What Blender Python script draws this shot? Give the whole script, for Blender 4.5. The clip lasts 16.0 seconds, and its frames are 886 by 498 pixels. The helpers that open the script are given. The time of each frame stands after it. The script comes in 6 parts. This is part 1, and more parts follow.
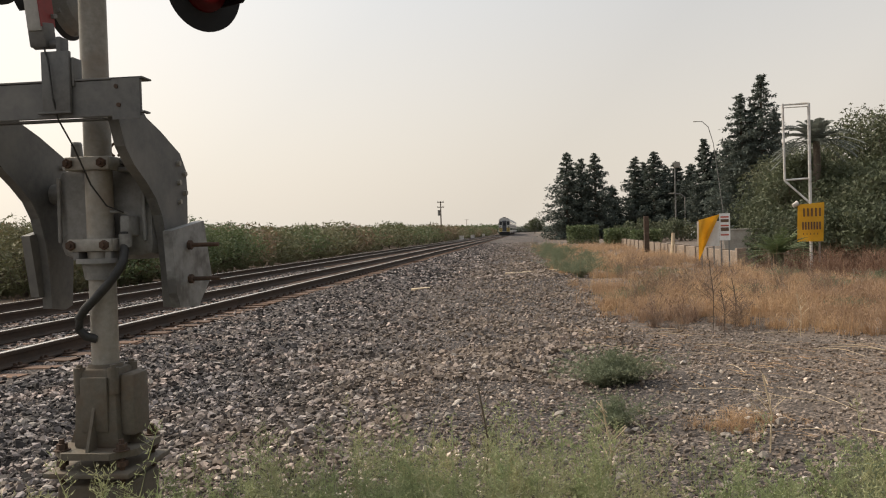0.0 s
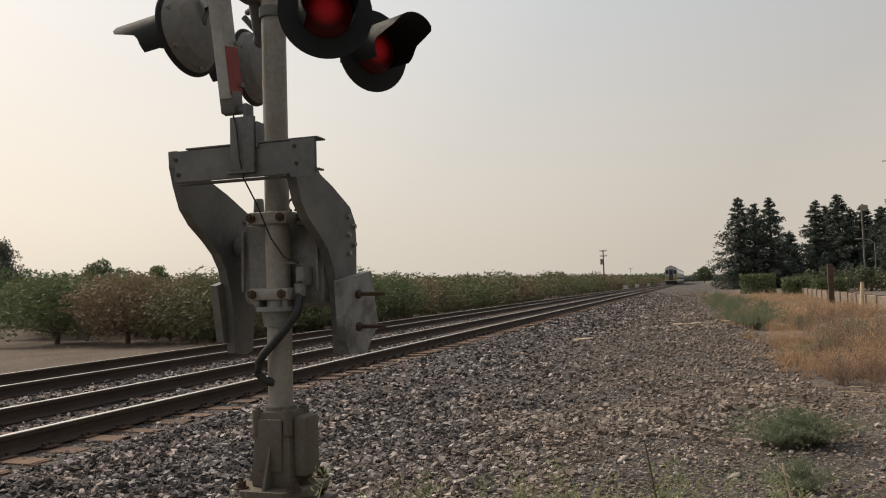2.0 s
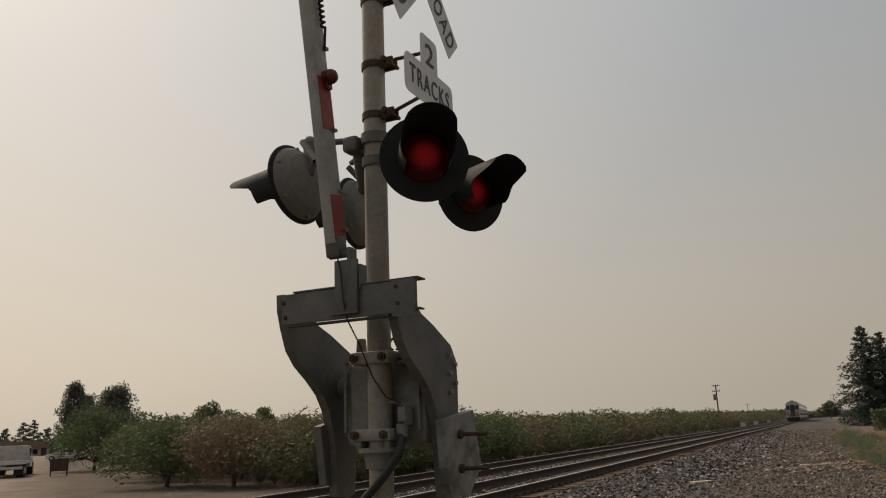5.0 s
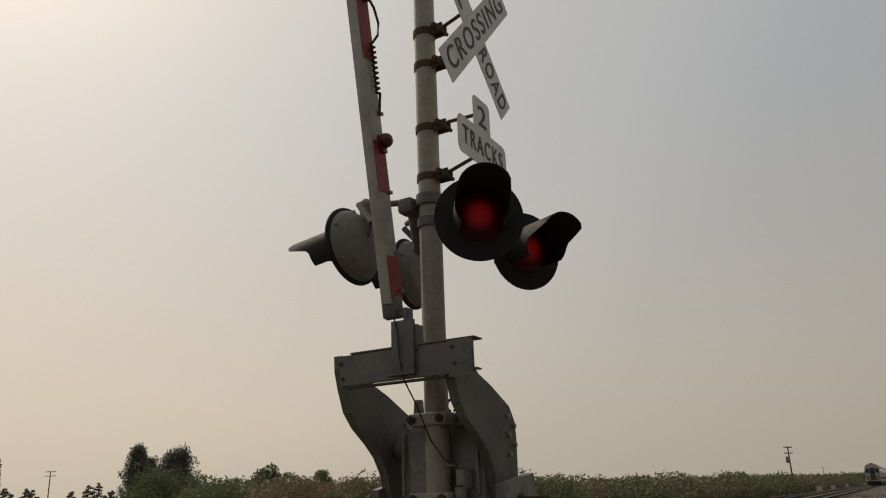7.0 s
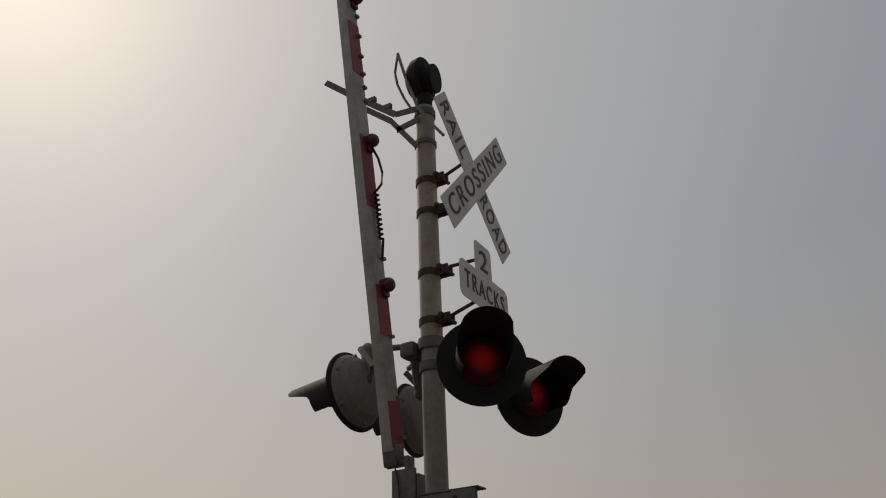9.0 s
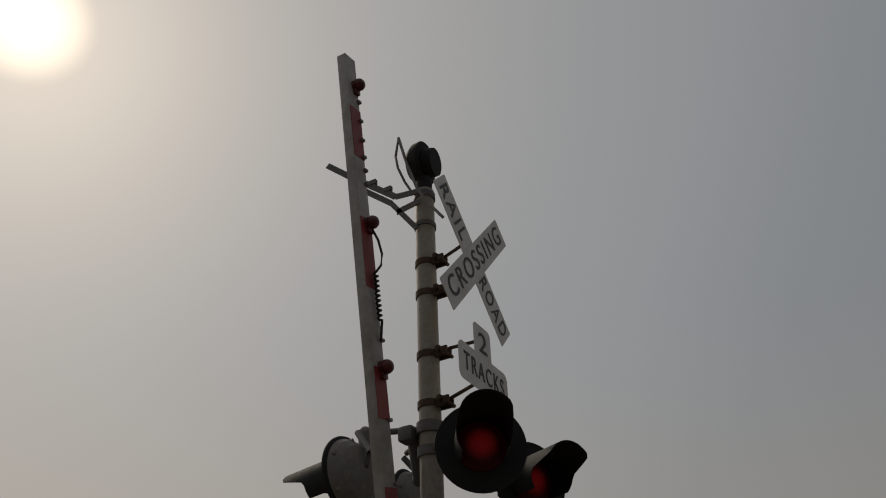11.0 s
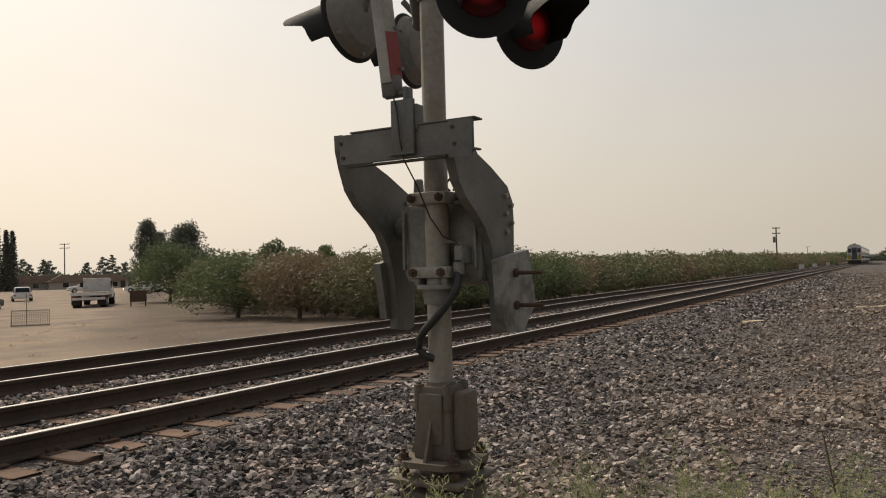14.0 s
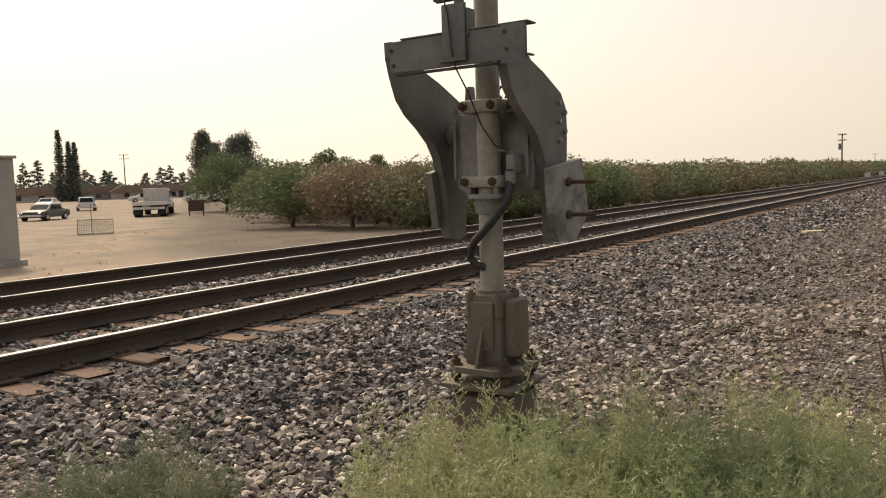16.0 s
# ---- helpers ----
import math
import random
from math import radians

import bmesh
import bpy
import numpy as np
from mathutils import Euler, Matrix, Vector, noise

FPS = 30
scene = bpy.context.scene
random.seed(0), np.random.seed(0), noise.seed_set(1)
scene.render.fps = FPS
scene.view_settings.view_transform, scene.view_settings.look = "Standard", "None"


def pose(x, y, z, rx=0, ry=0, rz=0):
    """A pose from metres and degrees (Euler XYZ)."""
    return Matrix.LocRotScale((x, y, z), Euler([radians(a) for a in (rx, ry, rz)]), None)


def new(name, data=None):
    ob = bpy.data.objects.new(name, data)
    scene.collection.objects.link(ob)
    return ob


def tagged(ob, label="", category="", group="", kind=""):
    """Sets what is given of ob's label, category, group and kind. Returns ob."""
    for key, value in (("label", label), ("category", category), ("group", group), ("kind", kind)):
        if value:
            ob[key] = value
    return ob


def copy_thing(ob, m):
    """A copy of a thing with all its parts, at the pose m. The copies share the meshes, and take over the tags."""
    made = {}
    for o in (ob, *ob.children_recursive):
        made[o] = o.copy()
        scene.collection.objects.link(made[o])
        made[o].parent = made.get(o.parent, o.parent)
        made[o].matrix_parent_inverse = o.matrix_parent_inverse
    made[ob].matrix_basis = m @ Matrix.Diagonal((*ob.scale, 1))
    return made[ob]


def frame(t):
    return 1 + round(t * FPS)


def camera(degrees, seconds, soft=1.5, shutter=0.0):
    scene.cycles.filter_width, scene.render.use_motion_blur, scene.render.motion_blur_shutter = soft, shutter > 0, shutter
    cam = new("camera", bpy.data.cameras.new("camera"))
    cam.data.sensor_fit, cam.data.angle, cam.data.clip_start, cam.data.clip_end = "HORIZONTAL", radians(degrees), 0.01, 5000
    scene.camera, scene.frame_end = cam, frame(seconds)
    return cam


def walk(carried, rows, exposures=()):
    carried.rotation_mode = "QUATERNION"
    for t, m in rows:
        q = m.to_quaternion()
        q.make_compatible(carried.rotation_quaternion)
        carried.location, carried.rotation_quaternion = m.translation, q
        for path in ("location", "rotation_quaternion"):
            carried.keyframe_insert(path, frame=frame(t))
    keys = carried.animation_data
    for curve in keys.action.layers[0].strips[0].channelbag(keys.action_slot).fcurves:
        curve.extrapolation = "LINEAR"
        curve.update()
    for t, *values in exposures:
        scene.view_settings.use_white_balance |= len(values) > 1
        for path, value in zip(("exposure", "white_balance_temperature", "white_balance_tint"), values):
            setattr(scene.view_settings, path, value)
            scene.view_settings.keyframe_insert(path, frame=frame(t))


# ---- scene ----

# ---------- camera ----------
cam = camera(59.17, 16.0, soft=1.1)
EYE = (0.0, 0.0, 1.5)
# seconds, heading to the left of the track's line, pitch, lean
TURNS = [(0, 6.36, -1.22, 1.64), (0.5, 6.46, 0.86, 1.65), (1, 11.16, 2.64, 1.66), (1.5, 17.36, 2.74, 1.61),
         (2, 18.15, 2.75, 1.69), (2.5, 20.66, 3.10, 1.90), (3, 21.27, 3.54, 2.05), (3.5, 21.32, 4.12, 2.07),
         (4, 21.42, 6.65, 2.07), (4.4, 21.65, 9.72, 1.98), (5, 25.58, 13.03, 2.17), (5.2, 27.14, 13.62, 2.17),
         (7.3, 29.77, 17.70, 1.98), (7.6, 29.77, 17.72, 1.98), (8, 29.84, 18.68, 2.05), (8.5, 29.94, 22.72, 2.06),
         (9, 29.98, 28.08, 2.11), (9.5, 29.98, 33.16, 2.11), (9.7, 29.99, 34.57, 2.10), (11.8, 29.65, 32.42, 1.64),
         (12, 29.66, 31.06, 1.63), (12.5, 29.64, 25.67, 1.61), (13, 29.59, 16.62, 1.51), (13.5, 29.62, 8.40, 1.55),
         (14, 29.67, 1.51, 1.49), (14.5, 29.69, -4.74, 1.48), (15, 29.76, -5.58, 1.53), (15.5, 30.98, -5.35, 1.61),
         (16, 33.44, -5.03, 1.65)]
# seconds, stops, kelvin, tint
EXPOSURES = [(0, 0.61, 6400, 10), (1, 0.48, 6400, 10), (2, 0.28, 6450, 10), (3.5, 0.14, 6550, 10), (4.0, 0.10, 6600, 10), (4.5, 0.05, 6650, 10), (5.0, -0.25, 6750, 10),
             (7.5, -0.32, 6750, 10), (8, -0.33, 6750, 10), (8.5, -0.41, 6650, 10), (9, -0.66, 6500, 10), (9.5, -1.04, 6500, 10), (12, -0.90, 6450, 10), (12.5, -0.68, 6500, 10),
             (13, -0.43, 6600, 10), (13.5, 0.0, 6800, 10), (14, 0.24, 6650, 10), (14.5, 1.0, 6950, 10), (15.2, 0.98, 6950, 10), (16, 0.76, 6950, 10)]
walk(cam, [(t, pose(*EYE, 90 + p, r, y)) for t, y, p, r in TURNS], EXPOSURES)

# ---------- daylight through smoke haze ----------
SUN_AZ, SUN_EL = 67.07, 44.57      # degrees to the left of +y, above the horizon
sun_dir = Vector((-math.sin(radians(SUN_AZ)) * math.cos(radians(SUN_EL)),
                  math.cos(radians(SUN_AZ)) * math.cos(radians(SUN_EL)), math.sin(radians(SUN_EL))))
world = bpy.data.worlds.new("hazy_sky")
scene.world = world
world.use_nodes = True
wn, wl = world.node_tree.nodes, world.node_tree.links
wn.clear()
w_out = wn.new("ShaderNodeOutputWorld")
w_bg = wn.new("ShaderNodeBackground")
w_sky = wn.new("ShaderNodeTexSky")
w_sky.sky_type = "NISHITA"
w_sky.sun_disc = False
w_sky.sun_elevation = radians(SUN_EL)
w_sky.sun_rotation = radians(-SUN_AZ)
w_sky.dust_density, w_sky.air_density, w_sky.ozone_density = 6.0, 1.2, 1.0
w_dim = wn.new("ShaderNodeVectorMath")
w_dim.operation = "SCALE"
w_dim.inputs["Scale"].default_value = 0.012
wl.new(w_sky.outputs["Color"], w_dim.inputs[0])
# smoke veil: warm round the sun and near the ground, greyer away from it
w_geo = wn.new("ShaderNodeTexCoord")
w_dot = wn.new("ShaderNodeVectorMath")
w_dot.operation = "DOT_PRODUCT"
w_dot.inputs[1].default_value = sun_dir
wl.new(w_geo.outputs["Generated"], w_dot.inputs[0])
w_ramp = wn.new("ShaderNodeValToRGB")
w_span = wn.new("ShaderNodeMapRange")
w_span.inputs["From Min"].default_value, w_span.inputs["From Max"].default_value = -0.6, 1.0
wl.new(w_dot.outputs["Value"], w_span.inputs["Value"])
wl.new(w_span.outputs["Result"], w_ramp.inputs["Fac"])
els = w_ramp.color_ramp.elements
els[0].position, els[0].color = 0.0, (0.15, 0.155, 0.165, 1)
els[1].position, els[1].color = 1.0, (0.74, 0.705, 0.65, 1)
for pos, col in ((-0.25, (0.20, 0.205, 0.215, 1)), (0.0, (0.33, 0.34, 0.352, 1)), (0.14, (0.365, 0.378, 0.388, 1)), (0.32, (0.352, 0.365, 0.375, 1)), (0.57, (0.42, 0.437, 0.45, 1)),
                 (0.70, (0.50, 0.512, 0.515, 1)), (0.80, (0.545, 0.548, 0.543, 1)), (0.93, (0.64, 0.63, 0.61, 1)), (0.975, (0.68, 0.66, 0.625, 1)), (0.99, (0.71, 0.685, 0.64, 1))):
    e = els.new((pos + 0.6) / 1.6)
    e.color = col
w_sep = wn.new("ShaderNodeSeparateXYZ")
wl.new(w_geo.outputs["Generated"], w_sep.inputs[0])
w_low = wn.new("ShaderNodeMapRange")
w_low.interpolation_type = "SMOOTHSTEP"
w_low.inputs["From Min"].default_value, w_low.inputs["From Max"].default_value = 0.50, 0.0
w_low.inputs["To Min"].default_value, w_low.inputs["To Max"].default_value = 0.0, 1.0
wl.new(w_sep.outputs["Z"], w_low.inputs["Value"])
w_warm = wn.new("ShaderNodeMix")
w_warm.data_type, w_warm.blend_type = "RGBA", "MULTIPLY"
w_warm.inputs["B"].default_value = (1.35, 1.17, 0.965, 1)
wl.new(w_low.outputs["Result"], w_warm.inputs["Factor"])
wl.new(w_ramp.outputs["Color"], w_warm.inputs["A"])
w_add = wn.new("ShaderNodeVectorMath")
w_add.operation = "ADD"
wl.new(w_warm.outputs["Result"], w_add.inputs[0])
wl.new(w_dim.outputs["Vector"], w_add.inputs[1])
# the sun's small bright core behind the smoke
w_core = wn.new("ShaderNodeMapRange")
w_core.inputs["From Min"].default_value, w_core.inputs["From Max"].default_value = 0.9972, 0.9999
wl.new(w_dot.outputs["Value"], w_core.inputs["Value"])
w_pow = wn.new("ShaderNodeMath")
w_pow.operation = "POWER"
w_pow.inputs[1].default_value = 1.7
wl.new(w_core.outputs["Result"], w_pow.inputs[0])
w_halo = wn.new("ShaderNodeVectorMath")
w_halo.operation = "SCALE"
w_halo.inputs[0].default_value = (1.9, 1.45, 1.0)
wl.new(w_pow.outputs["Value"], w_halo.inputs["Scale"])
w_sum = wn.new("ShaderNodeVectorMath")
w_sum.operation = "ADD"
wl.new(w_add.outputs["Vector"], w_sum.inputs[0])
wl.new(w_halo.outputs["Vector"], w_sum.inputs[1])
wl.new(w_sum.outputs["Vector"], w_bg.inputs["Color"])
wl.new(w_bg.outputs["Background"], w_out.inputs["Surface"])

sun = new("sun", bpy.data.lights.new("sun", "SUN"))
sun.data.energy, sun.data.angle, sun.data.color = 2.3, radians(11), (1.0, 0.87, 0.69)
sun.rotation_euler = (-sun_dir).to_track_quat("-Z", "Y").to_euler()

# ---------- materials ----------


def mat(name, c1, c2, scale=8.0, rough=0.8, bump=0.2, metal=0.0, spots=None, spot_scale=2.0, spot_amount=0.5,
        island=0.0, per_object=0.0, depth=0.01, coords="Object", detail=6.0, translucent=0.0):
    """A weathered surface: fine grain between c1 and c2, larger stains of the colour spots, and relief."""
    m = bpy.data.materials.new(name)
    m.use_nodes = True
    n, l = m.node_tree.nodes, m.node_tree.links
    b = n["Principled BSDF"]
    co = n.new("ShaderNodeTexCoord").outputs[coords]
    grain = n.new("ShaderNodeTexNoise")
    grain.inputs["Scale"].default_value, grain.inputs["Detail"].default_value = scale, detail
    grain.inputs["Roughness"].default_value = 0.65
    l.new(co, grain.inputs["Vector"])
    ramp = n.new("ShaderNodeValToRGB")
    ramp.color_ramp.elements[0].position, ramp.color_ramp.elements[0].color = 0.3, (*c1, 1)
    ramp.color_ramp.elements[1].position, ramp.color_ramp.elements[1].color = 0.7, (*c2, 1)
    l.new(grain.outputs["Fac"], ramp.inputs["Fac"])
    col = ramp.outputs["Color"]
    if spots:
        big = n.new("ShaderNodeTexNoise")
        big.inputs["Scale"].default_value, big.inputs["Detail"].default_value = spot_scale, 8
        big.inputs["Roughness"].default_value = 0.6
        l.new(co, big.inputs["Vector"])
        r2 = n.new("ShaderNodeMapRange")
        r2.inputs["From Min"].default_value, r2.inputs["From Max"].default_value = 0.46, 0.66
        r2.inputs["To Max"].default_value = spot_amount
        l.new(big.outputs["Fac"], r2.inputs["Value"])
        mx = n.new("ShaderNodeMix")
        mx.data_type = "RGBA"
        l.new(r2.outputs["Result"], mx.inputs["Factor"])
        l.new(col, mx.inputs["A"])
        mx.inputs["B"].default_value = (*spots, 1)
        col = mx.outputs["Result"]
    for amount, source in ((island, "Random Per Island"), (per_object, "Random")):
        if amount:
            g = n.new("ShaderNodeNewGeometry" if source == "Random Per Island" else "ShaderNodeObjectInfo")
            hs = n.new("ShaderNodeHueSaturation")
            mr = n.new("ShaderNodeMapRange")
            mr.inputs["To Min"].default_value, mr.inputs["To Max"].default_value = 1 - amount, 1 + amount
            if island:
                pw = n.new("ShaderNodeMath")
                pw.operation = "POWER"
                pw.inputs[1].default_value = 2.4
                l.new(g.outputs[source], pw.inputs[0])
                mr.inputs["To Max"].default_value = 1 + 2.0 * amount
                l.new(pw.outputs["Value"], mr.inputs["Value"])
            else:
                l.new(g.outputs[source], mr.inputs["Value"])
            l.new(mr.outputs["Result"], hs.inputs["Value"])
            l.new(col, hs.inputs["Color"])
            col = hs.outputs["Color"]
    l.new(col, b.inputs["Base Color"])
    rr = n.new("ShaderNodeMapRange")
    rr.inputs["To Min"].default_value, rr.inputs["To Max"].default_value = max(0.02, rough - 0.12), min(1, rough + 0.12)
    l.new(grain.outputs["Fac"], rr.inputs["Value"])
    l.new(rr.outputs["Result"], b.inputs["Roughness"])
    b.inputs["Metallic"].default_value = metal
    if bump:
        bp = n.new("ShaderNodeBump")
        bp.inputs["Strength"].default_value, bp.inputs["Distance"].default_value = bump, depth
        l.new(grain.outputs["Fac"], bp.inputs["Height"])
        l.new(bp.outputs["Normal"], b.inputs["Normal"])
    if translucent:
        tr = n.new("ShaderNodeBsdfTranslucent")
        l.new(col, tr.inputs["Color"])
        ms = n.new("ShaderNodeMixShader")
        ms.inputs["Fac"].default_value = translucent
        l.new(b.outputs["BSDF"], ms.inputs[1])
        l.new(tr.outputs["BSDF"], ms.inputs[2])
        l.new(ms.outputs["Shader"], n["Material Output"].inputs["Surface"])
    return m


M_ALU = mat("weathered_aluminium", (0.235, 0.219, 0.188), (0.345, 0.322, 0.282), 30, 0.55, 0.1, 0.2, (0.24, 0.19, 0.14), 5, 0.6, depth=0.002)
M_GREY = mat("grey_painted_casting", (0.175, 0.172, 0.16), (0.25, 0.245, 0.23), 40, 0.6, 0.15, 0.1, (0.09, 0.075, 0.06), 6, 0.6, depth=0.002)
M_STEEL = mat("weathered_dark_galvanised_steel", (0.088, 0.087, 0.083), (0.142, 0.139, 0.131), 26, 0.6, 0.2, 0.15, (0.23, 0.215, 0.19), 3, 0.45, depth=0.002)
M_SLAB = mat("blotchy_galvanised_slab", (0.20, 0.20, 0.195), (0.30, 0.30, 0.29), 20, 0.55, 0.15, 0.25, (0.07, 0.065, 0.06), 7, 0.8, depth=0.002)
M_BASE = mat("dusty_cast_iron", (0.10, 0.087, 0.068), (0.152, 0.131, 0.102), 40, 0.8, 0.2, 0.1, (0.12, 0.08, 0.05), 8, 0.6, depth=0.002)
M_RUST = mat("rusty_steel", (0.055, 0.035, 0.025), (0.12, 0.07, 0.045), 60, 0.85, 0.3, 0.2, (0.04, 0.03, 0.025), 5, 0.6, depth=0.002)
M_BLACK = mat("black_enamel", (0.006, 0.0065, 0.007), (0.012, 0.0125, 0.0135), 30, 0.8, 0.05, 0.0, (0.022, 0.02, 0.018), 4, 0.4, depth=0.001)
M_BACKGREY = mat("light_grey_back", (0.12, 0.12, 0.115), (0.19, 0.19, 0.18), 30, 0.6, 0.1, 0.0, (0.2, 0.17, 0.14), 7, 0.7, depth=0.001)
M_CABLE = mat("black_rubber", (0.015, 0.015, 0.015), (0.035, 0.033, 0.03), 50, 0.6, 0.1)
M_WHITE = mat("white_sheeting", (0.68, 0.68, 0.66), (0.78, 0.78, 0.76), 25, 0.5, 0.03, 0, (0.5, 0.47, 0.42), 4, 0.5, depth=0.001)
M_ARM = mat("dusty_white_arm", (0.36, 0.36, 0.345), (0.48, 0.475, 0.455), 25, 0.6, 0.05, 0, (0.24, 0.22, 0.19), 5, 0.6, depth=0.001)
M_RED = mat("red_sheeting", (0.20, 0.023, 0.023), (0.28, 0.036, 0.034), 25, 0.5, 0.03, 0, (0.3, 0.05, 0.04), 4, 0.5, depth=0.001)
M_GATELAMP = mat("dark_red_lamp_plastic", (0.085, 0.012, 0.012), (0.13, 0.02, 0.018), 25, 0.35, 0.03, 0, (0.06, 0.03, 0.025), 6, 0.4, depth=0.001)
M_LETTER = mat("black_lettering", (0.012, 0.012, 0.012), (0.03, 0.03, 0.03), 25, 0.5, 0.0)
M_RAIL = mat("rail_side_rust", (0.045, 0.030, 0.022), (0.085, 0.055, 0.038), 30, 0.8, 0.3, 0.1, (0.03, 0.025, 0.02), 2, 0.6, depth=0.003)
M_RAILTOP = mat("polished_rail_head", (0.78, 0.77, 0.75), (0.86, 0.85, 0.83), 20, 0.22, 0.02, 1.0)
M_TIE = mat("old_tie_timber", (0.06, 0.034, 0.024), (0.17, 0.092, 0.058), 14, 0.9, 0.6, 0, (0.25, 0.17, 0.11), 3, 0.3, per_object=0.3, depth=0.01)
M_STONE = mat("ballast_stone", (0.092, 0.081, 0.080), (0.235, 0.207, 0.195), 22, 0.9, 0.3, 0, (0.31, 0.225, 0.18), 1.3, 0.5, island=0.85, depth=0.004)


def dusted(m, dust, x0, x1, most):
    """Tan dust over stones, thicker towards the service strip."""
    n, l = m.node_tree.nodes, m.node_tree.links
    b = n["Principled BSDF"]
    old = b.inputs["Base Color"].links[0].from_socket
    co = n.new("ShaderNodeTexCoord").outputs["Object"]
    sep = n.new("ShaderNodeSeparateXYZ")
    l.new(co, sep.inputs[0])
    big = n.new("ShaderNodeTexNoise")
    big.inputs["Scale"].default_value, big.inputs["Detail"].default_value = 0.7, 5
    l.new(co, big.inputs["Vector"])
    add = n.new("ShaderNodeMath")
    add.operation = "MULTIPLY_ADD"
    add.inputs[1].default_value = 5.0
    l.new(big.outputs["Fac"], add.inputs[0])
    l.new(sep.outputs["X"], add.inputs[2])
    mr = n.new("ShaderNodeMapRange")
    mr.inputs["From Min"].default_value, mr.inputs["From Max"].default_value = x0 + 2.5, x1 + 2.5
    mr.inputs["To Max"].default_value = most
    l.new(add.outputs["Value"], mr.inputs["Value"])
    mx = n.new("ShaderNodeMix")
    mx.data_type = "RGBA"
    l.new(mr.outputs["Result"], mx.inputs["Factor"])
    l.new(old, mx.inputs["A"])
    mx.inputs["B"].default_value = (*dust, 1)
    l.new(mx.outputs["Result"], b.inputs["Base Color"])
    return m


dusted(M_STONE, (0.25, 0.19, 0.14), -3.4, -0.6, 0.55)


def ground_material():
    """Crushed ballast, dusty gravel and dry dirt, shared out by broad noise and by the distance from the tracks."""
    m = bpy.data.materials.new("gravel_and_dirt")
    m.use_nodes = True
    n, l = m.node_tree.nodes, m.node_tree.links
    b = n["Principled BSDF"]
    b.inputs["Roughness"].default_value = 0.95
    co = n.new("ShaderNodeTexCoord").outputs["Object"]
    vor = n.new("ShaderNodeTexVoronoi")
    vor.inputs["Scale"].default_value = 30
    l.new(co, vor.inputs["Vector"])
    bw = n.new("ShaderNodeSeparateColor")
    l.new(vor.outputs["Color"], bw.inputs["Color"])
    # tones lowered to hold the shade in the gaps between stones
    stone = n.new("ShaderNodeValToRGB")
    e = stone.color_ramp.elements
    e[0].color, e[1].color = (0.038, 0.035, 0.035, 1), (0.27, 0.235, 0.21, 1)
    e[1].position = 1.0
    k = e.new(0.7)
    k.color = (0.092, 0.081, 0.079, 1)
    l.new(bw.outputs[0], stone.inputs["Fac"])
    # bright chips among the small stones
    chip = n.new("ShaderNodeTexVoronoi")
    chip.inputs["Scale"].default_value = 62
    l.new(co, chip.inputs["Vector"])
    cs = n.new("ShaderNodeSeparateColor")
    l.new(chip.outputs["Color"], cs.inputs["Color"])
    speck = n.new("ShaderNodeValToRGB")
    e = speck.color_ramp.elements
    e[0].position, e[0].color, e[1].position, e[1].color = 0.25, (0.45, 0.43, 0.43, 1), 1.0, (2.6, 2.45, 2.3, 1)
    k = e.new(0.82)
    k.color = (1.05, 1.0, 0.97, 1)
    l.new(cs.outputs[0], speck.inputs["Fac"])
    chips = n.new("ShaderNodeMix")
    chips.data_type, chips.blend_type = "RGBA", "MULTIPLY"
    chips.inputs["Factor"].default_value = 0.85
    l.new(stone.outputs["Color"], chips.inputs["A"])
    l.new(speck.outputs["Color"], chips.inputs["B"])
    fine = n.new("ShaderNodeTexNoise")
    fine.inputs["Scale"].default_value, fine.inputs["Detail"].default_value = 30, 8
    l.new(co, fine.inputs["Vector"])
    dirt = n.new("ShaderNodeValToRGB")
    e = dirt.color_ramp.elements
    e[0].position, e[0].color, e[1].position, e[1].color = 0.3, (0.22, 0.175, 0.135, 1), 0.7, (0.38, 0.305, 0.235, 1)
    l.new(fine.outputs["Fac"], dirt.inputs["Fac"])
    sep = n.new("ShaderNodeSeparateXYZ")
    l.new(co, sep.inputs[0])
    big = n.new("ShaderNodeTexNoise")
    big.inputs["Scale"].default_value, big.inputs["Detail"].default_value = 0.5, 6
    l.new(co, big.inputs["Vector"])
    wob = n.new("ShaderNodeMath")
    wob.operation = "MULTIPLY_ADD"
    wob.inputs[1].default_value = 4.0
    l.new(big.outputs["Fac"], wob.inputs[0])
    l.new(sep.outputs["X"], wob.inputs[2])
    left = n.new("ShaderNodeMapRange")
    left.inputs["From Min"].default_value, left.inputs["From Max"].default_value = -11.6, -14.6
    l.new(wob.outputs["Value"], left.inputs["Value"])
    right = n.new("ShaderNodeMapRange")
    right.inputs["From Min"].default_value, right.inputs["From Max"].default_value = 2.6, 6.0
    right.inputs["To Max"].default_value = 0.38
    l.new(wob.outputs["Value"], right.inputs["Value"])
    mxm = n.new("ShaderNodeMath")
    mxm.operation = "MAXIMUM"
    l.new(left.outputs["Result"], mxm.inputs[0])
    l.new(right.outputs["Result"], mxm.inputs[1])
    mx = n.new("ShaderNodeMix")
    mx.data_type = "RGBA"
    l.new(mxm.outputs["Value"], mx.inputs["Factor"])
    l.new(chips.outputs["Result"], mx.inputs["A"])
    l.new(dirt.outputs["Color"], mx.inputs["B"])
    # darker brown over the ground of the orchard area
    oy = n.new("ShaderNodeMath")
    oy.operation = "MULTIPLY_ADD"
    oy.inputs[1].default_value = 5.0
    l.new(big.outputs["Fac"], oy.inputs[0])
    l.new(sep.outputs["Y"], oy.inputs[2])
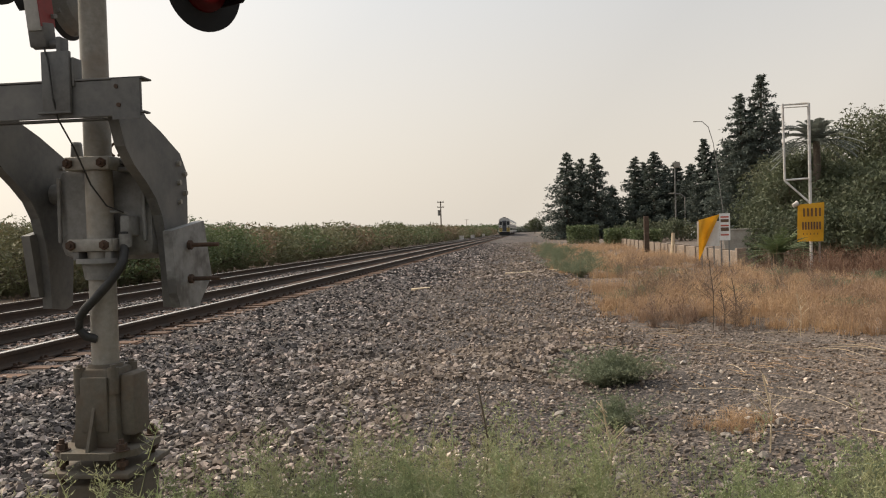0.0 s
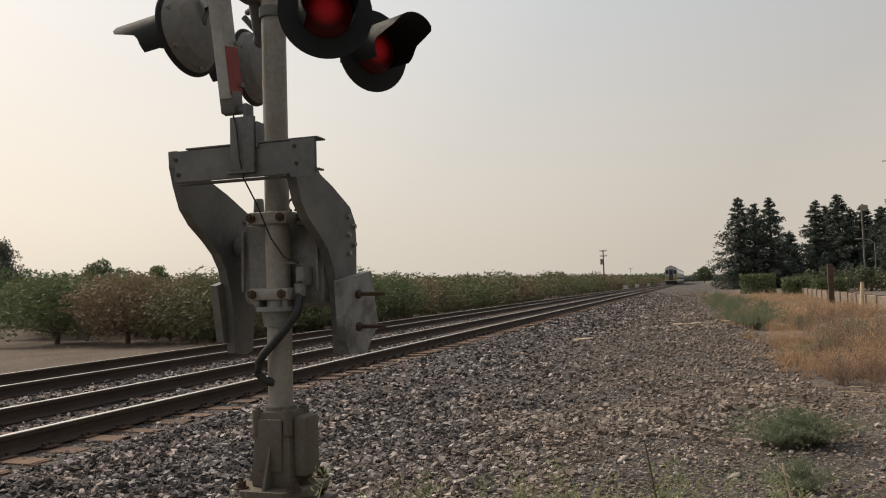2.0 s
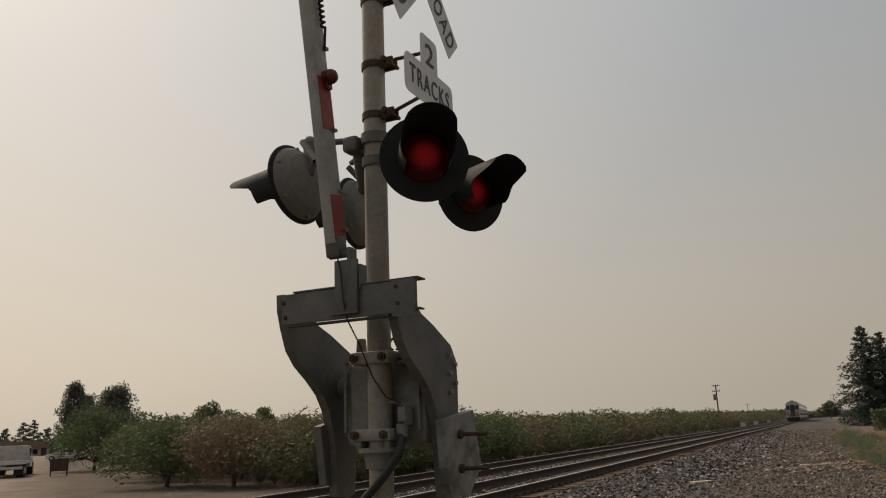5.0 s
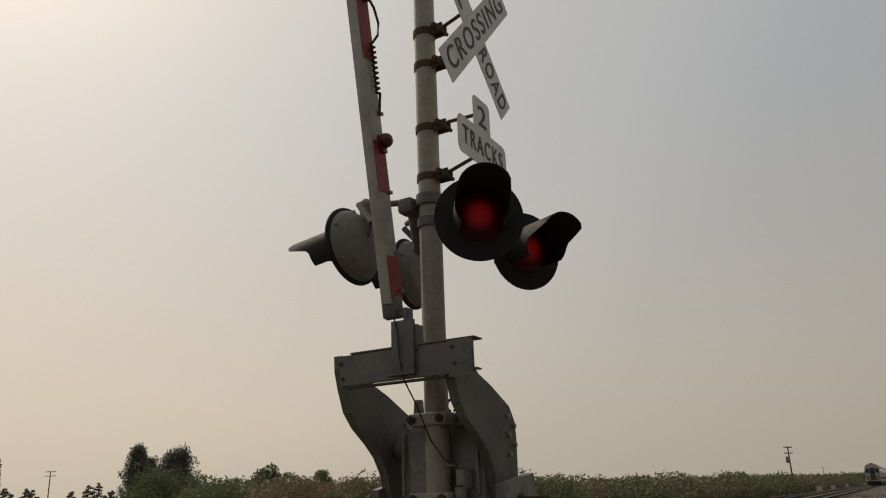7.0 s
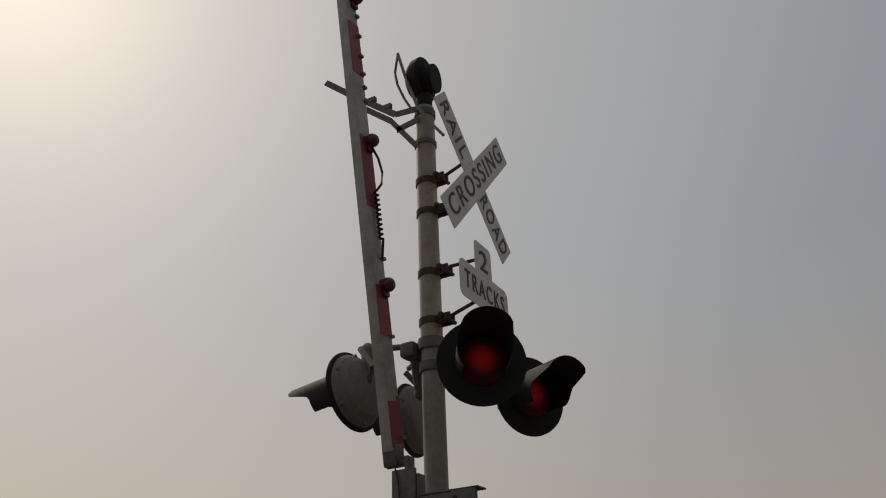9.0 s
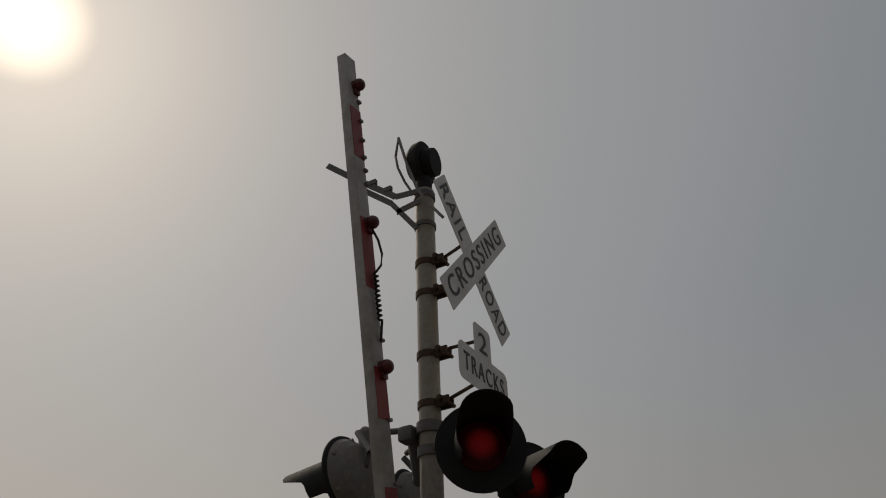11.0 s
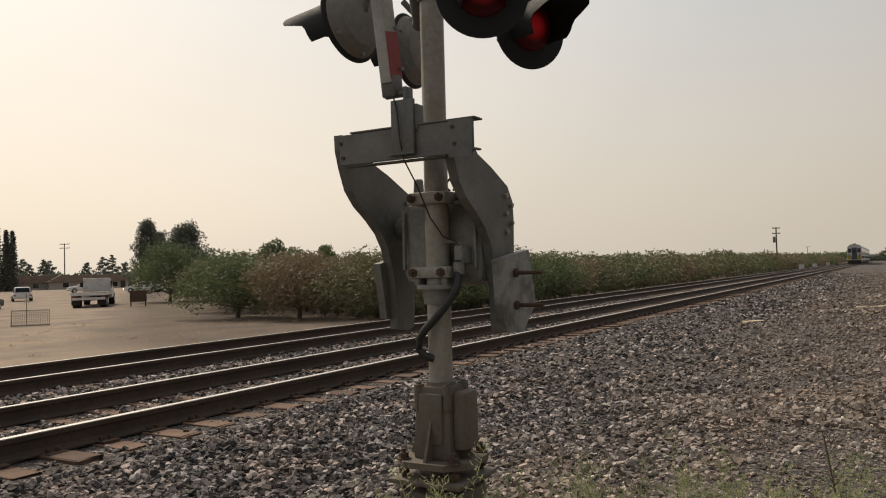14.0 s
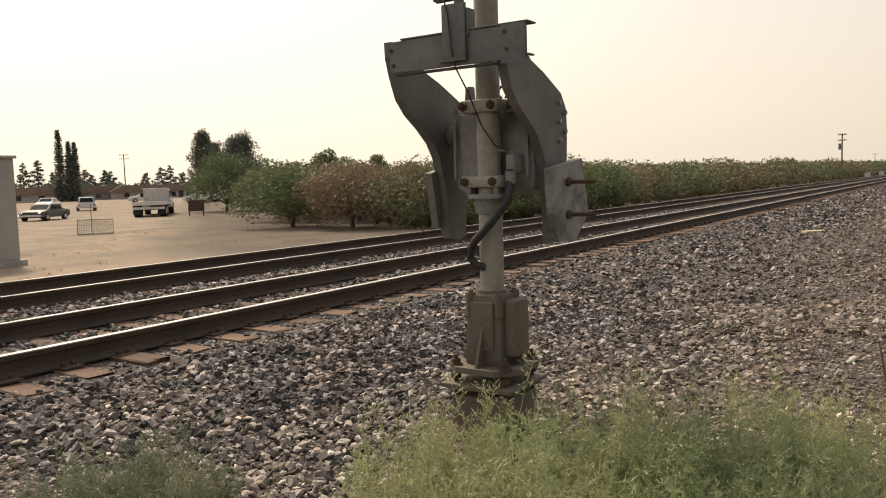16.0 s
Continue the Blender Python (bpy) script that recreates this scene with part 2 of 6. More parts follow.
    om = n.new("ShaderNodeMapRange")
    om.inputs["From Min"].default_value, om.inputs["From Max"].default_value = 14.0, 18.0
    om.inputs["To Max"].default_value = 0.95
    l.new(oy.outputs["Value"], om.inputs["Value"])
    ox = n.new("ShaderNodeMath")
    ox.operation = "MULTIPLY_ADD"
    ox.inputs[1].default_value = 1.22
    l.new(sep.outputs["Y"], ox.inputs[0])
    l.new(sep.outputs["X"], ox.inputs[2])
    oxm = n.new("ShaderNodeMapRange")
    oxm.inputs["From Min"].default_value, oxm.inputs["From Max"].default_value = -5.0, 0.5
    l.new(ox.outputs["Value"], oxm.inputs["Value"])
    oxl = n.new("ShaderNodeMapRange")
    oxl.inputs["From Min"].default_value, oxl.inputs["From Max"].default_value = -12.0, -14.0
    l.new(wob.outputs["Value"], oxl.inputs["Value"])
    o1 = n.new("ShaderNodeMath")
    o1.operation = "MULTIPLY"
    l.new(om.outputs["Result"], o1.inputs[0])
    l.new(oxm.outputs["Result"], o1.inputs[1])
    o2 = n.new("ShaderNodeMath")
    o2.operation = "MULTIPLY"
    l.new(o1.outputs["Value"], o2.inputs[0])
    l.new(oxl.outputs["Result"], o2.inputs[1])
    orchard_mix = n.new("ShaderNodeMix")
    orchard_mix.data_type = "RGBA"
    l.new(o2.outputs["Value"], orchard_mix.inputs["Factor"])
    l.new(mx.outputs["Result"], orchard_mix.inputs["A"])
    orchard_mix.inputs["B"].default_value = (0.115, 0.086, 0.064, 1)
    tint = n.new("ShaderNodeMix")
    tint.data_type, tint.blend_type = "RGBA", "MULTIPLY"
    tint.inputs["Factor"].default_value = 0.8
    tr = n.new("ShaderNodeValToRGB")
    tr.color_ramp.elements[0].position, tr.color_ramp.elements[0].color = 0.35, (0.62, 0.60, 0.60, 1)
    tr.color_ramp.elements[1].position, tr.color_ramp.elements[1].color = 0.65, (1.1, 1.02, 0.95, 1)
    l.new(big.outputs["Fac"], tr.inputs["Fac"])
    l.new(orchard_mix.outputs["Result"], tint.inputs["A"])
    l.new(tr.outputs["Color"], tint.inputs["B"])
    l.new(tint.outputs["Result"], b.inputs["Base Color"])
    bp = n.new("ShaderNodeBump")
    bp.inputs["Strength"].default_value, bp.inputs["Distance"].default_value = 0.8, 0.03
    bp.invert = True
    l.new(vor.outputs["Distance"], bp.inputs["Height"])
    bp2 = n.new("ShaderNodeBump")
    bp2.inputs["Strength"].default_value, bp2.inputs["Distance"].default_value = 0.5, 0.02
    l.new(fine.outputs["Fac"], bp2.inputs["Height"])
    l.new(bp.outputs["Normal"], bp2.inputs["Normal"])
    l.new(bp2.outputs["Normal"], b.inputs["Normal"])
    return m


M_GROUND = ground_material()

# ---------- building helpers ----------


def thing(name, at=(0, 0, 0), label="", category="", group="", turn=0.0, kind=""):
    """An empty at a thing's base, to parent its parts."""
    ob = new(name)
    ob.location = at
    ob.rotation_euler = (0, 0, radians(turn))
    return tagged(ob, label, category, group, kind)


def part(name, bm, material, parent=None, label="", smooth=False):
    """Links a bmesh as one mesh object under a thing or a part."""
    me = bpy.data.meshes.new(name)
    bm.normal_update()
    bm.to_mesh(me)
    bm.free()
    me.materials.append(material)
    if smooth:
        me.shade_smooth()
        me.set_sharp_from_angle(angle=radians(40))
    ob = new(name, me)
    ob.parent = parent
    return tagged(ob, label)


def raw_mesh(name, verts, faces, material, smooth=False):
    me = bpy.data.meshes.new(name)
    me.from_pydata(verts, [], faces)
    me.materials.append(material)
    me.update()
    if smooth:
        me.shade_smooth()
    return me


def tri_mesh(name, verts, tris, material):
    """A big triangle mesh from arrays."""
    me = bpy.data.meshes.new(name)
    nv, nt = len(verts), len(tris)
    me.vertices.add(nv)
    me.vertices.foreach_set("co", np.ascontiguousarray(verts, dtype=np.float32).ravel())
    me.loops.add(nt * 3)
    me.loops.foreach_set("vertex_index", np.ascontiguousarray(tris, dtype=np.int32).ravel())
    me.polygons.add(nt)
    me.polygons.foreach_set("loop_start", np.arange(0, nt * 3, 3, dtype=np.int32))
    me.materials.append(material)
    me.update(calc_edges=True)
    me.shade_flat()
    me.validate()
    return me


def box(bm, x0, y0, z0, x1, y1, z1, bevel=0.0, m=None):
    r = bmesh.ops.create_cube(bm, size=1.0)
    vs = r["verts"]
    for v in vs:
        v.co = Vector((x0 + (v.co.x + .5) * (x1 - x0), y0 + (v.co.y + .5) * (y1 - y0), z0 + (v.co.z + .5) * (z1 - z0)))
    if bevel:
        edges = list({e for v in vs for e in v.link_edges})
        r = bmesh.ops.bevel(bm, geom=edges, offset=bevel, segments=2, affect="EDGES", profile=0.5)
        vs = list({v for f in r["faces"] for v in f.verts} | {v for v in vs if v.is_valid})
    if m is not None:
        bmesh.ops.transform(bm, matrix=m, verts=vs)
    return vs


def tube(bm, a, b, r0, r1=None, seg=16, caps=True):
    a, b = Vector(a), Vector(b)
    r1 = r0 if r1 is None else r1
    r = bmesh.ops.create_cone(bm, cap_ends=caps, segments=seg, radius1=r0, radius2=r1, depth=(b - a).length)
    q = (b - a).to_track_quat("Z", "Y").to_matrix().to_4x4()
    bmesh.ops.transform(bm, matrix=Matrix.Translation((a + b) / 2) @ q, verts=r["verts"])
    return r["verts"]


def pipe(bm, pts, r, seg=8):
    """A round bar swept along points."""
    pts = [Vector(p) for p in pts]
    rings = []
    for i, p in enumerate(pts):
        t = (pts[min(i + 1, len(pts) - 1)] - pts[max(i - 1, 0)]).normalized()
        q = t.to_track_quat("Z", "Y")
        rings.append([bm.verts.new(p + q @ Vector((math.cos(k * math.tau / seg) * r, math.sin(k * math.tau / seg) * r, 0))) for k in range(seg)])
    for a, b in zip(rings, rings[1:]):
        for k in range(seg):
            bm.faces.new((a[k], a[(k + 1) % seg], b[(k + 1) % seg], b[k]))
    bm.faces.new(rings[0][::-1])
    bm.faces.new(rings[-1])


def plate(bm, outline, thick, m):
    """An outline in the xz plane, given thickness along y, put in place by m."""
    front = [bm.verts.new(m @ Vector((x, -thick / 2, z))) for x, z in outline]
    back = [bm.verts.new(m @ Vector((x, thick / 2, z))) for x, z in outline]
    bm.faces.new(front)
    bm.faces.new(back[::-1])
    k = len(outline)
    for i in range(k):
        bm.faces.new((front[(i + 1) % k], front[i], back[i], back[(i + 1) % k]))


def one(fn, *a, **k):
    bm = bmesh.new()
    fn(bm, *a, **k)
    return bm


# ---------- ground ----------
RAIL_X = (-6.09, -7.60, -9.57, -11.08)     # the two tracks' rail centres
RAIL_TOP = 0.26


def ground_height(x, y):
    """The lie of the land: ballast bed, flat service strip, lower plain beyond the tracks."""
    bed = np.interp(x, [-400, -22, -15, -12.6, -11.9, -9.7, -8.6, -7.5, -5.6, -4.9, -3.6, -2.0, 0.5, 3, 8, 400],
                    [-0.40, -0.40, -0.33, -0.12, 0.062, 0.066, 0.064, 0.064, 0.052, 0.02, -0.07, -0.04, -0.03, 0.02, 0.0, 0.0])
    near = np.exp(-(np.hypot(x, y) / 30) ** 2)
    lumps = 0.035 * np.sin(x * 1.7 + np.sin(y * 0.9)) * np.sin(y * 1.3 + 0.7) + 0.02 * np.sin(x * 4.1 + y * 2.7) * np.sin(y * 3.3 - x)
    shoulder = np.interp(x, [-12.5, -11.5, -5.2, -4.2, 3], [1, 0.15, 0.15, 1, 1])
    mounds = 0.075 * np.sin(x * 0.95 + 1.3 * np.sin(y * 0.33)) * np.sin(y * 0.52 + 1.0) + 0.03 * np.sin(x * 2.3 - y * 0.8) * np.sin(y * 1.1)
    heaped = np.interp(x, [-4.8, -3.8, 0.6, 2.2], [0, 1, 1, 0]) * np.interp(y, [6, 10, 60, 110], [0, 1, 1, 0])
    return bed + lumps * near * shoulder + mounds * heaped


gx = np.unique(np.concatenate([np.linspace(-2500, -60, 12), np.linspace(-60, -14, 40), np.linspace(-14, 5, 150), np.linspace(5, 40, 40), np.linspace(40, 2500, 12)]))
gy = np.unique(np.concatenate([np.linspace(-2500, -20, 10), np.linspace(-20, 0, 20), np.linspace(0, 25, 160), np.linspace(25, 80, 60), np.linspace(80, 400, 30), np.linspace(400, 4000, 10)]))
GX, GY = np.meshgrid(gx, gy)
GZ = ground_height(GX, GY)
gv = np.stack([GX.ravel(), GY.ravel(), GZ.ravel()], 1)
ny, nx = GX.shape
idx = np.arange(ny * nx).reshape(ny, nx)
quads = np.stack([idx[:-1, :-1], idx[:-1, 1:], idx[1:, 1:], idx[1:, :-1]], -1).reshape(-1, 4)
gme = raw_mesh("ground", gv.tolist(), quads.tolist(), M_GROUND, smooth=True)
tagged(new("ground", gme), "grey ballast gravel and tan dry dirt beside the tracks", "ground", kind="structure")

# ---------- tracks ----------


def rail_profile():
    """Half profile of a flat-bottomed rail, mirrored: foot, web and head."""
    half = [(0.070, -0.185), (0.070, -0.172), (0.018, -0.155), (0.009, -0.135), (0.009, -0.055), (0.034, -0.045), (0.037, -0.010), (0.031, -0.002)]
    return [(x, z) for x, z in half] + [(-x, z) for x, z in reversed(half)]


def build_rail(x):
    prof = rail_profile()
    y0, y1 = -40.0, 1600.0
    ob = thing("rail", (x, 0, RAIL_TOP), "rust-brown steel rail with a worn shiny top", "rail", "rails of the two tracks")
    bm = bmesh.new()
    ends = [[bm.verts.new((px, y, pz)) for px, pz in prof] for y in (y0, y1)]
    k = len(prof)
    for i in range(k - 1):
        bm.faces.new((ends[0][i], ends[1][i], ends[1][i + 1], ends[0][i + 1]))
    bm.faces.new((ends[0][k - 1], ends[1][k - 1], ends[1][0], ends[0][0]))
    part("rail_body", bm, M_RAIL, ob)
    bm = bmesh.new()
    box(bm, -0.033, y0, -0.006, 0.033, y1, 0.002)
    part("running_surface", bm, M_RAILTOP, ob, "shiny worn running surface")
    return ob


for rx in RAIL_X:
    build_rail(rx)

# ---------- the crossing signal ----------
M_LENS = bpy.data.materials.new("dim_red_lens")
M_LENS.use_nodes = True
ln_n, ln_l = M_LENS.node_tree.nodes, M_LENS.node_tree.links
ln_b = ln_n["Principled BSDF"]
ln_b.inputs["Base Color"].default_value = (0.03, 0.003, 0.004, 1)
ln_b.inputs["Roughness"].default_value = 0.5
ln_b.inputs["Specular IOR Level"].default_value = 0.2
ln_b.inputs["Emission Color"].default_value = (1.0, 0.03, 0.035, 1)
# the lamp behind the lens: brightest at its middle, broken up by the lens's ribs
ln_len = ln_n.new("ShaderNodeVectorMath")
ln_len.operation = "LENGTH"
ln_l.new(ln_n.new("ShaderNodeTexCoord").outputs["Object"], ln_len.inputs[0])
ln_fall = ln_n.new("ShaderNodeMapRange")
ln_fall.interpolation_type = "SMOOTHSTEP"
ln_fall.inputs["From Min"].default_value, ln_fall.inputs["From Max"].default_value = 0.11, 0.045
ln_fall.inputs["To Min"].default_value, ln_fall.inputs["To Max"].default_value = 0.004, 0.085
ln_l.new(ln_len.outputs["Value"], ln_fall.inputs["Value"])
ln_l.new(ln_fall.outputs["Result"], ln_b.inputs["Emission Strength"])
M_CONC = mat("old_concrete", (0.30, 0.275, 0.24), (0.42, 0.39, 0.34), 18, 0.9, 0.3, 0, (0.22, 0.19, 0.16), 3, 0.6, depth=0.006)
MAST = (-2.3, 3.98, 0.0)
signal = thing("crossing_signal", MAST, "grey railroad crossing signal with a raised striped gate arm", "crossing signal")

bm = bmesh.new()
tube(bm, (0, 0, 0.80), (0, 0, 5.12), 0.0705, seg=28)
part("mast", bm, M_ALU, signal, smooth=True)

# foundation, levelling plates and bolts
bm = bmesh.new()
box(bm, -0.19, -0.19, -0.25, 0.19, 0.19, 0.24, 0.02)
# dark colour stands in for the shaded gap under the plates
part("foundation", bm, M_BASE, signal, "foundation block coloured dark for the shaded gap under the plates")
bm = bmesh.new()
box(bm, -0.235, -0.235, 0.285, 0.235, 0.235, 0.315, 0.008)
part("lower_plate", bm, M_BASE, signal, smooth=True)
bm = bmesh.new()
plate(bm, [(-0.23, -0.13), (-0.13, -0.23), (0.13, -0.23), (0.23, -0.13), (0.23, 0.13), (0.13, 0.23), (-0.13, 0.23), (-0.23, 0.13)], 0.035,
      Matrix.Translation((0, 0, 0.398)) @ pose(0, 0, 0, -90))
part("base_plate", bm, M_BASE, signal, smooth=True)
for sx, sy in ((1, 1), (1, -1), (-1, 1), (-1, -1)):
    bm = bmesh.new()
    tube(bm, (0.165 * sx, 0.165 * sy, 0.18), (0.165 * sx, 0.165 * sy, 0.475), 0.014, seg=8)
    tube(bm, (0.165 * sx, 0.165 * sy, 0.416), (0.165 * sx, 0.165 * sy, 0.422), 0.042, seg=14)
    tube(bm, (0.165 * sx, 0.165 * sy, 0.422), (0.165 * sx, 0.165 * sy, 0.452), 0.028, seg=6)
    tube(bm, (0.165 * sx, 0.165 * sy, 0.335), (0.165 * sx, 0.165 * sy, 0.365), 0.030, seg=6)
    part("anchor_bolt", bm, M_RUST, signal)
bm = bmesh.new()
vs = box(bm, -0.115, -0.115, 0.41, 0.115, 0.115, 0.83, 0.02)
for v in vs:
    k = 1.12 - 0.16 * (v.co.z - 0.39) / 0.44
    v.co.x *= k
    v.co.y *= k
for a in range(4):
    m = pose(0, 0, 0, 0, 0, 90 * a)
    plate(bm, [(0.10, 0.41), (0.215, 0.41), (0.125, 0.66), (0.10, 0.66)], 0.016, m)
tube(bm, (0, 0, 0.82), (0, 0, 0.848), 0.095, 0.088, seg=20)
for sx, sy in ((1, 1), (1, -1), (-1, 1), (-1, -1)):
    tube(bm, (0.095 * sx, 0.095 * sy, 0.70), (0.095 * sx, 0.095 * sy, 0.838), 0.030, seg=12)
    tube(bm, (0.095 * sx, 0.095 * sy, 0.838), (0.095 * sx, 0.095 * sy, 0.852), 0.016, seg=6)
part("junction_base", bm, M_BASE, signal, "dusty brown-grey cast junction base", smooth=True)
bm = bmesh.new()
box(bm, 0.115, -0.085, 0.47, 0.20, 0.085, 0.80, 0.02)
part("junction_door", bm, M_BASE, signal, smooth=True)
bm = bmesh.new()
box(bm, -0.075, -0.135, 0.50, 0.075, -0.112, 0.79, 0.008)
part("cover", bm, M_BASE, signal, smooth=True)

# gate mechanism behind the mast, with its clamps
bm = bmesh.new()
box(bm, -0.32, 0.085, 1.40, 0.26, 0.48, 1.925, 0.085)
box(bm, -0.26, 0.12, 1.92, 0.20, 0.45, 1.965, 0.03)
mech = part("gate_mechanism", bm, M_GREY, signal, "grey cast gate mechanism housing", smooth=True)
part("shaft", one(tube, (-0.42, 0.25, 1.78), (0.265, 0.25, 1.78), 0.06, seg=18), M_GREY, mech, smooth=True)
part("door_rib", one(box, -0.29, 0.066, 1.50, -0.27, 0.088, 1.86, 0.006), M_GREY, mech)
part("door_rib", one(box, 0.20, 0.066, 1.50, 0.22, 0.088, 1.86, 0.006), M_GREY, mech)
bm = bmesh.new()
tube(bm, (-0.205, 0.14, 1.95), (-0.205, 0.14, 2.045), 0.036, 0.029, seg=16)
tube(bm, (-0.205, 0.14, 2.045), (-0.205, 0.14, 2.06), 0.031, 0.024, seg=16)
part("breather_cap", bm, M_GREY, mech, smooth=True)
bm = bmesh.new()
pipe(bm, [(0.025 + 0.033 * math.cos(a), 0.14, 2.010 + 0.036 * math.sin(a)) for a in np.linspace(-1.2, 4.4, 16)], 0.008)
part("lifting_ring", bm, M_RUST, mech, smooth=True)
bm = bmesh.new()
pipe(bm, [(0.07, 0.12, 1.985), (0.12, 0.14, 1.99), (0.18, 0.25, 1.985), (0.20, 0.4, 1.975), (0.18, 0.44, 1.95)], 0.012)
tube(bm, (0.075, 0.13, 1.95), (0.075, 0.13, 2.0), 0.013, seg=8)
part("cover_hinge", bm, M_GREY, mech, smooth=True)
bm = bmesh.new()
box(bm, 0.03, 0.02, 1.915, 0.20, 0.10, 1.945, 0.006)
box(bm, 0.10, 0.0, 1.875, 0.20, 0.08, 1.90, 0.006)
part("cover_latch", bm, M_STEEL, mech, smooth=True)
for zz, hz in ((1.918, 0.036), (1.485, 0.034)):
    bm = bmesh.new()
    box(bm, -0.14, -0.095, zz - hz, 0.11, -0.065, zz + hz, 0.010)
    box(bm, -0.14, -0.07, zz - hz, -0.085, 0.09, zz + hz, 0.006)
    box(bm, 0.078, -0.07, zz - hz, 0.11, 0.09, zz + hz, 0.006)
    clamp = part("mast_clamp", bm, M_ALU, signal, smooth=True)
    for sx in (-0.112, 0.075):
        bm = bmesh.new()
        tube(bm, (sx, -0.128, zz), (sx, 0.0, zz), 0.012, seg=8)
        tube(bm, (sx, -0.115, zz), (sx, -0.094, zz), 0.026, seg=6)
        part("clamp_bolt", bm, M_RUST, clamp)
bm = bmesh.new()
for sx in (-0.10, 0.08):
    box(bm, sx - 0.018, -0.08, 1.405, sx + 0.018, 0.06, 1.455, 0.008)
tube(bm, (0, 0, 1.388), (0, 0, 1.414), 0.128, seg=24)
tube(bm, (0, 0, 1.300), (0, 0, 1.388), 0.086, 0.10, seg=24)
part("mast_collar", bm, M_GREY, signal, smooth=True)

# counterweight arms: two S-shaped plates on the shaft, the channel that joins them, and the weights
S_FRONT = [(-0.35, 2.29), (-0.345, 2.20), (-0.315, 2.10), (-0.262, 1.975), (-0.18, 1.89), (-0.059, 1.81), (0.04, 1.73), (0.104, 1.64), (0.15, 1.50), (0.175, 1.35), (0.19, 1.13)]
S_SHAPE = S_FRONT + [(0.33, 1.11), (0.40, 1.13), (0.42, 1.36), (0.44, 1.58), (0.45, 1.80), (0.44, 1.91), (0.37, 2.00), (0.14, 2.10), (-0.02, 2.155), (-0.065, 2.20), (-0.065, 2.29)]
for cx in (-0.435, 0.28):
    bm = bmesh.new()
    plate(bm, S_SHAPE, 0.022, Matrix.Translation((cx, 0, 0)) @ pose(0, 0, 0, 0, 0, 90))
    arm_plate = part("counterweight_arm", bm, M_STEEL, signal, "grey S-shaped steel counterweight arm")
    bm = bmesh.new()
    rows = [[bm.verts.new((cx + dx, y + dy, z)) for dx, dy in ((-0.028, -0.004), (0.028, -0.004), (0.028, -0.018), (-0.028, -0.018))] for y, z in S_FRONT]
    for ra, rb in zip(rows, rows[1:]):
        for k in range(4):
            bm.faces.new((ra[k], ra[(k + 1) % 4], rb[(k + 1) % 4], rb[k]))
    bm.faces.new(rows[0])
    bm.faces.new(rows[-1][::-1])
    bmesh.ops.recalc_face_normals(bm, faces=bm.faces)
    part("edge_flange", bm, M_STEEL, arm_plate, "worn steel edge flange")
    for i in range(5):
        bm = bmesh.new()
        by, bz = 0.33 + 0.075 * (i % 2), 1.72 + 0.055 * i
        tube(bm, (cx - 0.03, by, bz), (cx + 0.03, by, bz), 0.015, seg=8)
        part("bolt", bm, M_ALU, arm_plate)
bm = bmesh.new()
box(bm, -0.405, -0.392, 2.108, 0.455, -0.375, 2.282, 0.004)
part("cross_channel", bm, M_STEEL, signal, "grey steel channel joining the counterweight arms")
part("channel_flange", one(box, -0.33, -0.396, 2.284, 0.468, -0.30, 2.294, 0.003), M_STEEL, signal)
part("lower_flange", one(box, -0.39, -0.374, 2.098, 0.25, -0.32, 2.107), M_STEEL, signal)
part("end_plate", one(box, 0.310, -0.396, 2.090, 0.452, -0.393, 2.290), M_STEEL, signal)
part("corner_lip", one(box, 0.456, -0.398, 2.118, 0.478, -0.34, 2.128, 0.003), M_STEEL, signal)
for bx_, bz_ in ((-0.395, 2.235), (-0.38, 2.15), (0.335, 2.25), (0.345, 2.16)):
    part("rivet", one(tube, (bx_, -0.402, bz_), (bx_, -0.37, bz_), 0.011, seg=8), M_RUST, signal)
bm = bmesh.new()
plate(bm, [(0.02, 1.55), (0.44, 1.61), (0.53, 1.28), (0.33, 1.115), (0.10, 1.13), (0.06, 1.21)], 0.05, Matrix.Translation((0.365, 0, 0)) @ pose(0, 0, 0, 0, 0, 90))
w = part("counterweight", bm, M_SLAB, signal, "blotchy galvanised steel counterweight slab")
for bz in (1.47, 1.28):
    bm = bmesh.new()
    tube(bm, (0.34, 0.22, bz), (0.56, 0.24, bz), 0.012, seg=8)
    tube(bm, (0.39, 0.22, bz), (0.412, 0.22, bz), 0.026, seg=6)
    part("weight_bolt", bm, M_RUST, w)
bm = bmesh.new()
plate(bm, [(0.055, 1.545), (0.30, 1.60), (0.34, 1.19), (0.12, 1.20)], 0.05, Matrix.Translation((-0.475, 0, 0)) @ pose(0, 0, 0, 0, 0, 90))
part("counterweight", bm, M_STEEL, signal, "grey steel counterweight slab")

# cables
bm = bmesh.new()
pipe(bm, [(0.148, -0.02, 1.55), (0.150, -0.03, 1.48), (0.160, -0.07, 1.40), (0.140, -0.10, 1.34), (0.095, -0.11, 1.28), (0.030, -0.12, 1.21), (-0.035, -0.12, 1.15), (-0.075, -0.11, 1.10), (-0.085, -0.10, 1.04), (-0.05, -0.085, 1.00), (-0.01, -0.06, 0.985)], 0.024, 10)
part("hose", bm, M_CABLE, signal, "black rubber cable hose", smooth=True)
bm = bmesh.new()
box(bm, 0.122, -0.03, 1.53, 0.178, 0.10, 1.64, 0.014)
tube(bm, (0.149, -0.02, 1.47), (0.149, -0.02, 1.54), 0.033, seg=14)
pipe(bm, [(0.16, -0.01, 1.645), (0.13, -0.03, 1.66), (0.09, -0.06, 1.66)], 0.008)
